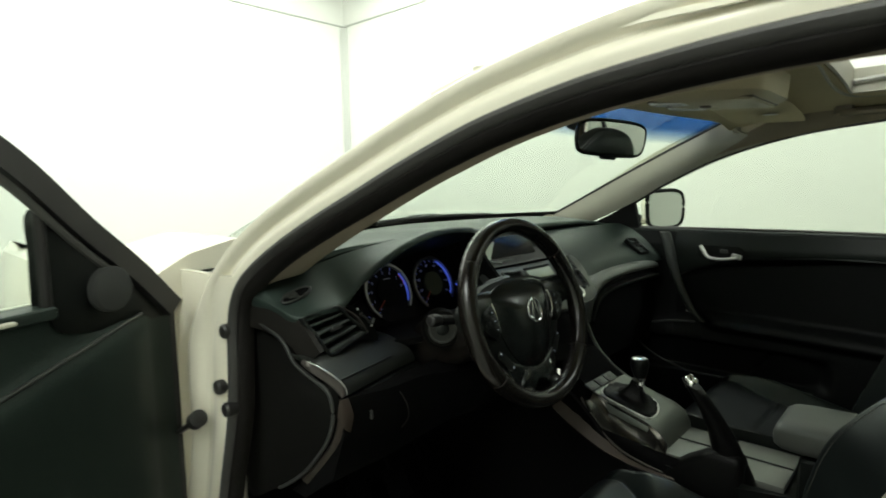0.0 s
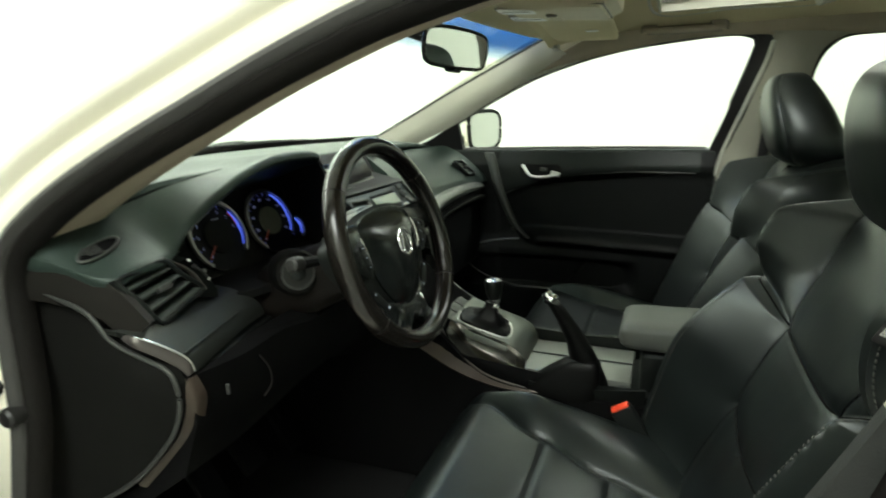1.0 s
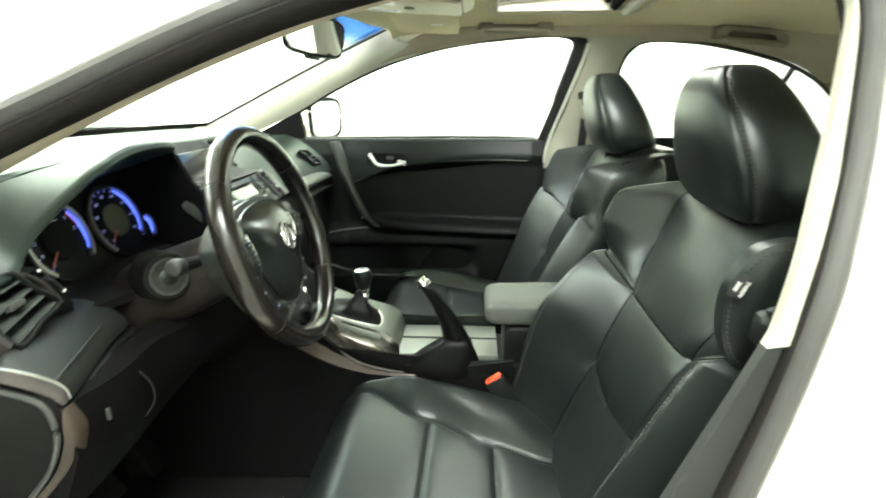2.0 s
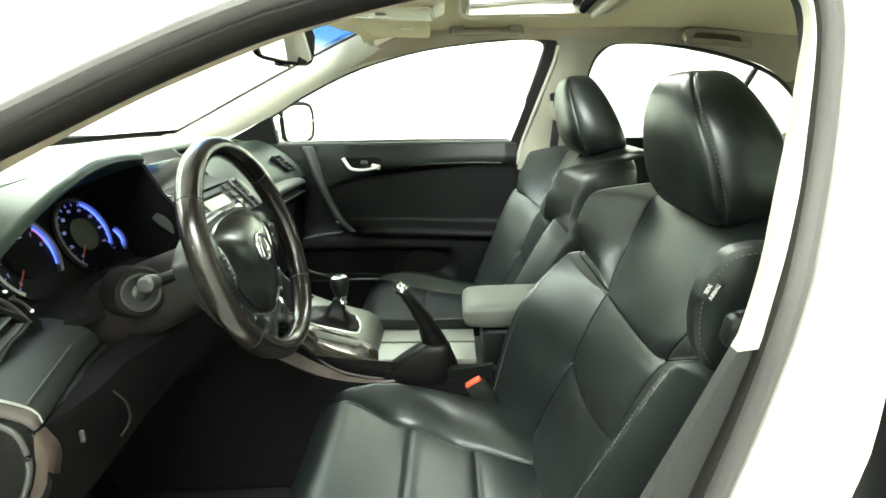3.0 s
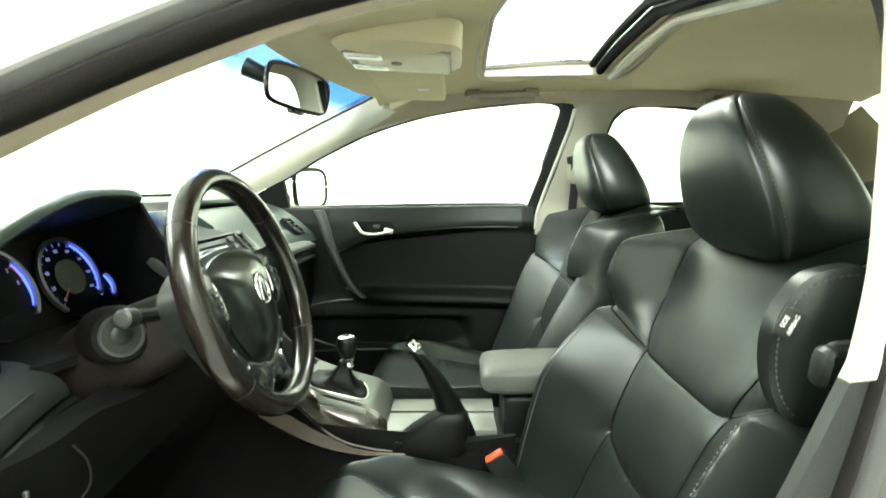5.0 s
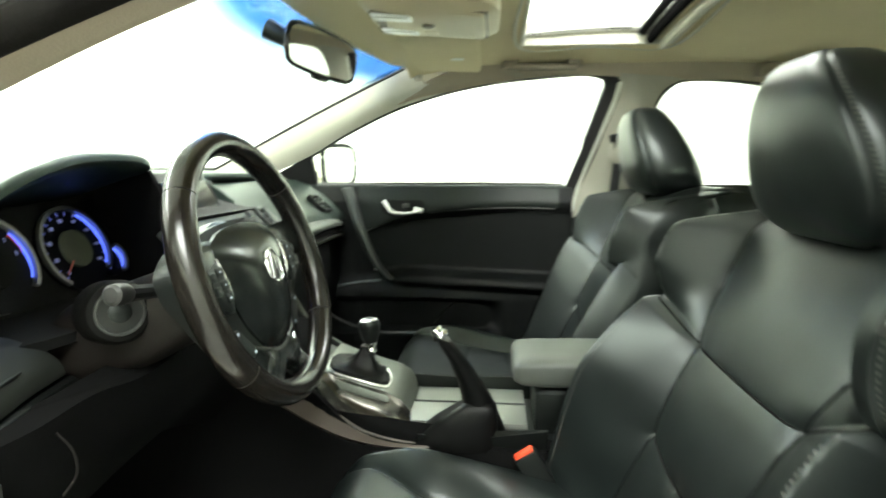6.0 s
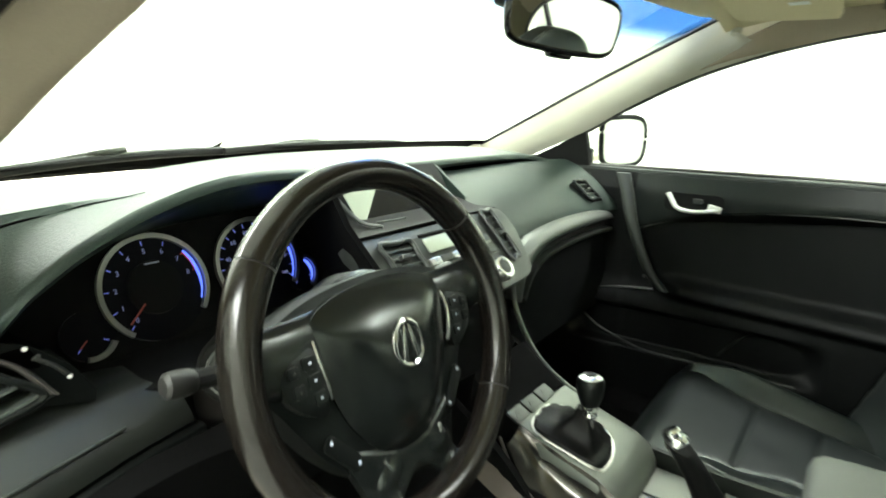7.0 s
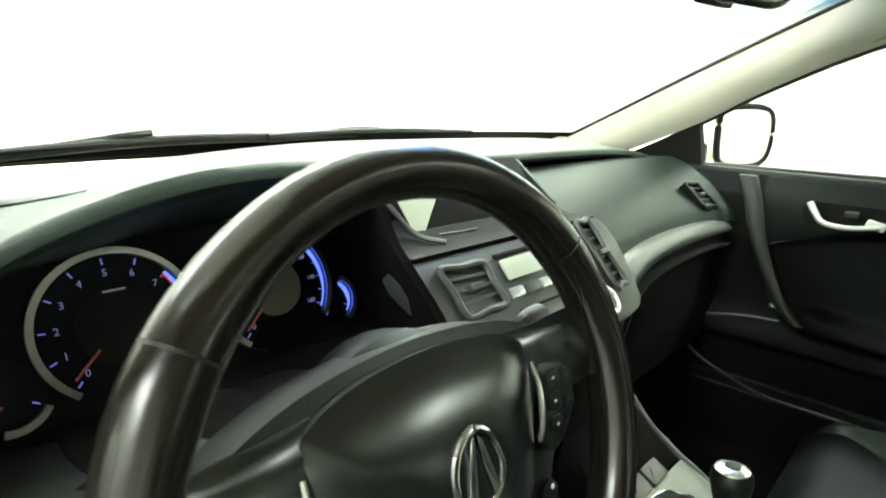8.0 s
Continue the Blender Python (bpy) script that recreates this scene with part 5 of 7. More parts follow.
def stalk(path, tip, label):
    st = thing("column_stalk", label, "stalk", path[0])
    part("arm", tube(path, lambda t: 0.0065 + 0.002 * t, 10, n=14), MATT, st)
    p = Vector(path[-1])
    d = (p - Vector(path[-2])).normalized()
    mm = frame_matrix(p, d.orthogonal(), d.cross(d.orthogonal()))
    part("end_knob", lathe([(0.008, -0.004), (0.0100, 0.0), (0.0108, 0.009), (0.0100, 0.018), (0.007, 0.0205), (0.001, 0.021)], 18, m=mm), tip, st, "grey ribbed end knob")


GREYKNOB = material("mid_grey_plastic", (0.009, 0.0088, 0.008), 0.5, grain=0.2, spread=0.1)
stalk([(-0.43, 0.085, 0.835), (-0.485, 0.082, 0.842), (-0.530, 0.082, 0.849)], GREYKNOB, "black light stalk with a grey end knob")
stalk([(-0.31, 0.085, 0.850), (-0.26, 0.084, 0.856), (-0.218, 0.082, 0.862)], GREYKNOB, "black wiper stalk with a grey end knob")

# ---- centre stack ----
SN = Vector((0, -0.75, 0.66)).normalized()
SU = Vector((0, 0.66, 0.75)).normalized()


def stk(x, h, lift=0.0):
    """Centre stack plane: x across, h up along the face."""
    p = Vector((x, 0.2, 0.868)) + SU * h + SN * lift
    return frame_matrix(p, (1, 0, 0), SU)


stack = thing("centre_stack", "grey centre stack with radio, display and air vents", "centre console", (-0.05, 0.2, 0.6))
part("fascia", prism(smooth2([(-0.245, 0.018), (-0.20, 0.020), (-0.05, 0.019), (0.06, 0.020), (0.125, 0.020), (0.14, -0.02), (0.125, -0.085), (0.10, -0.112), (0.0, -0.118), (-0.10, -0.112), (-0.195, -0.085), (-0.235, -0.02)], 60), 0.02, 0.004, m=stk(0, 0, -0.022)), PANELGREY, stack, "metallic grey fascia")
vent([stk(-0.196, 0.004, 0.004).translation, stk(-0.136, 0.000, 0.004).translation, stk(-0.133, -0.047, 0.004).translation, stk(-0.190, -0.048, 0.004).translation], 4, stack, rim=0.004, rim_mat=PANELGREY)
vent([stk(0.062, 0.016, 0.004).translation, stk(0.092, 0.016, 0.004).translation, stk(0.094, -0.074, 0.004).translation, stk(0.068, -0.078, 0.004).translation], 7, stack, rim=0.004, rim_mat=PANELGREY)
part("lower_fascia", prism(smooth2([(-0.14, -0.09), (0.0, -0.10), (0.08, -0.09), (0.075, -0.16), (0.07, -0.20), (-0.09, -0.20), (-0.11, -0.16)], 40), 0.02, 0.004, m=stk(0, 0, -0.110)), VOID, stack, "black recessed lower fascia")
part("radio_display", prism(rounded(0.098, 0.024, 0.003), 0.003, 0.001, m=stk(-0.060, -0.014, 0.0)), LCD, stack, "pale radio display")
part("display_slot", rbox(0.105, 0.004, 0.003, 0.001, m=stk(-0.060, 0.004, 0.001)), MATT, stack)
for k in range(5):
    part("radio_button", prism(rounded(0.024, 0.011, 0.002), 0.004, 0.001, m=stk(-0.108 + 0.027 * k, -0.040, 0.0)), (GREYPL if k % 2 else SILVER), stack, "small radio button")
for k in range(4):
    part("radio_button", prism(rounded(0.022, 0.014, 0.002), 0.004, 0.001, m=stk(0.028 + 0.002 * k, 0.010 - 0.020 * k, 0.0)), PANELGREY, stack, "small grey button")
part("cd_slot", rbox(0.13, 0.003, 0.003, 0.001, m=stk(-0.05, -0.060, 0.001)), MATT, stack)
kb = part("volume_knob", lathe([(0.020, 0), (0.020, 0.010), (0.018, 0.014), (0.014, 0.0145), (0.013, 0.012), (0.001, 0.012)], 28, m=stk(0.022, -0.088, 0.0)), SILVER, stack, "silver volume knob")
part("knob_face", lathe([(0.0125, 0.0), (0.011, 0.0015), (0.001, 0.002)], 20, m=stk(0.022, -0.088, 0.012)), PANELGREY, kb)
# hooded display above the radio
hood = [[(-0.225, 0.335, 0.955), (-0.05, 0.352, 0.954), (0.115, 0.352, 0.952)], [(-0.215, 0.315, 0.935), (-0.05, 0.32, 0.935), (0.112, 0.33, 0.93)], [(-0.21, 0.305, 0.90), (-0.05, 0.31, 0.90), (0.11, 0.31, 0.90)], [(-0.215, 0.25, 0.884), (-0.05, 0.25, 0.884), (0.115, 0.255, 0.884)], [(-0.22, 0.212, 0.886), (-0.05, 0.212, 0.886), (0.12, 0.215, 0.884)]]
part("display_hood", sheet([spline(r, 14) for r in hood], (0, 0.01, -0.01)), MATT, stack, "matt black display recess")
part("display", rbox(0.215, 0.062, 0.004, 0.002, m=frame_matrix((-0.055, 0.292, 0.912), (1, 0, 0), (0, 0.50, 0.86))), GLOSS, stack, "black glossy display screen")
DT = frame_matrix((-0.055, 0.292, 0.912), (1, 0, 0), (0, 0.50, 0.86))
# the screen's triangular reflection, laid on as a pale solid patch
part("display_reflection", prism([(-0.112, 0.020), (-0.044, 0.018), (-0.086, -0.026), (-0.104, -0.024)], 0.0012, 0, m=DT @ pose(0, 0, 0.0022)), LCD, stack, "pale patch painted as a reflection in the screen's corner", flat=True)
part("display_lip", tube([(-0.135, 0.261, 0.888), (-0.10, 0.259, 0.887), (-0.075, 0.258, 0.887)], 0.0014, 8, n=14), PANELGREY, stack, "thin grey lip below the screen")
part("hood_edge", tube([(-0.186, 0.318, 0.945), (-0.180, 0.292, 0.920), (-0.168, 0.262, 0.893), (-0.150, 0.236, 0.887)], 0.0030, 8, n=20), PANELGREY, stack, "dark grey edge of the display recess")
part("hood_cheek", sheet([[(-0.225, 0.345, 0.955), (-0.225, 0.30, 0.93), (-0.225, 0.225, 0.890)], [(-0.225, 0.345, 0.88), (-0.225, 0.30, 0.88), (-0.225, 0.23, 0.876)]], (-0.008, 0, 0)), VOID, stack)
part("hood_cheek", sheet([[(0.118, 0.352, 0.949), (0.118, 0.32, 0.925), (0.118, 0.28, 0.896)], [(0.118, 0.352, 0.88), (0.118, 0.32, 0.88), (0.118, 0.28, 0.878)]], (0.006, 0, 0)), DASH, stack)

# ---- passenger side of the dash ----
pd = []
for x, y0, d in ((0.115, 0.372, -0.045), (0.16, 0.376, -0.025), (0.24, 0.380, -0.005), (0.35, 0.382, 0.0), (0.45, 0.382, 0.0), (0.55, 0.378, -0.004), (0.63, 0.368, -0.01), (0.70, 0.352, -0.015)):
    k = 1 if x < 0.6 else 1 - (x - 0.6) * 0.6
    pd.append([(x, y0 + 0.02, 0.926 - 0.03 * (1 - k)), (x, y0 + 0.004, 0.927 - 0.03 * (1 - k)), (x, y0 - 0.012, 0.923 - 0.03 * (1 - k)), (x, y0 - 0.045, 0.908 - 0.02 * (1 - k)), (x + 0.01 * (x < 0.2), y0 - 0.085, 0.880), (x + 0.02 * (x < 0.2), y0 - 0.118, 0.851), (x + 0.035 * (x < 0.2), y0 - 0.138 + d * 0.3, 0.828), (x + 0.05 * (x < 0.2), y0 - 0.146 + d * 0.5, 0.806)])
part("passenger_panel", sheet(pd, (0, 0.05, -0.01)), DASH, dash, "soft dark grey passenger panel")
tr = spline([(0.168, 0.195, 0.70), (0.176, 0.197, 0.745), (0.200, 0.204, 0.782), (0.26, 0.216, 0.802), (0.34, 0.222, 0.810), (0.46, 0.224, 0.814), (0.60, 0.216, 0.813), (0.655, 0.208, 0.806)], 40)
lo = spline([(0.190, 0.192, 0.69), (0.196, 0.190, 0.725), (0.218, 0.192, 0.752), (0.275, 0.200, 0.775), (0.35, 0.205, 0.785), (0.46, 0.206, 0.789), (0.60, 0.200, 0.790), (0.655, 0.195, 0.788)], 40)
part("silver_sweep", band(tr, lo, 40, (0, 0.02, 0), lift=(0, -0.008, 0)), SWEEPGREY, dash, "silver-grey sweeping trim")
lo2 = [(p.x + 0.004, p.y + 0.008, p.z - 0.006) for p in lo]
lo3 = [(p.x + 0.010, p.y + 0.012, p.z - 0.020) for p in lo]
part("sweep_shadow_gap", band(lo2[::4] + [lo2[-1]], lo3[::4] + [lo3[-1]], 30, (0, 0.02, 0)), MATT, dash)
lo4 = [(p.x + 0.016, p.y + 0.002, p.z - 0.024) for p in lo]
lo5 = [(p.x + 0.020, p.y + 0.010, p.z - 0.038) for p in lo]
part("glovebox_lip", band(lo4[2::4] + [lo4[-1]], lo5[2::4] + [lo5[-1]], 30, (0, 0.02, 0), lift=(0, -0.004, 0)), GREYPL, dash, "dark grey lip over the glovebox")
gb = [[(x, 0.208 + 0.02 * (1 - f) + 0.05 * max(0, f - 0.5), 0.760 - 0.22 * f) for x in (0.20, 0.3, 0.45, 0.6, 0.70)] for f in (0, 0.25, 0.5, 0.75, 1)]
part("glovebox_lid", sheet(gb, (0, 0.04, 0)), DOORPL, dash, "black glovebox lid")
vent([(0.578, 0.270, 0.884), (0.632, 0.266, 0.880), (0.652, 0.228, 0.838), (0.598, 0.232, 0.840)], 4, dash, rim=0.0045, rim_mat=HARD, depth=0.012)
part("glovebox_surround", sheet([[(0.16, 0.24, 0.80), (0.4, 0.25, 0.80), (0.72, 0.25, 0.80)], [(0.16, 0.26, 0.55), (0.4, 0.28, 0.53), (0.72, 0.28, 0.53)]], (0, 0.02, 0)), HARD, dash)


# ---- centre console ----
con = thing("centre_console", "low centre console with metallic shift surround", "centre console", (0, -0.15, 0.25))
deck = []
for y, z in ((0.13, 0.66), (0.09, 0.625), (0.05, 0.601), (0.0, 0.583), (-0.04, 0.572), (-0.075, 0.562), (-0.098, 0.548), (-0.108, 0.528), (-0.112, 0.506)):
    deck.append([(-0.063, y, z - 0.03), (-0.062, y, z - 0.010), (-0.058, y, z - 0.002), (-0.045, y, z), (0.02, y, z), (0.09, y, z - 0.001), (0.106, y, z - 0.008), (0.112, y, z - 0.03)])
part("shift_deck", sheet([spline(r, 22) for r in deck[2:]], (0, 0.004, -0.03)), DECKPL, con, "satin metallic shift surround")
part("front_bin", sheet([spline(r, 22) for r in deck[:2]] + [[p + Vector((0, 0.004, 0)) for p in spline(deck[2], 22)]], (0, 0.004, -0.03)), VOID, con, "black bin ahead of the gear lever")
rows = []
for y, xl, zl in ((0.050, -0.105, 0.592), (0.030, -0.109, 0.566), (0.012, -0.112, 0.550), (-0.005, -0.115, 0.538), (-0.03, -0.1175, 0.523), (-0.05, -0.1185, 0.514), (-0.075, -0.1195, 0.507), (-0.10, -0.120, 0.502), (-0.118, -0.1195, 0.499)):
    top = Vector((-0.0595, y, curve1([(-0.108, 0.528), (-0.098, 0.548), (-0.075, 0.561), (-0.04, 0.570), (0.0, 0.581), (0.05, 0.599)], y)))
    low = Vector((xl, y - 0.006, zl))
    sag = Vector((0.010, 0, -0.014)) * (1 if -0.09 < y < 0.03 else 0.3)
    rows.append([top + V(0, 0, 0.001), top.lerp(low, 0.2) + sag * 0.8, top.lerp(low, 0.4) + sag * 1.25, top.lerp(low, 0.65) + sag, top.lerp(low, 0.88) + sag * 0.45, low])
part("side_pocket", sheet([spline(r, 12) for r in rows], (0.004, 0, -0.004)), GUNMETAL, con, "polished metal scoop beside the gear lever")
part("pocket_line", tube([(-0.106, 0.055, 0.600), (-0.112, 0.03, 0.566), (-0.118, -0.005, 0.538), (-0.121, -0.05, 0.514), (-0.122, -0.10, 0.502), (-0.121, -0.135, 0.498)], 0.0022, 8, n=30), TIPPL, con, "thin bright edge line")
side = [[(-0.140, 0.20, 0.70), (-0.135, 0.10, 0.635), (-0.126, 0.04, 0.585), (-0.124, -0.03, 0.520), (-0.124, -0.12, 0.494), (-0.126, -0.30, 0.492), (-0.128, -0.52, 0.50)], [(-0.150, 0.20, 0.5), (-0.145, 0.10, 0.48), (-0.140, 0.04, 0.46), (-0.140, -0.03, 0.44), (-0.140, -0.12, 0.43), (-0.140, -0.30, 0.43), (-0.140, -0.52, 0.43)],
        [(-0.155, 0.20, 0.26), (-0.15, 0.10, 0.26), (-0.15, 0.04, 0.26), (-0.15, -0.03, 0.26), (-0.15, -0.12, 0.26), (-0.15, -0.30, 0.26), (-0.15, -0.52, 0.26)]]
# console and tunnel sides take the near-black so the footwell stays in shade
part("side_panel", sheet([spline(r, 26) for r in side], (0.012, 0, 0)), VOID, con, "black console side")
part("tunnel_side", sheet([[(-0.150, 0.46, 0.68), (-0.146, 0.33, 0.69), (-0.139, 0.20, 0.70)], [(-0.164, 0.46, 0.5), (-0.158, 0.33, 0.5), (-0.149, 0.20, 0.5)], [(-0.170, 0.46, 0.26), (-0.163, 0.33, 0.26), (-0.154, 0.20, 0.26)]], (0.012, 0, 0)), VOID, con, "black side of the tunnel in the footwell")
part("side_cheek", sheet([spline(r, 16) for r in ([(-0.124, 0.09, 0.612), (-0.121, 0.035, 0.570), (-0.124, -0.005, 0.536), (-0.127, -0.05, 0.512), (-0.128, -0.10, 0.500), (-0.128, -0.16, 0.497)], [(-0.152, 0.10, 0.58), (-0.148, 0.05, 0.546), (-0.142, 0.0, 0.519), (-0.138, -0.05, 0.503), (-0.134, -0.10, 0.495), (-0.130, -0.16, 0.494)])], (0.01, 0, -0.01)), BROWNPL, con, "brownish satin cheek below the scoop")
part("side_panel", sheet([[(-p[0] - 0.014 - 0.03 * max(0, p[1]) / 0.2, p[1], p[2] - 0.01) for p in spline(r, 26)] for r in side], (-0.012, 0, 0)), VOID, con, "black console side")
part("console_base", rbox(0.22, 0.50, 0.03, 0.004, m=pose(0, -0.28, 0.472)), HARD, con)
for k, (y0, y1) in enumerate(((-0.112, -0.208), (-0.212, -0.330))):
    part("tray_lid", prism([(-0.062, y1), (0.100, y1), (0.100, y0), (-0.062, y0)], 0.014, 0.004, m=pose(0, 0, 0.497)), TRAYPL, con, "pale metallic tray lid")
part("tray_line", tube([(0.022, -0.114, 0.5125), (0.022, -0.22, 0.5125), (0.022, -0.33, 0.5125)], 0.0018, 6, n=8), HARD, con)
part("tray_wall", sheet([[(0.106, -0.10, 0.535), (0.106, -0.2, 0.530), (0.106, -0.33, 0.535)], [(0.104, -0.10, 0.49), (0.104, -0.2, 0.49), (0.104, -0.33, 0.49)]], (0.01, 0, 0)), HARD, con)
part("tray_wall", sheet([[(-0.115, -0.14, 0.514), (-0.115, -0.25, 0.512), (-0.118, -0.36, 0.530)], [(-0.11, -0.14, 0.47), (-0.11, -0.25, 0.47), (-0.11, -0.36, 0.47)]], (-0.008, 0, 0)), HARD, con)
for sx in (-1, 1):
    part("side_sweep", tube([(sx * 0.128, 0.180, 0.76), (sx * 0.124, 0.166, 0.705), (sx * 0.122, 0.140, 0.656), (sx * 0.121, 0.103, 0.616), (sx * 0.120, 0.062, 0.591), (sx * 0.118, 0.028, 0.577), (sx * 0.116, -0.030, 0.545), (sx * 0.113, -0.080, 0.516)] if sx > 0 else [(-0.125, 0.178, 0.76), (-0.122, 0.166, 0.695), (-0.120, 0.140, 0.640), (-0.118, 0.105, 0.602)], 0.0048, 10, n=40), SWEEPGREY, con, "dark silver sweep rail")
for x in (-0.046, -0.004, 0.038):
    sw = part("deck_switch", prism(rounded(0.038, 0.024, 0.004), 0.004, 0.0015, m=frame_matrix((x, 0.060, 0.6055), (1, 0, 0), (0, 0.90, 0.44))), GREYPL, con, "small dark grey switch")
    part("switch_mark", prism([(-0.007, -0.004), (0.007, -0.002), (0.001, 0.006)], 0.0008, 0, m=frame_matrix((x - 0.004, 0.0585, 0.6096), (1, 0, 0), (0, 0.90, 0.44))), GREYPL, sw, "grey triangular mark", flat=True)
arm = thing("armrest", "padded grey-green leather armrest lid on the console", "armrest", (0.02, -0.42, 0.5))
ARMHIDE = leather("grey_armrest_vinyl", (0.062, 0.066, 0.058), 0.5)
rows = []
for y, t, b, w in ((-0.302, 0.604, 0.592, 0.070), (-0.306, 0.617, 0.580, 0.084), (-0.318, 0.624, 0.573, 0.090), (-0.35, 0.627, 0.570, 0.092), (-0.45, 0.630, 0.570, 0.092), (-0.54, 0.630, 0.570, 0.09), (-0.56, 0.622, 0.575, 0.084)):
    c, h = (t + b) / 2, (t - b) / 2
    rows.append([(0.026 + 0.84 * w * math.copysign(abs(math.cos(q)) ** 0.35, math.cos(q)), y, c + h * math.copysign(abs(math.sin(q)) ** 0.45, math.sin(q))) for q in [2 * math.pi * k / 40 for k in range(40)]])
part("lid", loft(rows), ARMHIDE, arm, "padded grey lid", angle=60)
part("bin", rbox(0.14, 0.23, 0.11, 0.012, m=pose(0.026, -0.46, 0.512)), HARD, arm, "black console bin")

# ---- gear lever ----
gear = thing("gear_lever", "manual gear lever with a leather boot and silver-capped knob", "gear lever", (-0.005, -0.01, 0.58))
BOOT = smooth2([(-0.050, 0.028), (-0.022, 0.040), (0.018, 0.040), (0.046, 0.014), (0.054, -0.020), (0.040, -0.053), (0.010, -0.068), (-0.018, -0.072), (-0.041, -0.066), (-0.048, -0.022)], 44)


def deck_z(y):
    return 0.583 + 0.30 * y if y < 0.0 else 0.583 + 0.36 * y


rows = []
for k, (f, h) in enumerate(((1.0, 0.002), (0.95, 0.008), (0.86, 0.0085), (0.74, 0.010), (0.60, 0.013), (0.46, 0.020), (0.33, 0.031), (0.24, 0.040), (0.18, 0.054))):
    ring = []
    for i, (x, y) in enumerate(BOOT):
        wr = 1 + 0.05 * math.sin(i * 1.9 + k * 2.1) * (0 < k < 8)
        ring.append((-0.006 + (x + 0.006) * f * wr, -0.030 + (y + 0.030) * f * wr, deck_z(y) * f + deck_z(-0.030) * (1 - f) + h))
    rows.append(ring)
part("boot", loft(rows), BOOTHIDE, gear, "creased black leather boot", angle=60)
part("boot_ring", tube([(x * 1.04, y * 1.03, deck_z(y) + 0.002) for x, y in BOOT[::2]], 0.0020, 8, closed=True, n=60), SILVER, gear, "bright ring round the boot")
GM = pose(-0.006, -0.036, 0.618, -4, 2, 0)
part("shaft", lathe([(0.006, -0.03), (0.006, 0.03)], 14, m=GM), CHROME, gear)
part("collar", lathe([(0.009, 0.0), (0.011, 0.004), (0.0095, 0.010), (0.012, 0.016), (0.0125, 0.022)], 20, m=GM), CHROME, gear, "chrome collar")
kn = part("knob", lathe([(0.0125, 0.020), (0.015, 0.026), (0.0185, 0.038), (0.0205, 0.050), (0.0195, 0.058), (0.0165, 0.062)], 28, m=GM), HARD, gear, "black leather knob")
part("knob_cap", lathe([(0.0175, 0.058), (0.0165, 0.063), (0.012, 0.0655), (0.001, 0.066)], 28, m=GM), SILVER, kn, "silver knob cap")
part("shift_pattern", lathe([(0.008, 0.066), (0.0075, 0.0668), (0.001, 0.067)], 18, m=GM), HARD, kn, "dark shift pattern disc")

# ---- handbrake ----
hb = thing("handbrake", "raised black leather handbrake lever with a chrome button", "handbrake", (-0.10, -0.23, 0.49))
rows = []
for p, w, d in (((-0.088, -0.262, 0.50), 0.024, 0.030), ((-0.090, -0.250, 0.545), 0.021, 0.027), ((-0.094, -0.235, 0.590), 0.018, 0.022), ((-0.098, -0.212, 0.635), 0.0155, 0.018), ((-0.102, -0.190, 0.668), 0.0145, 0.016), ((-0.104, -0.178, 0.684), 0.0135, 0.0145)):
    c = Vector(p)
    w, d = w * 1.3, d * 1.45
    rows.append([c + Vector((w * math.cos(q), d * math.sin(q) * 0.9, d * math.sin(q) * 0.42)) for q in [2 * math.pi * k / 20 for k in range(20)]])
part("lever", loft(rows), BOOTHIDE, hb, "black leather grip")
m = frame_matrix((-0.104, -0.177, 0.685), (1, 0, 0), (0, 0.82, -0.55))
part("button_collar", lathe([(0.0145, -0.003), (0.015, 0.001), (0.0135, 0.005), (0.011, 0.006)], 22, m=m), CHROME, hb, "chrome collar")
part("button", lathe([(0.0105, 0.004), (0.0105, 0.013), (0.008, 0.016), (0.001, 0.0165)], 20, m=m), CHROME, hb, "chrome release button")
rows = []
for h, front, rear, w in ((0.0, -0.128, -0.275, 0.034), (0.012, -0.132, -0.276, 0.034), (0.028, -0.146, -0.277, 0.032), (0.046, -0.168, -0.277, 0.029), (0.062, -0.192, -0.276, 0.026), (0.074, -0.210, -0.272, 0.023), (0.080, -0.222, -0.264, 0.018)):
    c, d = (front + rear) / 2, (front - rear) / 2
    rows.append([(-0.097 + w * math.copysign(abs(math.cos(q)) ** 0.45, math.cos(q)), c + d * math.copysign(abs(math.sin(q)) ** 0.7, math.sin(q)), 0.488 + h) for q in [2 * math.pi * k / 28 for k in range(28)]])
part("boot", loft(rows), BOOTHIDE, hb, "black wedge-shaped boot", angle=60)


# ---- seats ----
def ease(points, x):
    """A smooth curve of y over x through (x, y) points, with no flat spots at the points."""
    if x <= points[0][0]:
        return points[0][1]
    k = len(points)
    for i in range(k - 1):
        (x0, y0), (x1, y1) = points[i], points[i + 1]
        if x <= x1:
            m0 = (y1 - points[i - 1][1]) / (x1 - points[i - 1][0]) if i else (y1 - y0) / (x1 - x0)
            m1 = (points[i + 2][1] - y0) / (points[i + 2][0] - x0) if i + 2 < k else (y1 - y0) / (x1 - x0)
            h, t = x1 - x0, (x - x0) / (x1 - x0)
            return y0 * (1 + 2 * t) * (1 - t) ** 2 + m0 * h * t * (1 - t) ** 2 + y1 * t * t * (3 - 2 * t) + m1 * h * t * t * (t - 1)
    return points[-1][1]


SEAT_TOP = 0.918


def back_y(z):
    """The backrest's middle line."""
    return ease([(0.38, -0.40), (0.50, -0.446), (0.59, -0.487), (0.724, -0.545), (0.80, -0.584), (0.88, -0.622), (0.95, -0.655)], z)


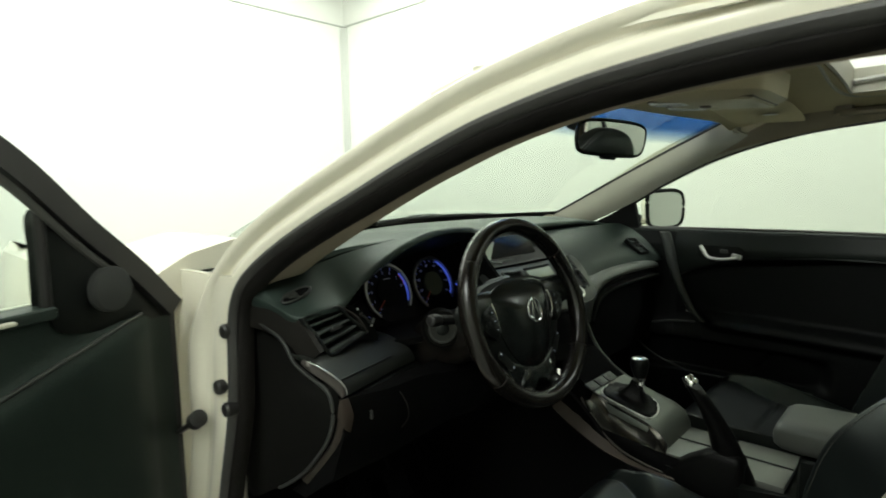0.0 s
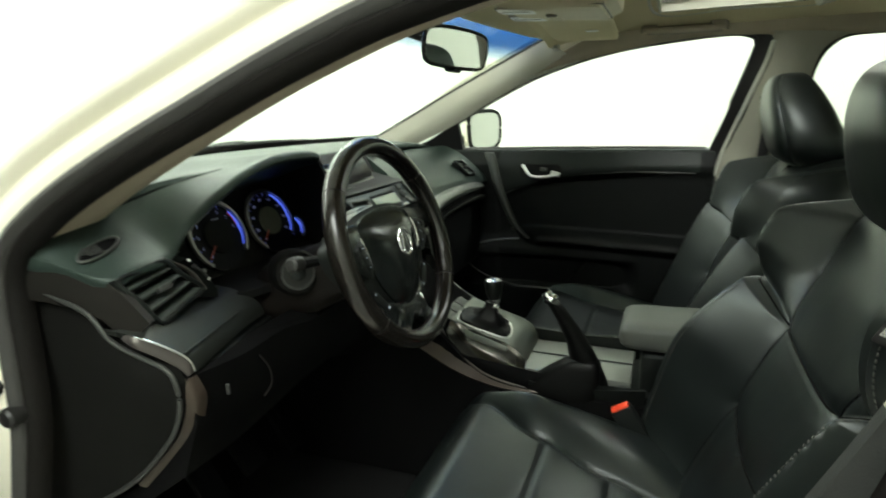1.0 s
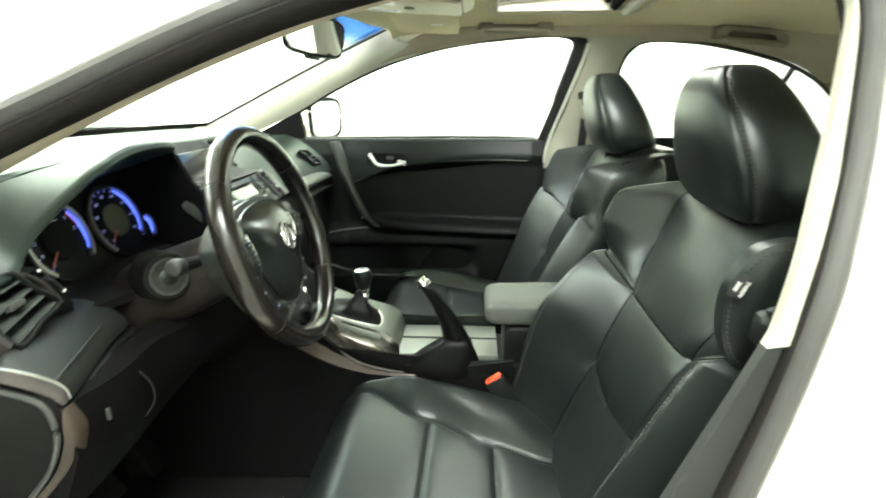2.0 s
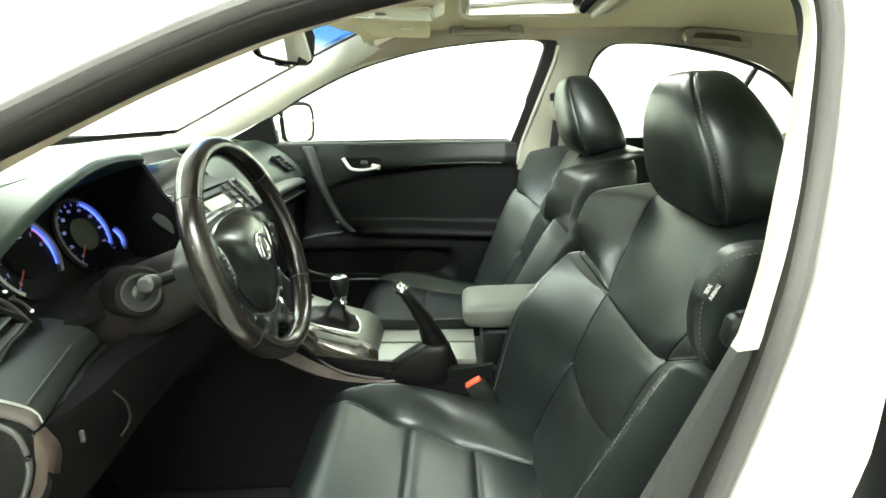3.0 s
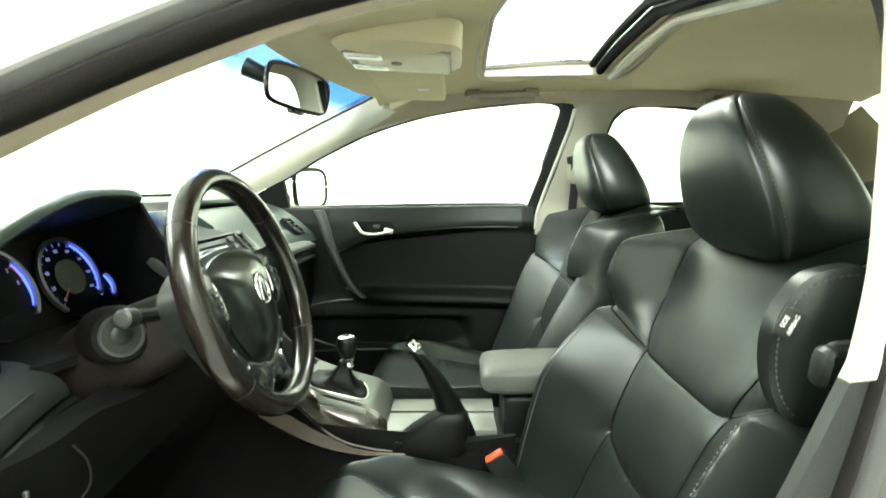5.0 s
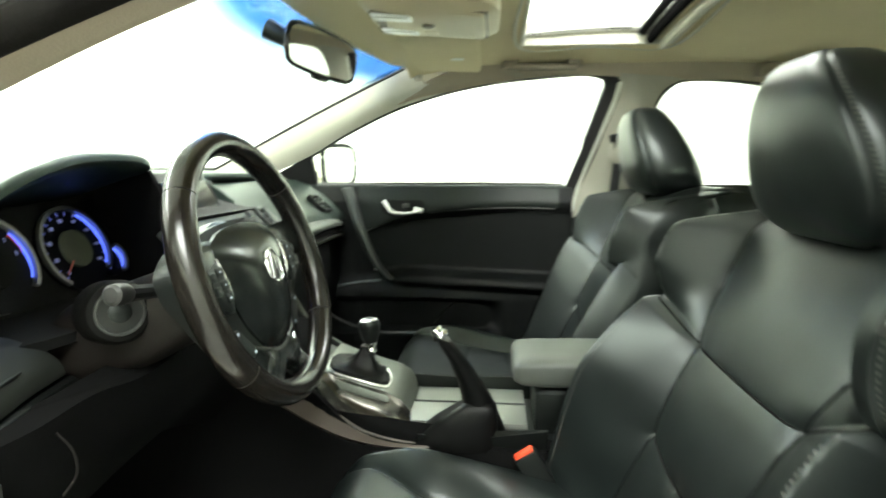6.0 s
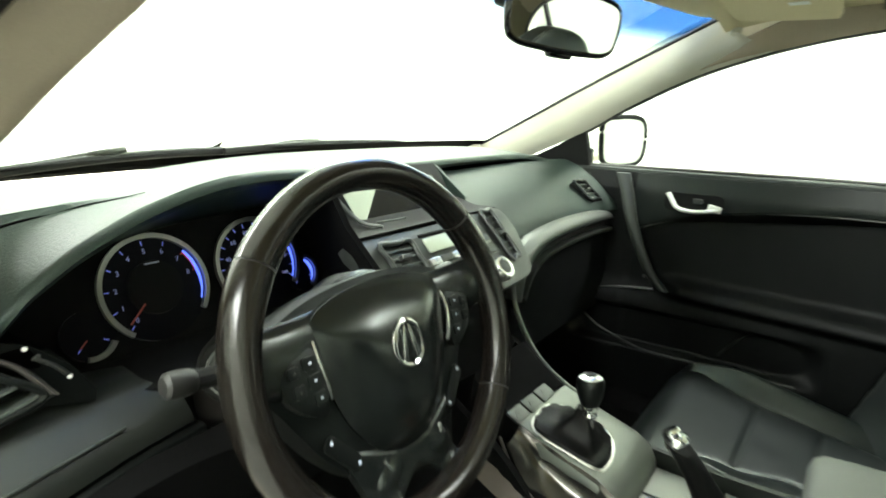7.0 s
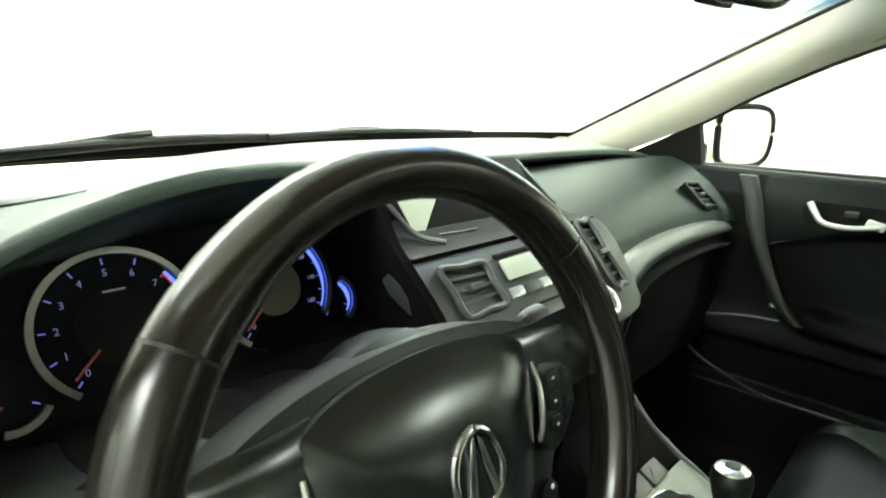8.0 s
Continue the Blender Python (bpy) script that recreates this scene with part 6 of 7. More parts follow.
def back_half(z):
    return ease([(0.38, 0.250), (0.52, 0.264), (0.64, 0.268), (0.72, 0.262), (0.79, 0.247), (0.86, 0.240), (0.89, 0.226), (SEAT_TOP, 0.190)], z)


def seg_dist(u, v, a, b):
    du, dv = b[0] - a[0], b[1] - a[1]
    t = max(0, min(1, ((u - a[0]) * du + (v - a[1]) * dv) / (du * du + dv * dv)))
    return math.hypot(u - a[0] - t * du, v - a[1] - t * dv)


SEAMS = []
for q in (1, -1):
    SEAMS += [((q * 0.232, 0.777), (q * 0.132, 0.724)), ((q * 0.132, 0.724), (q * 0.158, 0.80)), ((q * 0.158, 0.80), (q * 0.172, 0.905)),
              ((q * 0.132, 0.724), (q * 0.120, 0.595)), ((q * 0.120, 0.595), (q * 0.125, 0.42)), ((q * 0.120, 0.597), (0.0, 0.584))]
SEAMS.append(((0.132, 0.724), (-0.132, 0.724)))


def wing_seam(z):
    return ease([(0.70, 0.122), (0.724, 0.132), (0.80, 0.158), (0.905, 0.172), (0.93, 0.172)], z)


def back_front(u, z, outer=0.050):
    """Front face of the backrest; u is positive towards the console, where the shoulder curls further forward."""
    au = abs(u)
    below = 0.724 + (min(au, 0.226) - 0.132) * 0.53 - 0.9 * max(0, au - 0.226) - z
    # thigh-to-rib bolster, up to its stitched crest
    us = ease([(0.40, 0.125), (0.595, 0.120), (0.724, 0.132), (0.80, 0.14)], z)
    crest = 0.226
    side = min(1, max(0, (au - us) / (crest - us)))
    bolster = ease([(0.40, 0.074), (0.50, 0.086), (0.59, 0.106), (0.66, 0.112), (0.72, 0.094), (0.78, 0.066)] if u > 0 and outer < 0.06 else [(0.40, 0.072), (0.50, 0.070), (0.59, 0.066), (0.66, 0.061), (0.72, 0.054), (0.78, 0.047)] if u > 0 else [(0.40, 0.072), (0.50, 0.070), (0.59, 0.066), (0.66, 0.056), (0.72, 0.050), (0.78, 0.047)] if outer < 0.06 else [(0.40, 0.074), (0.50, 0.078), (0.59, 0.084), (0.66, 0.088), (0.72, 0.090), (0.78, 0.090)], z) * side ** 1.1
    # shoulder wing above it
    ws = wing_seam(z)
    wing_crest = 0.212
    wside = min(1, max(0, (au - ws) / (wing_crest - ws)))
    wing = (0.092 if u > 0 else outer) * wside ** (1.15 if u > 0 or outer > 0.06 else 1.5)
    wing *= ease([(0.0, (0.42 if outer < 0.06 else 0.72) if u > 0 else 0.18 if outer < 0.06 else 0.80), (0.03, (0.72 if outer < 0.06 else 0.88) if u > 0 else 0.62 if outer < 0.06 else 0.90), (0.07, 1.0), (0.20, 1.0)], max(0, -below))
    k = min(1, max(0, 0.5 + below / 0.008))
    k = k * k * (3 - 2 * k)
    y = back_y(z) + bolster * k + wing * (1 - k)
    y += 0.008 * math.exp(-((z - 0.655) / 0.060) ** 2) * max(0, 1 - (u / 0.15) ** 2)
    y += 0.012 * math.exp(-((z - 0.82) / 0.075) ** 2) * max(0, 1 - (u / 0.17) ** 2)
    y += 0.0006 * noise.noise(Vector((u * 14, z * 14, 3.0))) + 0.0011 * noise.noise(Vector((u * 5, z * 7, 8.0)))
    # past the crests the face turns round into the side
    hw = back_half(z)
    edge = crest * k + wing_crest * (1 - k)
    edge = min(edge, hw - 0.016)
    y -= ((0.052 if u > 0 else 0.085) * k + 0.062 * (1 - k)) * max(0, (au - edge) / (hw - edge)) ** (1.35 if u > 0 else 1.1)
    mid = min(1, max(0, (0.175 - au) / 0.05))
    y -= ((0.075 if u > 0 else 0.075 if outer < 0.06 else 0.045) - 0.035 * mid) * max(0, (z - 0.872) / (SEAT_TOP - 0.872)) ** 2.4
    for a, b in SEAMS:
        d = seg_dist(u, z, a, b)
        if d < 0.045:
            y -= 0.0016 * math.exp(-(d / 0.0034) ** 2) + 0.0018 * math.exp(-(d / 0.016) ** 2)
    return y


def back_panel(u, z):
    au = abs(u)
    if z > 0.724 + (au - 0.132) * 0.53 and au > wing_seam(z):
        return "shoulder_panel" if u > 0 else "shoulder_panel#b"
    if au > ease([(0.40, 0.125), (0.595, 0.120), (0.724, 0.132), (0.80, 0.14)], z) and z < 0.80:
        return "side_bolster" if u > 0 else "side_bolster#b"
    if z > 0.724:
        return "upper_panel"
    return "lumbar_panel" if z > 0.584 + abs(u) * 0.108 else "lower_panel"


def make_seat(cx, label, q=1):
    """q: +1 where the console lies towards +x of the seat, -1 where it lies the other way."""
    seat = thing("front_seat", label, "car seat", (cx, -0.25, 0.25), group="front seats")
    rows, cols = 190, 170
    outer = 0.050 if q > 0 else 0.105   # how far the shoulder beside the door curls forward
    grid = []
    for j in range(rows + 1):
        z = 0.40 + (SEAT_TOP - 0.40) * j / rows
        hw = back_half(z)
        grid.append([Vector((cx + hw * s, back_front(q * hw * s, z, outer), z)) for s in [2 * i / cols - 1 for i in range(cols + 1)]])
    panels_of(grid, lambda c: back_panel(q * (c.x - cx), c.z), lambda n: LEATHER_IN if n in ("upper_panel", "lumbar_panel", "lower_panel") else LEATHER, seat)
    # shell: from the front edge round the sides and over the top to the back
    shell = []
    for j in range(0, rows + 1, 5):
        z = 0.40 + (SEAT_TOP - 0.40) * j / rows
        hw = back_half(z)
        ya, yc = grid[j][0].y, grid[j][-1].y
        yb = back_y(z) - 0.125 + 0.05 * max(0, (z - 0.80) / 0.12) ** 2
        yb = min(yb, min(ya, yc) - 0.03)
        loop = [(cx - hw, ya, z), (cx - hw * 1.012, ya - 0.012, z), (cx - hw * 1.005, (ya + yb) / 2, z), (cx - hw * 0.96, yb + 0.015, z), (cx - hw * 0.8, yb, z), (cx, yb - 0.006, z),
                (cx + hw * 0.8, yb, z), (cx + hw * 0.96, yb + 0.015, z), (cx + hw * 1.005, (yc + yb) / 2, z), (cx + hw * 1.012, yc - 0.012, z), (cx + hw, yc, z)]
        shell.append(loop)
    part("back_shell", loft(shell, closed=False, caps=False), LEATHER, seat, "black leather side and back", angle=60)
    rear = [Vector(p) for p in shell[-1]]
    crest = []
    for f, h in ((0.0, 0.0), (0.15, 0.005), (0.4, 0.008), (0.7, 0.006), (1.0, 0.0)):
        crest.append([grid[-1][i].lerp(Vector((grid[-1][i].x, rear[5].y + 0.004, SEAT_TOP)), f) + Vector((0, 0, h)) for i in range(0, cols + 1, 5)])
    part("top_roll", sheet(crest, (0, 0, -0.004)), LEATHER, seat, angle=60)
    # dark piping sunk into the seams of the backrest
    for a, b in SEAMS:
        run = [(a[0] + (b[0] - a[0]) * i / 16, a[1] + (b[1] - a[1]) * i / 16) for i in range(17)]
        part("seam", tube([(cx + q * u, back_front(u, z, outer) + 0.0002, z) for u, z in run], 0.0015, 6, n=32), VOID, seat, "dark sewn seam")
    # stitching beside the seams of the outer bolster
    for s in (-1, 1):
        crest = [(0.219, z) for z in (0.757, 0.74, 0.70, 0.66, 0.62, 0.57, 0.52, 0.47)]
        part("stitching", stitches([Vector((cx + q * s * u, back_front(s * u, z, outer) + 0.0008, z)) for u, z in crest]), THREAD, seat, flat=True)
    # cushion

    def SEAMU(u, y):
        # the inner bolster widens towards the back
        if u > 0:
            return curve1([(-0.42, 0.060), (-0.30, 0.085), (-0.19, 0.130), (-0.06, 0.190), (0.0, 0.215)], y)
        return curve1([(-0.42, 0.150), (-0.19, 0.150), (-0.06, 0.190), (0.0, 0.215)], y)

    def cush_z(u, y):
        au, su = abs(u), SEAMU(u, y)
        z = 0.425 + 0.066 * (y + 0.45) / 0.40
        over = max(0, au - su)
        z += 0.040 * (1 - math.exp(-(over / 0.038) ** 1.4)) * (0.55 + 0.45 * min(1, max(0, (y + 0.42) / 0.25))) * (1 - 0.5 * max(0, (y + 0.12) / 0.12))
        z -= 0.055 * max(0, (y + 0.085) / 0.075) ** 2.2
        z -= 0.085 * max(0, (au - 0.205) / 0.035) ** 2.2
        fade = min(1, max(0, (su - au) / 0.022))
        z -= 0.0042 * math.exp(-(abs(au - su) / 0.0045) ** 2) + 0.0015 * math.exp(-(abs(au - su) / 0.014) ** 2)
        for d in (abs(y + 0.20), abs(y + 0.317)):
            z -= fade * (0.0045 * math.exp(-(d / 0.0045) ** 2) + 0.0018 * math.exp(-(d / 0.014) ** 2))
        z += 0.0010 * noise.noise(Vector((u * 13, y * 13, 1.0)))
        return z
    rows, cols = 110, 110
    grid = []
    for j in range(rows + 1):
        y = -0.50 + 0.49 * j / rows
        hw = curve1([(-0.5, 0.235), (-0.2, 0.245), (-0.08, 0.242), (-0.01, 0.215)], y)
        grid.append([Vector((cx + hw * s, y, cush_z(q * hw * s, y))) for s in [2 * i / cols - 1 for i in range(cols + 1)]])
    panels_of(grid, lambda c: ("thigh_bolster" if c.x > cx else "thigh_bolster#b") if abs(c.x - cx) > SEAMU(q * (c.x - cx), c.y) else ("cushion_panel" if c.y > -0.20 else "cushion_panel#b" if c.y > -0.317 else "cushion_panel#c"), lambda n: LEATHER_IN if n == "cushion_panel" else LEATHER, seat)
    skirt = []
    edge = [grid[j][0] for j in range(0, rows + 1, 5)] + grid[-1][2:-2:4] + [grid[j][-1] for j in range(rows, -1, -5)]
    for f, dz in ((1.0, 0.0), (1.012, -0.02), (1.0, -0.06), (0.97, -0.11), (0.94, -0.16)):
        skirt.append([(cx + (p.x - cx) * f, -0.25 + (p.y + 0.25) * f, min(p.z, 0.47) + dz if dz else p.z) for p in edge])
    part("seat_base", loft(skirt, closed=False, caps=False), LEATHER, seat, "black leather seat side", angle=60)
    for x in (-0.19, 0.19):
        part("seat_rail", rbox(0.04, 0.46, 0.05, 0.006, m=pose(cx + x, -0.26, 0.275)), HARD, seat, "black seat rail")
    # headrest on two posts
    hr = thing_part_headrest(cx, seat, 0.016 if q < 0 else 0.0)
    return seat


def stitches(path):
    bm = bmesh.new()
    total = sum((b - a).length for a, b in zip(path, path[1:]))
    n = max(4, int(total / 0.0058))
    pts = spline(path, n * 2)
    for k in range(0, len(pts) - 1, 2):
        a, b = pts[k], pts[k + 1]
        d = (b - a).normalized()
        s = d.cross(Vector((0, 1, 0.3))).normalized() * 0.0008
        up = Vector((0, 0.0012, 0.0003))
        v = [bm.verts.new(p) for p in (a - s, a + s, b + s, b - s, a - s + up, a + s + up, b + s + up, b - s + up)]
        for f in ((4, 5, 6, 7), (0, 1, 5, 4), (1, 2, 6, 5), (2, 3, 7, 6), (3, 0, 4, 7)):
            bm.faces.new([v[i] for i in f])
    return bm


def thing_part_headrest(cx, seat, raised=0.0):
    """A boxy cushion: curved front band, flat tapering sides with a sewn seam at the corner."""
    c = Vector((cx, -0.648, 0.986 + raised))
    nu, nv, high = 144, 64, 0.102

    def sgn(v, p):
        return math.copysign(abs(v) ** p, v)

    def half(z):
        return 0.147 - 0.070 * max(0, (z + high) / (2 * high)) ** 1.5
    rows = []
    for j in range(1, nv):
        th = -math.pi / 2 + math.pi * j / nv
        ring = []
        for i in range(nu):
            ph = 2 * math.pi * i / nu
            z = high * sgn(math.sin(th), 0.82)
            shrink = sgn(math.cos(th), 0.50)
            x = half(z) * sgn(math.cos(th), 0.52) * sgn(math.cos(ph), 0.26)
            y = (0.066 - 0.010 * math.sin(th)) * shrink * sgn(math.sin(ph), 0.78)
            if y < 0:
                y *= 1 - 0.50 * max(0, (z + high) / (2 * high)) ** 1.2   # the back slopes forward to a narrow top
            if y > 0:
                y += 0.012 * shrink * (1 - (x / 0.15) ** 2)
            rim = abs(x) / (half(z) * max(0.05, sgn(math.cos(th), 0.52)))
            g = math.exp(-((rim - 0.905) / 0.020) ** 2) * (1 if y > -0.03 else 0.2)
            r = Vector((x, y, z)) * (1 - 0.022 * g)
            ring.append((c + Vector((r.x, r.y + 0.26 * r.z, r.z)), rim))
        rows.append(ring)
    bms = {"centre": bmesh.new(), "left": bmesh.new(), "right": bmesh.new()}
    vs = {k: {} for k in bms}

    def add(key, ids):
        out = []
        for i, j in ids:
            if (i, j) not in vs[key]:
                vs[key][(i, j)] = bms[key].verts.new(rows[j][i][0])
            out.append(vs[key][(i, j)])
        bms[key].faces.new(out)
    for j in range(len(rows) - 1):
        for i in range(nu):
            k = (i + 1) % nu
            side = rows[j][i][1] + rows[j][k][1] > 2 * 0.905
            add(("right" if rows[j][i][0].x > cx else "left") if side else "centre", [(i, j), (k, j), (k, j + 1), (i, j + 1)])
    for j in (0, len(rows) - 1):
        add("centre", [(i, j) for i in range(nu)])
    for b in bms.values():
        bmesh.ops.recalc_face_normals(b, faces=b.faces)
    hr = part("headrest", bms["centre"], LEATHER_IN, seat, "black leather headrest", angle=180)
    part("headrest_side", bms["left"], LEATHER, hr, "flat side panel", angle=180)
    part("headrest_side", bms["right"], LEATHER, hr, "flat side panel", angle=180)
    for s in (-1, 1):
        # the stitching runs on the side panel, just behind the seam
        i = min(range(nu // 2), key=lambda q: abs(math.copysign(abs(math.cos(2 * math.pi * q / nu)) ** 0.26, math.cos(2 * math.pi * q / nu)) * s - 0.935))
        part("stitching", stitches([rows[j][i][0] + Vector((s * 0.0008, 0.0010, 0)) for j in range(6, nv - 8, 3)]), THREAD, hr, flat=True)
        part("headrest_post", tube([(cx + s * 0.055, -0.690, 0.89), (cx + s * 0.055, -0.684, 0.93)], 0.006, 10, n=4), CHROME, hr, "chrome post")
    return hr


driver = make_seat(-0.37, "black leather driver seat with bolsters and stitched headrest")
passenger = make_seat(0.37, "black leather passenger seat with bolsters and stitched headrest", -1)
SIDE = smooth2([(-0.556, 0.768), (-0.541, 0.80), (-0.540, 0.846), (-0.553, 0.883), (-0.575, 0.905), (-0.612, 0.905), (-0.622, 0.84), (-0.606, 0.785), (-0.583, 0.765)], 50)
MODM = Matrix(((0.30, 0, -1, -0.600 + 0.30 * 0.545), (1, 0, 0, 0), (0, 1, 0, 0), (0, 0, 0, 1)))   # leans outwards towards the rear
part("side_module", dome(SIDE, 0.010, 3.5, 6, base=-0.02, m=MODM), LEATHER, driver, "rounded black leather cover on the seat side")
part("stitching", stitches([MODM @ Vector((-0.582 + (y + 0.582) * 0.9, 0.838 + (z - 0.838) * 0.9, 0.0045)) for y, z in SIDE[:30]]), THREAD, driver, "pale stitching", flat=True)
LABELM = frame_matrix((-0.6095, -0.548, 0.860), (-0.11, -0.39, 0.92), (0.28, 0.92, 0.40))
tag = part("side_label", prism(rounded(0.026, 0.017, 0.002), 0.0015, 0.0004, m=LABELM), RUBBER, driver, "black fabric label with white lettering")
text("SIDE", 0.0056, WHITEPR, tag, LABELM @ pose(0, 0.0036, 0.0018), name="label_lettering")
text("AIRBAG", 0.0054, WHITEPR, tag, LABELM @ pose(0, -0.0036, 0.0018), name="label_lettering")

# ---- seat belts ----
for sx in (-1, 1):
    bk = thing("belt_buckle", "black seat belt buckle with a red release button", "belt buckle", (sx * 0.155, -0.36, 0.42), group="belt buckles")
    mm = frame_matrix((sx * 0.158, -0.338, 0.478), (1, 0, 0), (0, 0.55, 0.83))
    part("housing", rbox(0.020, 0.070, 0.040, 0.006, m=mm), HARD, bk)
    part("release_button", rbox(0.015, 0.012, 0.034, 0.004, m=mm @ pose(0, 0.034, 0)), REDPL, bk, "red release button")
    part("strap", tube([(sx * 0.16, -0.37, 0.44), (sx * 0.165, -0.42, 0.36), (sx * 0.17, -0.44, 0.28)], 0.008, 8, n=8), WEB, bk)
    belt = thing("seat_belt", "black seat belt hanging down the centre pillar", "seat belt", (sx * 0.70, -0.62, 0.4), group="seat belts")
    part("guide", rbox(0.016, 0.036, 0.024, 0.006, m=pose(sx * 0.658, -0.612, 1.050, -10, 0, 0)), HARD, belt, "black belt guide")
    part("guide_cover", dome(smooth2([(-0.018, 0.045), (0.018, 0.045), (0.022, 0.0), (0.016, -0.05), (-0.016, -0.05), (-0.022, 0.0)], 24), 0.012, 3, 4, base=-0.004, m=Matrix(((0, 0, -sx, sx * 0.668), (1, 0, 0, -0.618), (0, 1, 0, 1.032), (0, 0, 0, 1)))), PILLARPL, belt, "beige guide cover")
    a = spline([(sx * 0.648, -0.600, 1.052), (sx * 0.666, -0.604, 0.98), (sx * 0.680, -0.600, 0.90), (sx * 0.700, -0.60, 0.78), (sx * 0.700, -0.575, 0.60), (sx * 0.700, -0.56, 0.42)], 24)
    part("webbing", sheet([[p + Vector((sx * 0.010, -0.032, 0)), p + Vector((0, -0.004, 0))] for p in a], (sx * 0.0016, 0, 0)), WEB, belt, "black belt webbing")
    part("tongue", rbox(0.026, 0.044, 0.034, 0.011, m=pose(sx * 0.664, -0.560, 0.836, 10, 0, 0)), HARD, belt, "black belt tongue")
    part("tongue_loop", tube([(sx * 0.676, -0.590, 0.846), (sx * 0.664, -0.580, 0.852), (sx * 0.655, -0.560, 0.850), (sx * 0.652, -0.548, 0.838)], 0.007, 8, n=16), HARD, belt, "black loop of the belt tongue")

# ---- passenger door ----
pdoor = thing("door_2", "closed passenger door with black panel and bright handle", "car door", (0.72, -0.1, 0.3))


def door_seam(y):
    """Height of the line that parts the soft upper door panel from the lower one."""
    return ease([(-0.52, 0.832), (-0.45, 0.838), (-0.30, 0.840), (-0.20, 0.836), (-0.10, 0.826), (0.0, 0.808), (0.09, 0.781), (0.16, 0.752)], y)


def door_x(y, z):
    x = 0.706 + 0.018 * max(0, (z - 0.86) / 0.05)
    seam = door_seam(y)
    x += 0.010 / (1 + math.exp((z - seam) / 0.006)) * (1 if -0.50 < y < 0.16 else 0.3)
    x -= 0.042 * math.exp(-abs((z - 0.622 - 0.03 * y) / 0.022) ** 3) * max(0, min(1, (0.11 - y) / 0.09)) ** 2
    x -= 0.030 / (1 + math.exp((z - 0.600) / 0.010)) * (1 - 0.3 * max(0, (0.46 - z) / 0.2))
    pocket = max(0, 1 - ((z - 0.50) / 0.055) ** 2) * max(0, min(1, (0.30 - y) / 0.05)) * max(0, min(1, (y + 0.30) / 0.1))
    x += 0.030 * min(1, pocket * 3)
    return x


ys = [0.36 - 0.86 * k / 90 for k in range(91)]
zs = [0.32 + 0.583 * k / 110 for k in range(111)]
grid = [[(door_x(y, z), y, z) for y in ys] for z in zs]
part("panel", sheet(grid, (0.02, 0, 0)), DOORPL, pdoor, "black moulded door panel", angle=60)
part("upper_panel", sheet([[(door_x(y, door_seam(y) + 0.006 + (0.901 - door_seam(y) - 0.006) * f) - 0.0025, y, door_seam(y) + 0.006 + (0.901 - door_seam(y) - 0.006) * f) for y in ys if -0.47 < y < 0.16] for f in (0, 0.1, 0.25, 0.4, 0.55, 0.7, 0.8, 0.9, 1.0)], (0.004, 0, 0)), DOORTOP, pdoor, "dark grey soft upper door panel", angle=60)
part("sill_cap", sheet([[(0.722, y, 0.902) for y in ys[::6]], [(0.727, y, 0.909) for y in ys[::6]], [(0.738, y, 0.912) for y in ys[::6]], [(0.748, y, 0.905) for y in ys[::6]]], (0.0, 0, -0.012)), DOORTOP, pdoor, "dark soft window ledge")
part("window_wiper_seal", tube([(0.742, 0.36, 0.912), (0.742, 0.0, 0.915), (0.742, -0.30, 0.916), (0.742, -0.475, 0.913)], 0.004, 8, n=20), SEALGREY, pdoor, "grey window wiper seal")
part("seam_line", tube([(door_x(y, door_seam(y) + 0.004) - 0.001, y, door_seam(y) + 0.002) for y in [0.15 - 0.05 * k for k in range(13)]], 0.0022, 6, n=40), GREYPL, pdoor, "thin dark metal line")
part("outer_skin", sheet([[(0.80 + 0.03 * math.sin(math.pi * (z - 0.3) / 0.62) - 0.02 * (z > 0.85), y, z) for y in (0.44, 0.2, -0.1, -0.4, -0.5)] for z in (0.30, 0.45, 0.6, 0.75, 0.85, 0.905)], (-0.012, 0, 0)), PAINT, pdoor, "white outer door skin")
# pull bar that sweeps down from the ledge to the armrest
pull = spline([(0.690, 0.188, 0.902), (0.678, 0.172, 0.868), (0.664, 0.150, 0.800), (0.655, 0.120, 0.730), (0.652, 0.085, 0.665), (0.655, 0.050, 0.625)], 30)
rows = []
for k, p in enumerate(pull):
    w = 0.018 - 0.006 * k / 29
    rows.append([p + Vector((0.010 * math.cos(q), w * math.sin(q), 0)) for q in [2 * math.pi * j / 14 for j in range(14)]])
part("pull_bar", loft(rows), PULLPL, pdoor, "dark grey pull bar")
hd = part("handle_bowl", dome(rounded(0.135, 0.045, 0.016), -0.008, 2, 5, base=0.002, m=Matrix(((0, 0, -1, 0.700), (1, 0, 0, 0.015), (0, 1, 0, 0.842), (0, 0, 0, 1)))), MATT, pdoor, "dark handle bowl")
part("door_handle", tube([(0.694, 0.074, 0.862), (0.690, 0.062, 0.845), (0.686, 0.048, 0.829), (0.684, 0.020, 0.824), (0.684, -0.010, 0.826), (0.686, -0.040, 0.832)], lambda t: 0.0075 - 0.001 * t, 10, n=24, squash=0.7), BRIGHT, pdoor, "bright silver door handle")
part("door_handle_end", rbox(0.012, 0.030, 0.016, 0.004, m=pose(0.690, -0.034, 0.834, 12, 0, 0)), BRIGHT, pdoor)
part("lock_switch", rbox(0.008, 0.022, 0.012, 0.003, m=pose(0.694, 0.005, 0.848)), GREYPL, pdoor)
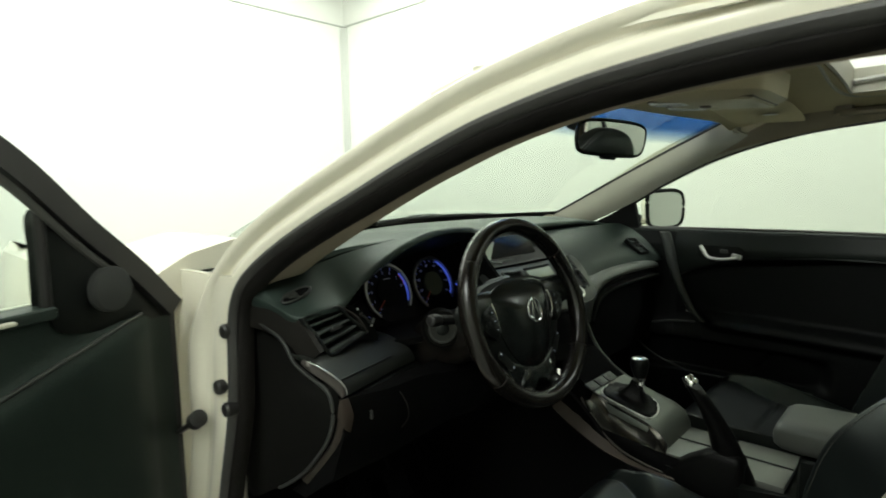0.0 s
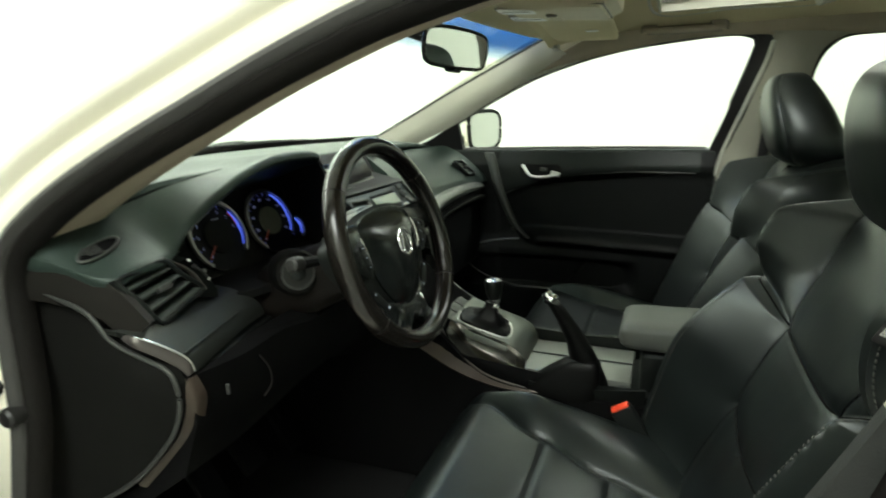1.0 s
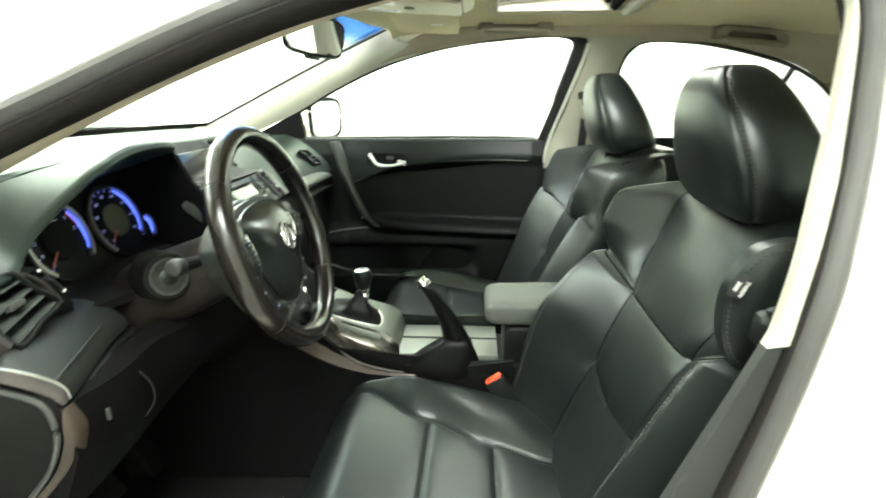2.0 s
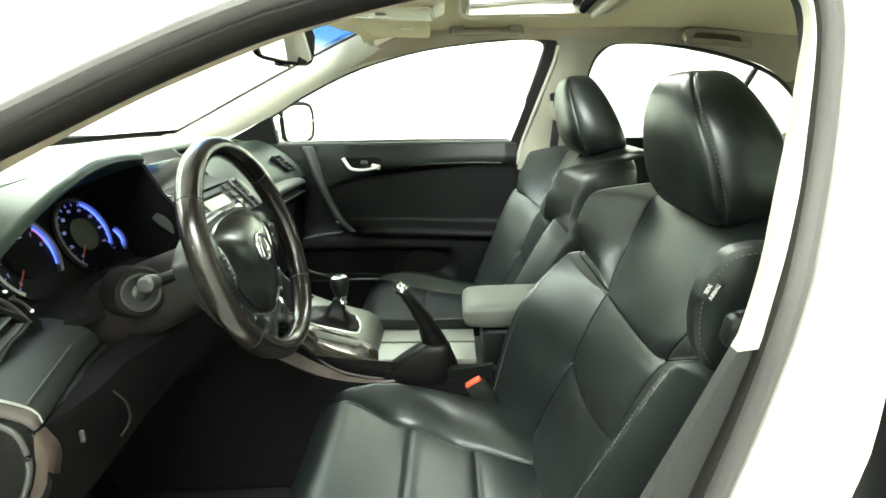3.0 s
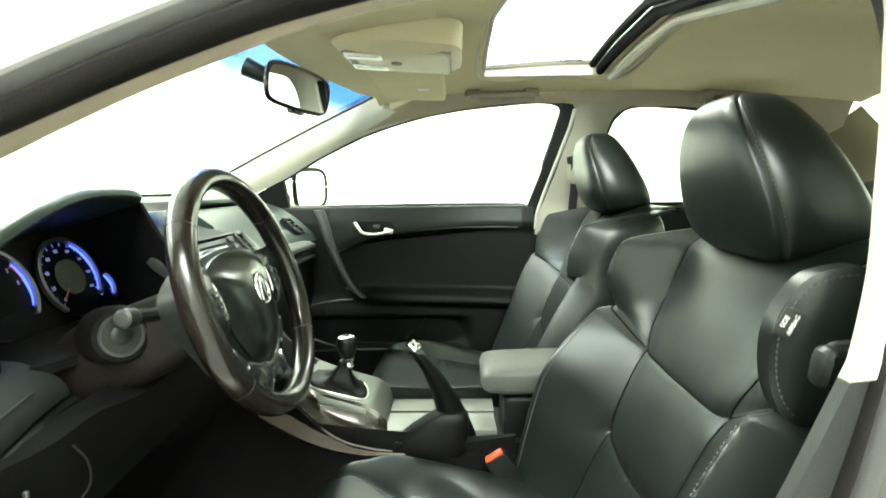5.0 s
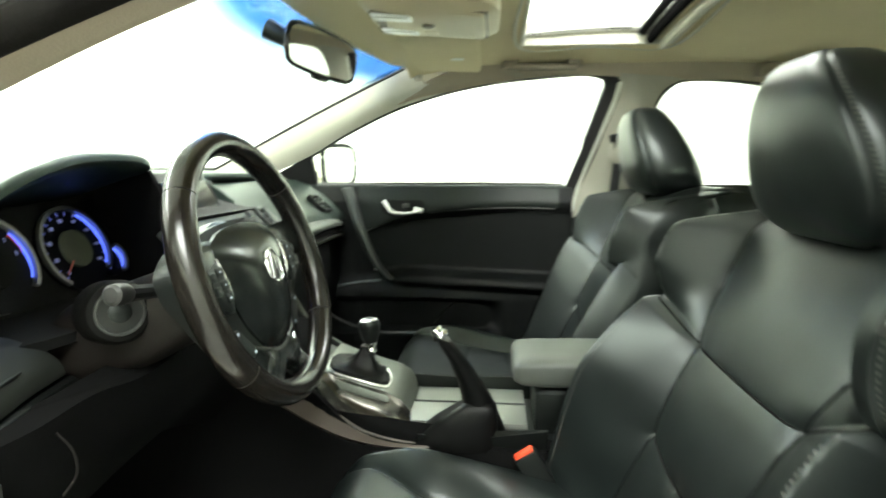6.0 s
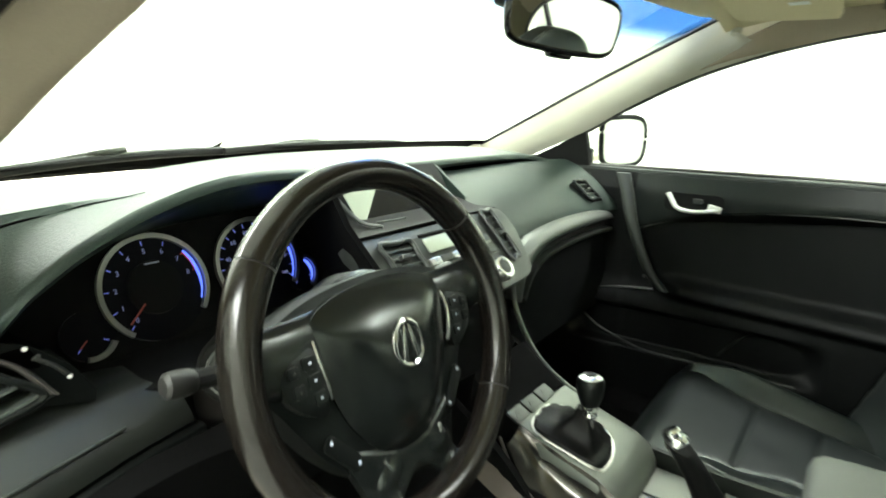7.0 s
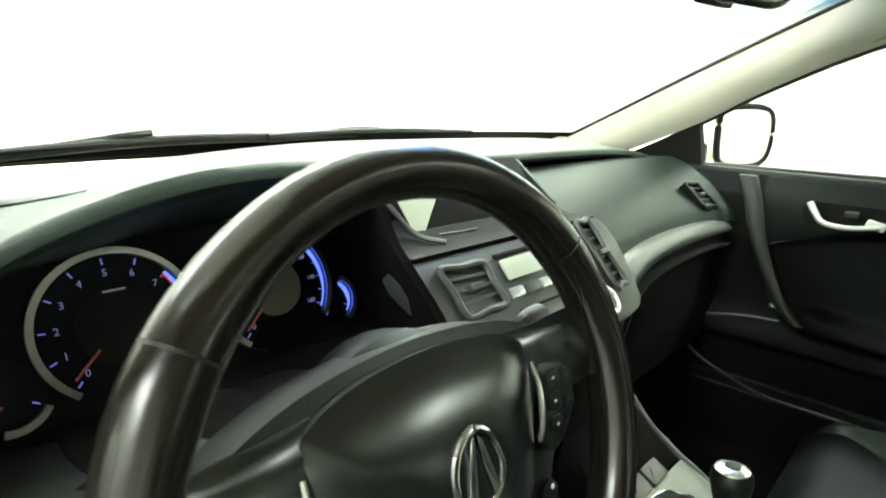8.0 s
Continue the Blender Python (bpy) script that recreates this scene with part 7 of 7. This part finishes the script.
part("pocket_edge", tube([Vector((door_x(y, z) - 0.002, y, z)) for y, z in ((0.09, 0.610), (0.164, 0.604), (0.25, 0.586), (0.296, 0.568), (0.284, 0.533), (0.258, 0.497), (0.22, 0.474), (0.17, 0.456), (0.09, 0.446), (0.0, 0.446), (-0.12, 0.446), (-0.25, 0.448))], 0.0035, 8, n=70), GREYPL, pdoor, "thin grey edge of the door pocket")
part("pocket_end", tube([Vector((door_x(y, z) - 0.002, y, z)) for y, z in ((-0.080, 0.470), (-0.100, 0.498), (-0.125, 0.525), (-0.150, 0.548))], 0.0026, 8, n=16), HARD, pdoor, "rear edge of the door pocket")
part("window_switch", prism(rounded(0.030, 0.018, 0.004), 0.010, 0.003, m=pose(0.664, 0.094, 0.650)), SILVER, pdoor, "small silver window switch")
part("sail_panel", sheet([on_side([(0.50, 0.906), (0.40, 0.953), (0.30, 1.002)], 1, 0.012), on_side([(0.44, 0.905), (0.37, 0.935), (0.298, 0.965)], 1, 0.012), on_side([(0.302, 0.904), (0.300, 0.906), (0.296, 0.908)], 1, 0.012)], (0.02, 0, 0)), MATT, pdoor, "matt black mirror sail panel")
mi = thing("door_mirror", "white door mirror with a black-rimmed glass", "door mirror", (0.92, 0.27, 0.93))
MM = frame_matrix((0.872, 0.262, 0.970), (0.917, -0.40, 0), (0, 0, 1))
out = smooth2([(-0.076, 0.054), (-0.03, 0.063), (0.045, 0.063), (0.078, 0.046), (0.084, 0.0), (0.076, -0.046), (0.04, -0.064), (-0.03, -0.064), (-0.070, -0.052), (-0.080, 0.0)], 48)
part("housing", dome([(x * 1.10, y * 1.10) for x, y in out], -0.085, 2.6, 8, base=0.0, m=MM), PAINT, mi, "white mirror housing")
part("rim", tube([MM @ Vector((x * 1.04, y * 1.04, 0.001)) for x, y in out[::2]], 0.0075, 8, closed=True, n=60), MATT, mi, "black rim")
part("mirror_glass", prism(out, 0.002, 0, m=MM @ pose(0, 0, 0.002)), MIRROR, mi, "mirror glass", flat=True)
part("arm", tube([(0.755, 0.33, 0.925), (0.80, 0.32, 0.925), (0.86, 0.305, 0.935)], 0.022, 10, n=10, squash=0.6), PAINT, mi, "white mirror arm")
part("arm_base", rbox(0.02, 0.10, 0.05, 0.008, m=pose(0.758, 0.35, 0.93)), GLOSS, mi)

rdoor = thing("rear_door_panel", "black rear door panel below the side window", "car door", (0.72, -0.9, 0.3))
for sx in (-1, 1):
    part("panel", sheet([[(sx * (0.712 + 0.018 * max(0, (z - 0.86) / 0.05) - 0.03 * math.exp(-((z - 0.62) / 0.03) ** 4)), y, z) for y in (-0.70, -0.8, -0.9, -1.0, -1.15, -1.3, -1.42)] for z in [0.32 + 0.595 * k / 30 for k in range(31)]], (sx * 0.02, 0, 0)), HARD, rdoor, angle=60)
    part("outer_skin", sheet([[(sx * (0.80 + 0.03 * math.sin(math.pi * (z - 0.3) / 0.62) - 0.02 * (z > 0.85)), y, z) for y in (-0.62, -0.9, -1.3, -1.9)] for z in (0.30, 0.45, 0.6, 0.75, 0.85, 0.905)], (sx * -0.012, 0, 0)), PAINT, rdoor, "white outer skin")

# ---- rear bench ----
bench = thing("rear_bench", "dark leather rear bench seat", "rear seat", (0, -1.15, 0.3))
for cx in (-0.44, 0.0, 0.44):
    w = 0.22 if cx else 0.20
    part("backrest", sheet([[(cx + w * s, -1.22 - 0.28 * (z - 0.45) + 0.02 * (1 - s ** 4) - 0.05 * max(0, (z - 0.80) / 0.08) ** 2, z) for s in [q / 8 for q in range(-8, 9)]] for z in [0.42 + 0.46 * k / 16 for k in range(17)]], (0, -0.05, 0)), LEATHER, bench)
    part("cushion", sheet([[(cx + w * s, y, 0.46 + 0.02 * (1 - s ** 4) - 0.05 * max(0, (y + 0.82) / 0.06) ** 2) for s in [q / 8 for q in range(-8, 9)]] for y in [-1.26 + 0.5 * k / 12 for k in range(13)]], (0, 0, -0.12)), LEATHER, bench)
    part("headrest", dome(rounded(0.23, 0.11, 0.045), 0.045, 3, 6, base=-0.05, m=frame_matrix((cx, -1.40, 0.925), (-1, 0, 0), (0, -0.25, 0.97))), CLOTH, bench)
solid("parcel_shelf", rbox(1.30, 0.36, 0.02, 0.006, m=pose(0, -1.58, 0.865)), CLOTH, "dark cloth parcel shelf below the rear window", "parcel shelf")

# ---- interior mirror ----
rv = thing("rear_view_mirror", "black-framed rear-view mirror on the windscreen", "rear-view mirror", (0.0, 0.10, 1.2))
RM = frame_matrix((-0.008, 0.042, 1.165), (0.96, -0.275, -0.042), (0.0, -0.15, 0.985))
shape = smooth2([(-0.096, 0.024), (-0.05, 0.033), (0.05, 0.034), (0.096, 0.026), (0.102, 0.0), (0.092, -0.028), (0.04, -0.034), (-0.04, -0.034), (-0.092, -0.028), (-0.102, 0.0)], 56)
part("housing", dome([(x * 1.05, y * 1.12) for x, y in shape], -0.032, 3, 6, base=0.002, m=RM), GLOSS, rv, "black mirror housing")
part("frame", tube([RM @ Vector((x * 1.03, y * 1.07, 0.002)) for x, y in shape[::2]], 0.0045, 8, closed=True, n=64), GLOSS, rv, "black frame")
part("mirror_glass", prism(shape, 0.0015, 0, m=RM @ pose(0, 0, 0.0035)), MIRROR, rv, "mirror glass", flat=True)
part("dimmer_tab", prism(rounded(0.044, 0.014, 0.005), 0.012, 0.003, m=RM @ pose(0.0, -0.040, -0.008)), GLOSS, rv, "black button bar below the glass")
part("mount", tube([(0.006, 0.072, 1.175), (0.004, 0.10, 1.19), (0.002, 0.125, 1.202), (0.0, 0.145, 1.212)], lambda t: 0.011 + 0.008 * t, 12, n=12), HARD, rv, "black mirror mount")

# ---- overhead console and visors ----
ohc = thing("overhead_console", "beige overhead console with map lamps and switches", "overhead console", (0.0, -0.13, 1.25))
part("body", dome(smooth2([(-0.095, -0.035), (0.0, -0.030), (0.095, -0.035), (0.115, -0.10), (0.12, -0.20), (0.10, -0.262), (0.0, -0.268), (-0.10, -0.262), (-0.12, -0.20), (-0.115, -0.10)], 44), -0.018, 5, 6, base=0.045, m=pose(0, 0, 1.268, 4, 0, 0)), CONSOLEPL, ohc, "beige moulded console")
for x in (-0.051, 0.051):
    lens = part("map_lamp", prism(rounded(0.044, 0.072, 0.010), -0.006, 0.002, m=pose(x, -0.083, 1.250, 4, 0, 0)), BRIGHT, ohc, "clear map lamp lens")
    part("lens_line", rbox(0.0022, 0.056, 0.001, 0, m=pose(x - 0.010, -0.083, 1.2436, 4, 0, 0)), HANDLEPL, lens, flat=True)
    part("lamp_rim", tube([(x + px, -0.083 + py, 1.249 + 0.07 * py) for px, py in rounded(0.049, 0.077, 0.012)], 0.0022, 6, closed=True, n=44), HANDLEPL, ohc, "brown lamp rim")
part("lamp_divider", prism(rounded(0.042, 0.070, 0.006), -0.003, 0.001, m=pose(0, -0.083, 1.2505, 4, 0, 0)), HANDLEPL, ohc, "brown panel between the lamps")
plate = part("switch_plate", prism(rounded(0.165, 0.036, 0.005), -0.005, 0.002, m=pose(0.0, -0.143, 1.2475, 4, 0, 0)), CONSOLEPL, ohc, "pale switch plate")
for i in range(3):
    for j in range(4):
        part("grille_hole", rbox(0.0062, 0.0048, 0.001, 0, m=pose(-0.066 + 0.0085 * i, -0.153 + 0.0068 * j, 1.2420 + 0.07 * (0.0068 * j - 0.010), 4, 0, 0)), HARD, plate, flat=True)
part("rotary_knob", lathe([(0.011, 0.0), (0.011, 0.005), (0.009, 0.007), (0.001, 0.0075)], 20, m=pose(-0.018, -0.143, 1.2430, 180, 0, 0)), HANDLEPL, plate, "brown round knob")
part("roof_switch", prism(rounded(0.036, 0.024, 0.004), -0.004, 0.0012, m=pose(0.045, -0.143, 1.2430, 4, 0, 0)), CONSOLEPL, plate, "sunroof switch")
part("lid", prism(rounded(0.180, 0.072, 0.010), -0.007, 0.002, m=pose(0.0, -0.208, 1.2455, 5, 0, 0)), CONSOLEPL, ohc, "beige storage lid")
part("lid_gap", tube([(px, -0.208 + py, 1.2445 + 0.087 * py) for px, py in rounded(0.186, 0.078, 0.012)], 0.0022, 6, closed=True, n=60), HANDLEPL, ohc, "shadow gap round the lid")
ohc.location += Vector((0.045, 0, -0.022))
for sx in (-1, 1):
    vs = thing("sun_visor", "beige padded sun visor folded up against the headliner", "sun visor", (sx * 0.36, -0.12, 1.24), group="sun visors")
    rows = []
    for k in range(15):
        x = 0.160 + 0.385 * k / 14
        yf, yr = -0.040 - 0.01 * ((x - 0.37) / 0.2) ** 2, -0.228 + 0.02 * max(0, (x - 0.50) / 0.08) ** 2 + 0.03 * max(0, (0.19 - x) / 0.03) ** 2
        zc = ceiling_z(x, -0.13)
        t = 0.009 * (1 - abs(2 * k / 14 - 1) ** 6) + 0.002
        rows.append([(sx * x, yf + (yr - yf) * (0.5 - 0.5 * math.cos(q)), min(zc, 1.272) - 0.024 + 0.004 * math.cos(q) + t * math.sin(q)) for q in [2 * math.pi * j / 24 for j in range(24)]])
    part("pad", loft(rows), HEADLINE, vs, "beige padded visor", angle=60)
    part("pivot", tube([(sx * 0.575, -0.050, 1.205), (sx * 0.582, -0.052, 1.225)], 0.010, 8, n=4), TRIM, vs)
    part("label", rbox(0.05, 0.03, 0.001, 0, m=pose(sx * 0.43, -0.17, min(ceiling_z(0.43, -0.13), 1.272) - 0.0355, 0, 0, 0)), WHITEPR, vs, "pale visor label", flat=True)
for sx in (-1, 1):
    for y0, y1, z0, z1 in ((-0.285, -0.490, 1.246, 1.242), (-0.945, -1.150, 1.217, 1.196)):
        if sx < 0 and y0 > -0.5:
            continue
        gh = thing("grab_handle", "beige fold-up grab handle on the roof rail", "grab handle", (sx * 0.59, (y0 + y1) / 2, z0), group="grab handles")
        X = sx * 0.552
        f = lambda t: (y0 + (y1 - y0) * t, z0 + (z1 - z0) * t)
        # an arched plate with a slot to reach into
        def arch(q, u, v, dx):
            a = radians(180 * q)
            w = math.copysign(abs(math.cos(a)) ** 0.45, math.cos(a))
            y, z = f(0.5 - 0.5 * w * u)
            return Vector((X + dx, y, z - 0.016 + v * abs(math.sin(a)) ** 0.45))
        N = 24
        rim_out, rim_in = [arch(k / N, 1.05, 0.044, sx * 0.010) for k in range(N + 1)], [arch(k / N, 0.98, 0.038, -sx * 0.006) for k in range(N + 1)]
        slot = [arch(k / N, 0.66, 0.022, -sx * 0.006) + Vector((0, 0, 0.006)) for k in range(N + 1)]
        deep = [arch(k / N, 0.64, 0.020, sx * 0.008) + Vector((0, 0, 0.006)) for k in range(N + 1)]
        part("bar", sheet([rim_out, rim_in, slot, deep], (sx * 0.002, 0, 0)), HANDLEPL, gh, "arched handle plate", angle=50)
        part("bar_foot", tube([rim_in[0].lerp(slot[0], 0.3), (rim_in[0] + rim_in[-1]) / 2 + Vector((-sx * 0.004, 0, 0.002)), rim_in[-1].lerp(slot[-1], 0.3)], 0.0075, 10, n=20, squash=1.2), HANDLEPL, gh)
        # the slot's shadow is put in as a plate of darker olive cloth colour
        part("recess", sheet([[p + Vector((sx * 0.004, 0, 0)) for p in deep], [Vector((p.x + sx * 0.004, p.y, deep[0].z - 0.012)) for p in deep]], (sx * 0.003, 0, 0)), REARCLOTH, gh, "slot behind the handle with its shadow painted darker")

# ---- wipers ----
for x0, x1, y0, y1 in ((-0.47, 0.02, 0.785, 0.835), (-0.02, 0.52, 0.825, 0.790)):
    w = thing("windscreen_wiper", "black windscreen wiper parked at the foot of the glass", "wiper", (x0, y0, 0.93), group="windscreen wipers")
    pts = [(x0 + (x1 - x0) * t, y0 + (y1 - y0) * t + 0.02 * math.sin(math.pi * t), 0.953 - (0.013 * (1 - t) if x0 < -0.3 else 0) + 0.006 * math.sin(math.pi * t)) for t in (0, 0.2, 0.4, 0.6, 0.8, 1)]
    part("blade", tube(pts, 0.006, 8, n=30, squash=1.5), RUBBER, w)
    part("arm", tube([(x0 + 0.1, y0 + 0.06, 0.945), (x0 + 0.2, y0 + 0.04, 0.962), (x0 + (x1 - x0) * 0.5, (y0 + y1) / 2 + 0.02, 0.966)], 0.006, 8, n=14), HARD, w)

# ---- driver's door, standing open ----
HINGE = Vector((-0.797, 0.452, 0.0))
DD, DN = Vector((-0.906, -0.42, 0)), Vector((0.42, -0.906, 0))
DM = Matrix(((DD.x, 0, DN.x, HINGE.x), (DD.y, 0, DN.y, HINGE.y), (0, 1, 0, 0), (0, 0, 0, 1)))   # X along the door, Y up, Z towards the seat
door = thing("door_1", "open driver door with black inner panel and tweeter", "car door", (-0.80, 0.45, 0.3))
panel_rows = []
for k in range(45):
    z = 0.30 + (0.905 - 0.30) * k / 44
    row = []
    for j in range(50):
        s = 0.012 + 1.0 * j / 49
        crease = 0.878 - 0.28 * max(0, s - 0.07)
        d = 0.0 + 0.020 / (1 + math.exp((z - crease) / 0.006)) * min(1, max(0, (s - 0.05) / 0.05)) + 0.03 * math.exp(-((z - 0.63) / 0.03) ** 4) * (s > 0.25)
        row.append(DM @ Vector((s, z, d)))
    panel_rows.append(row)
part("panel", sheet(panel_rows, DN * -0.03), DASH, door, "black moulded inner panel", angle=60)
part("panel_line", tube([DM @ Vector((s, 0.880 - 0.28 * max(0, s - 0.07), 0.012)) for s in (0.085, 0.12, 0.18, 0.26, 0.34)], 0.003, 6, n=20), GREYPL, door, "dark grey crease line")
part("outer_skin", sheet([[DM @ Vector((s, z, -0.10 - 0.03 * math.sin(math.pi * (z - 0.3) / 0.62))) for s in (0.0, 0.25, 0.5, 0.75, 1.02)] for z in (0.30, 0.45, 0.6, 0.75, 0.85, 0.905)], DN * 0.012), PAINT, door, "white outer door skin")
part("door_edge", sheet([[DM @ Vector((0.006, z, d)) for d in (-0.12, -0.06, -0.03)] for z in (0.30, 0.5, 0.7, 0.86)], DD * 0.006), PAINT, door, "white door edge")
part("edge_seal", tube([DM @ Vector((0.012, z, -0.006)) for z in (0.30, 0.45, 0.6, 0.75, 0.86)], 0.009, 8, n=24), RUBBER, door, "black edge seal")
frame_in = [(0.020, 0.872), (0.090, 0.945), (0.170, 1.016), (0.275, 1.116), (0.40, 1.19), (0.55, 1.235), (0.75, 1.245), (0.93, 1.235), (0.99, 1.19), (0.985, 1.05), (0.96, 0.905)]
part("window_frame", sweep([DM @ Vector((s, z, 0.0)) for s, z in frame_in], [(-0.016, -0.02), (-0.016, 0.012), (-0.008, 0.016), (0.016, 0.012), (0.018, 0.0), (0.016, -0.02)], lambda p, d: DN.cross(d), 80), RUBBER, door, "black window frame")
part("frame_inner_seal", tube([DM @ Vector((s + 0.012, z - 0.022, 0.010)) for s, z in frame_in[1:]], 0.006, 8, n=70), SEALGREY, door, "grey inner window seal")
sail = smooth2([(0.03, 0.868), (0.09, 0.935), (0.17, 1.005), (0.222, 1.045), (0.226, 0.985), (0.226, 0.90), (0.20, 0.872), (0.10, 0.862)], 50)
part("sail_panel", dome(sail, 0.006, 5, 5, base=-0.03, m=DM @ pose(0, 0, 0.004)), HARD, door, "black mirror sail panel")
part("tweeter", lathe([(0.034, -0.004), (0.034, 0.010), (0.031, 0.014), (0.020, 0.017), (0.001, 0.018)], 32, m=DM @ pose(0.140, 0.925, 0.010)), CLOTH, door, "round black tweeter grille")
gl = spline([DM @ Vector((s, z, -0.012)) for s, z in ((0.226, 0.905), (0.226, 1.05), (0.30, 1.115), (0.42, 1.18), (0.56, 1.22), (0.75, 1.23), (0.92, 1.22), (0.965, 1.17), (0.96, 1.05), (0.945, 0.905))], 50, closed=True)
g = part("window_glass", loft([gl, [p - DN * 0.004 for p in gl]]), GLASS, door, "green-tinted door glass")
g.visible_shadow = False
part("glass_channel", tube([DM @ Vector((0.228, z, 0.002)) for z in (0.90, 0.97, 1.05)], 0.008, 8, n=10), RUBBER, door, "black glass channel")
part("sill_cap", rbox(0.80, 0.018, 0.05, 0.006, m=DM @ pose(0.62, 0.907, -0.01)), DASH, door, "dark window ledge")
part("lock_pin", rbox(0.02, 0.006, 0.010, 0.003, m=DM @ pose(0.292, 0.907, 0.02)), TRIM, door)
part("check_strap", tube([(-0.800, 0.388, 0.683), (-0.806, 0.435, 0.655), (-0.815, 0.475, 0.632)], 0.010, 8, n=10, squash=0.5), RUBBER, door, "black door check strap")
part("check_roller", lathe([(0.013, -0.012), (0.015, -0.006), (0.013, 0.006), (0.015, 0.012), (0.010, 0.014)], 16, m=frame_matrix((-0.800, 0.395, 0.680), (1, 0, 0), (0.02, 0.52, 0.85))), RUBBER, door)
M2 = DM @ pose(0.24, 0.955, -0.11, 0, -40, 0)
o2 = smooth2([(-0.03, 0.055), (0.08, 0.060), (0.155, 0.045), (0.165, 0.0), (0.15, -0.045), (0.06, -0.058), (-0.03, -0.05), (-0.04, 0.0)], 44)
dm2 = thing("door_mirror", "white driver door mirror with a black-rimmed glass", "door mirror", tuple(M2.translation))
part("housing", dome(o2, -0.08, 2.6, 8, base=0.0, m=M2), PAINT, dm2, "white mirror housing")
part("rim", tube([M2 @ Vector((x, y, 0.001)) for x, y in o2[::2]], 0.007, 8, closed=True, n=56), GLOSS, dm2, "black rim")
part("mirror_glass", prism([(0.06 + (x - 0.06) * 0.94, y * 0.92) for x, y in o2], 0.002, 0, m=M2 @ pose(0, 0, 0.002)), MIRROR, dm2, "mirror glass", flat=True)

# ---- pedals and mat ----
for x, w, h in ((-0.50, 0.05, 0.075), (-0.40, 0.055, 0.07), (-0.29, 0.045, 0.12)):
    pe = thing("pedal", "black rubber-covered foot pedal", "pedal", (x, 0.36, 0.35), group="pedals")
    # pedals coloured near-black to sink into the footwell's shade
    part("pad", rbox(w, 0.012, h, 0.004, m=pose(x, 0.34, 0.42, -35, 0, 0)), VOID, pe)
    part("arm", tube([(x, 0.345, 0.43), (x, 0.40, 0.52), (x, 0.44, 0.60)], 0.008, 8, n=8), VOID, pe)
solid("floor_mat", rbox(0.46, 0.50, 0.012, 0.005, m=pose(-0.40, 0.20, 0.257)), CARPET, "black carpet mat in the driver footwell", "floor mat")
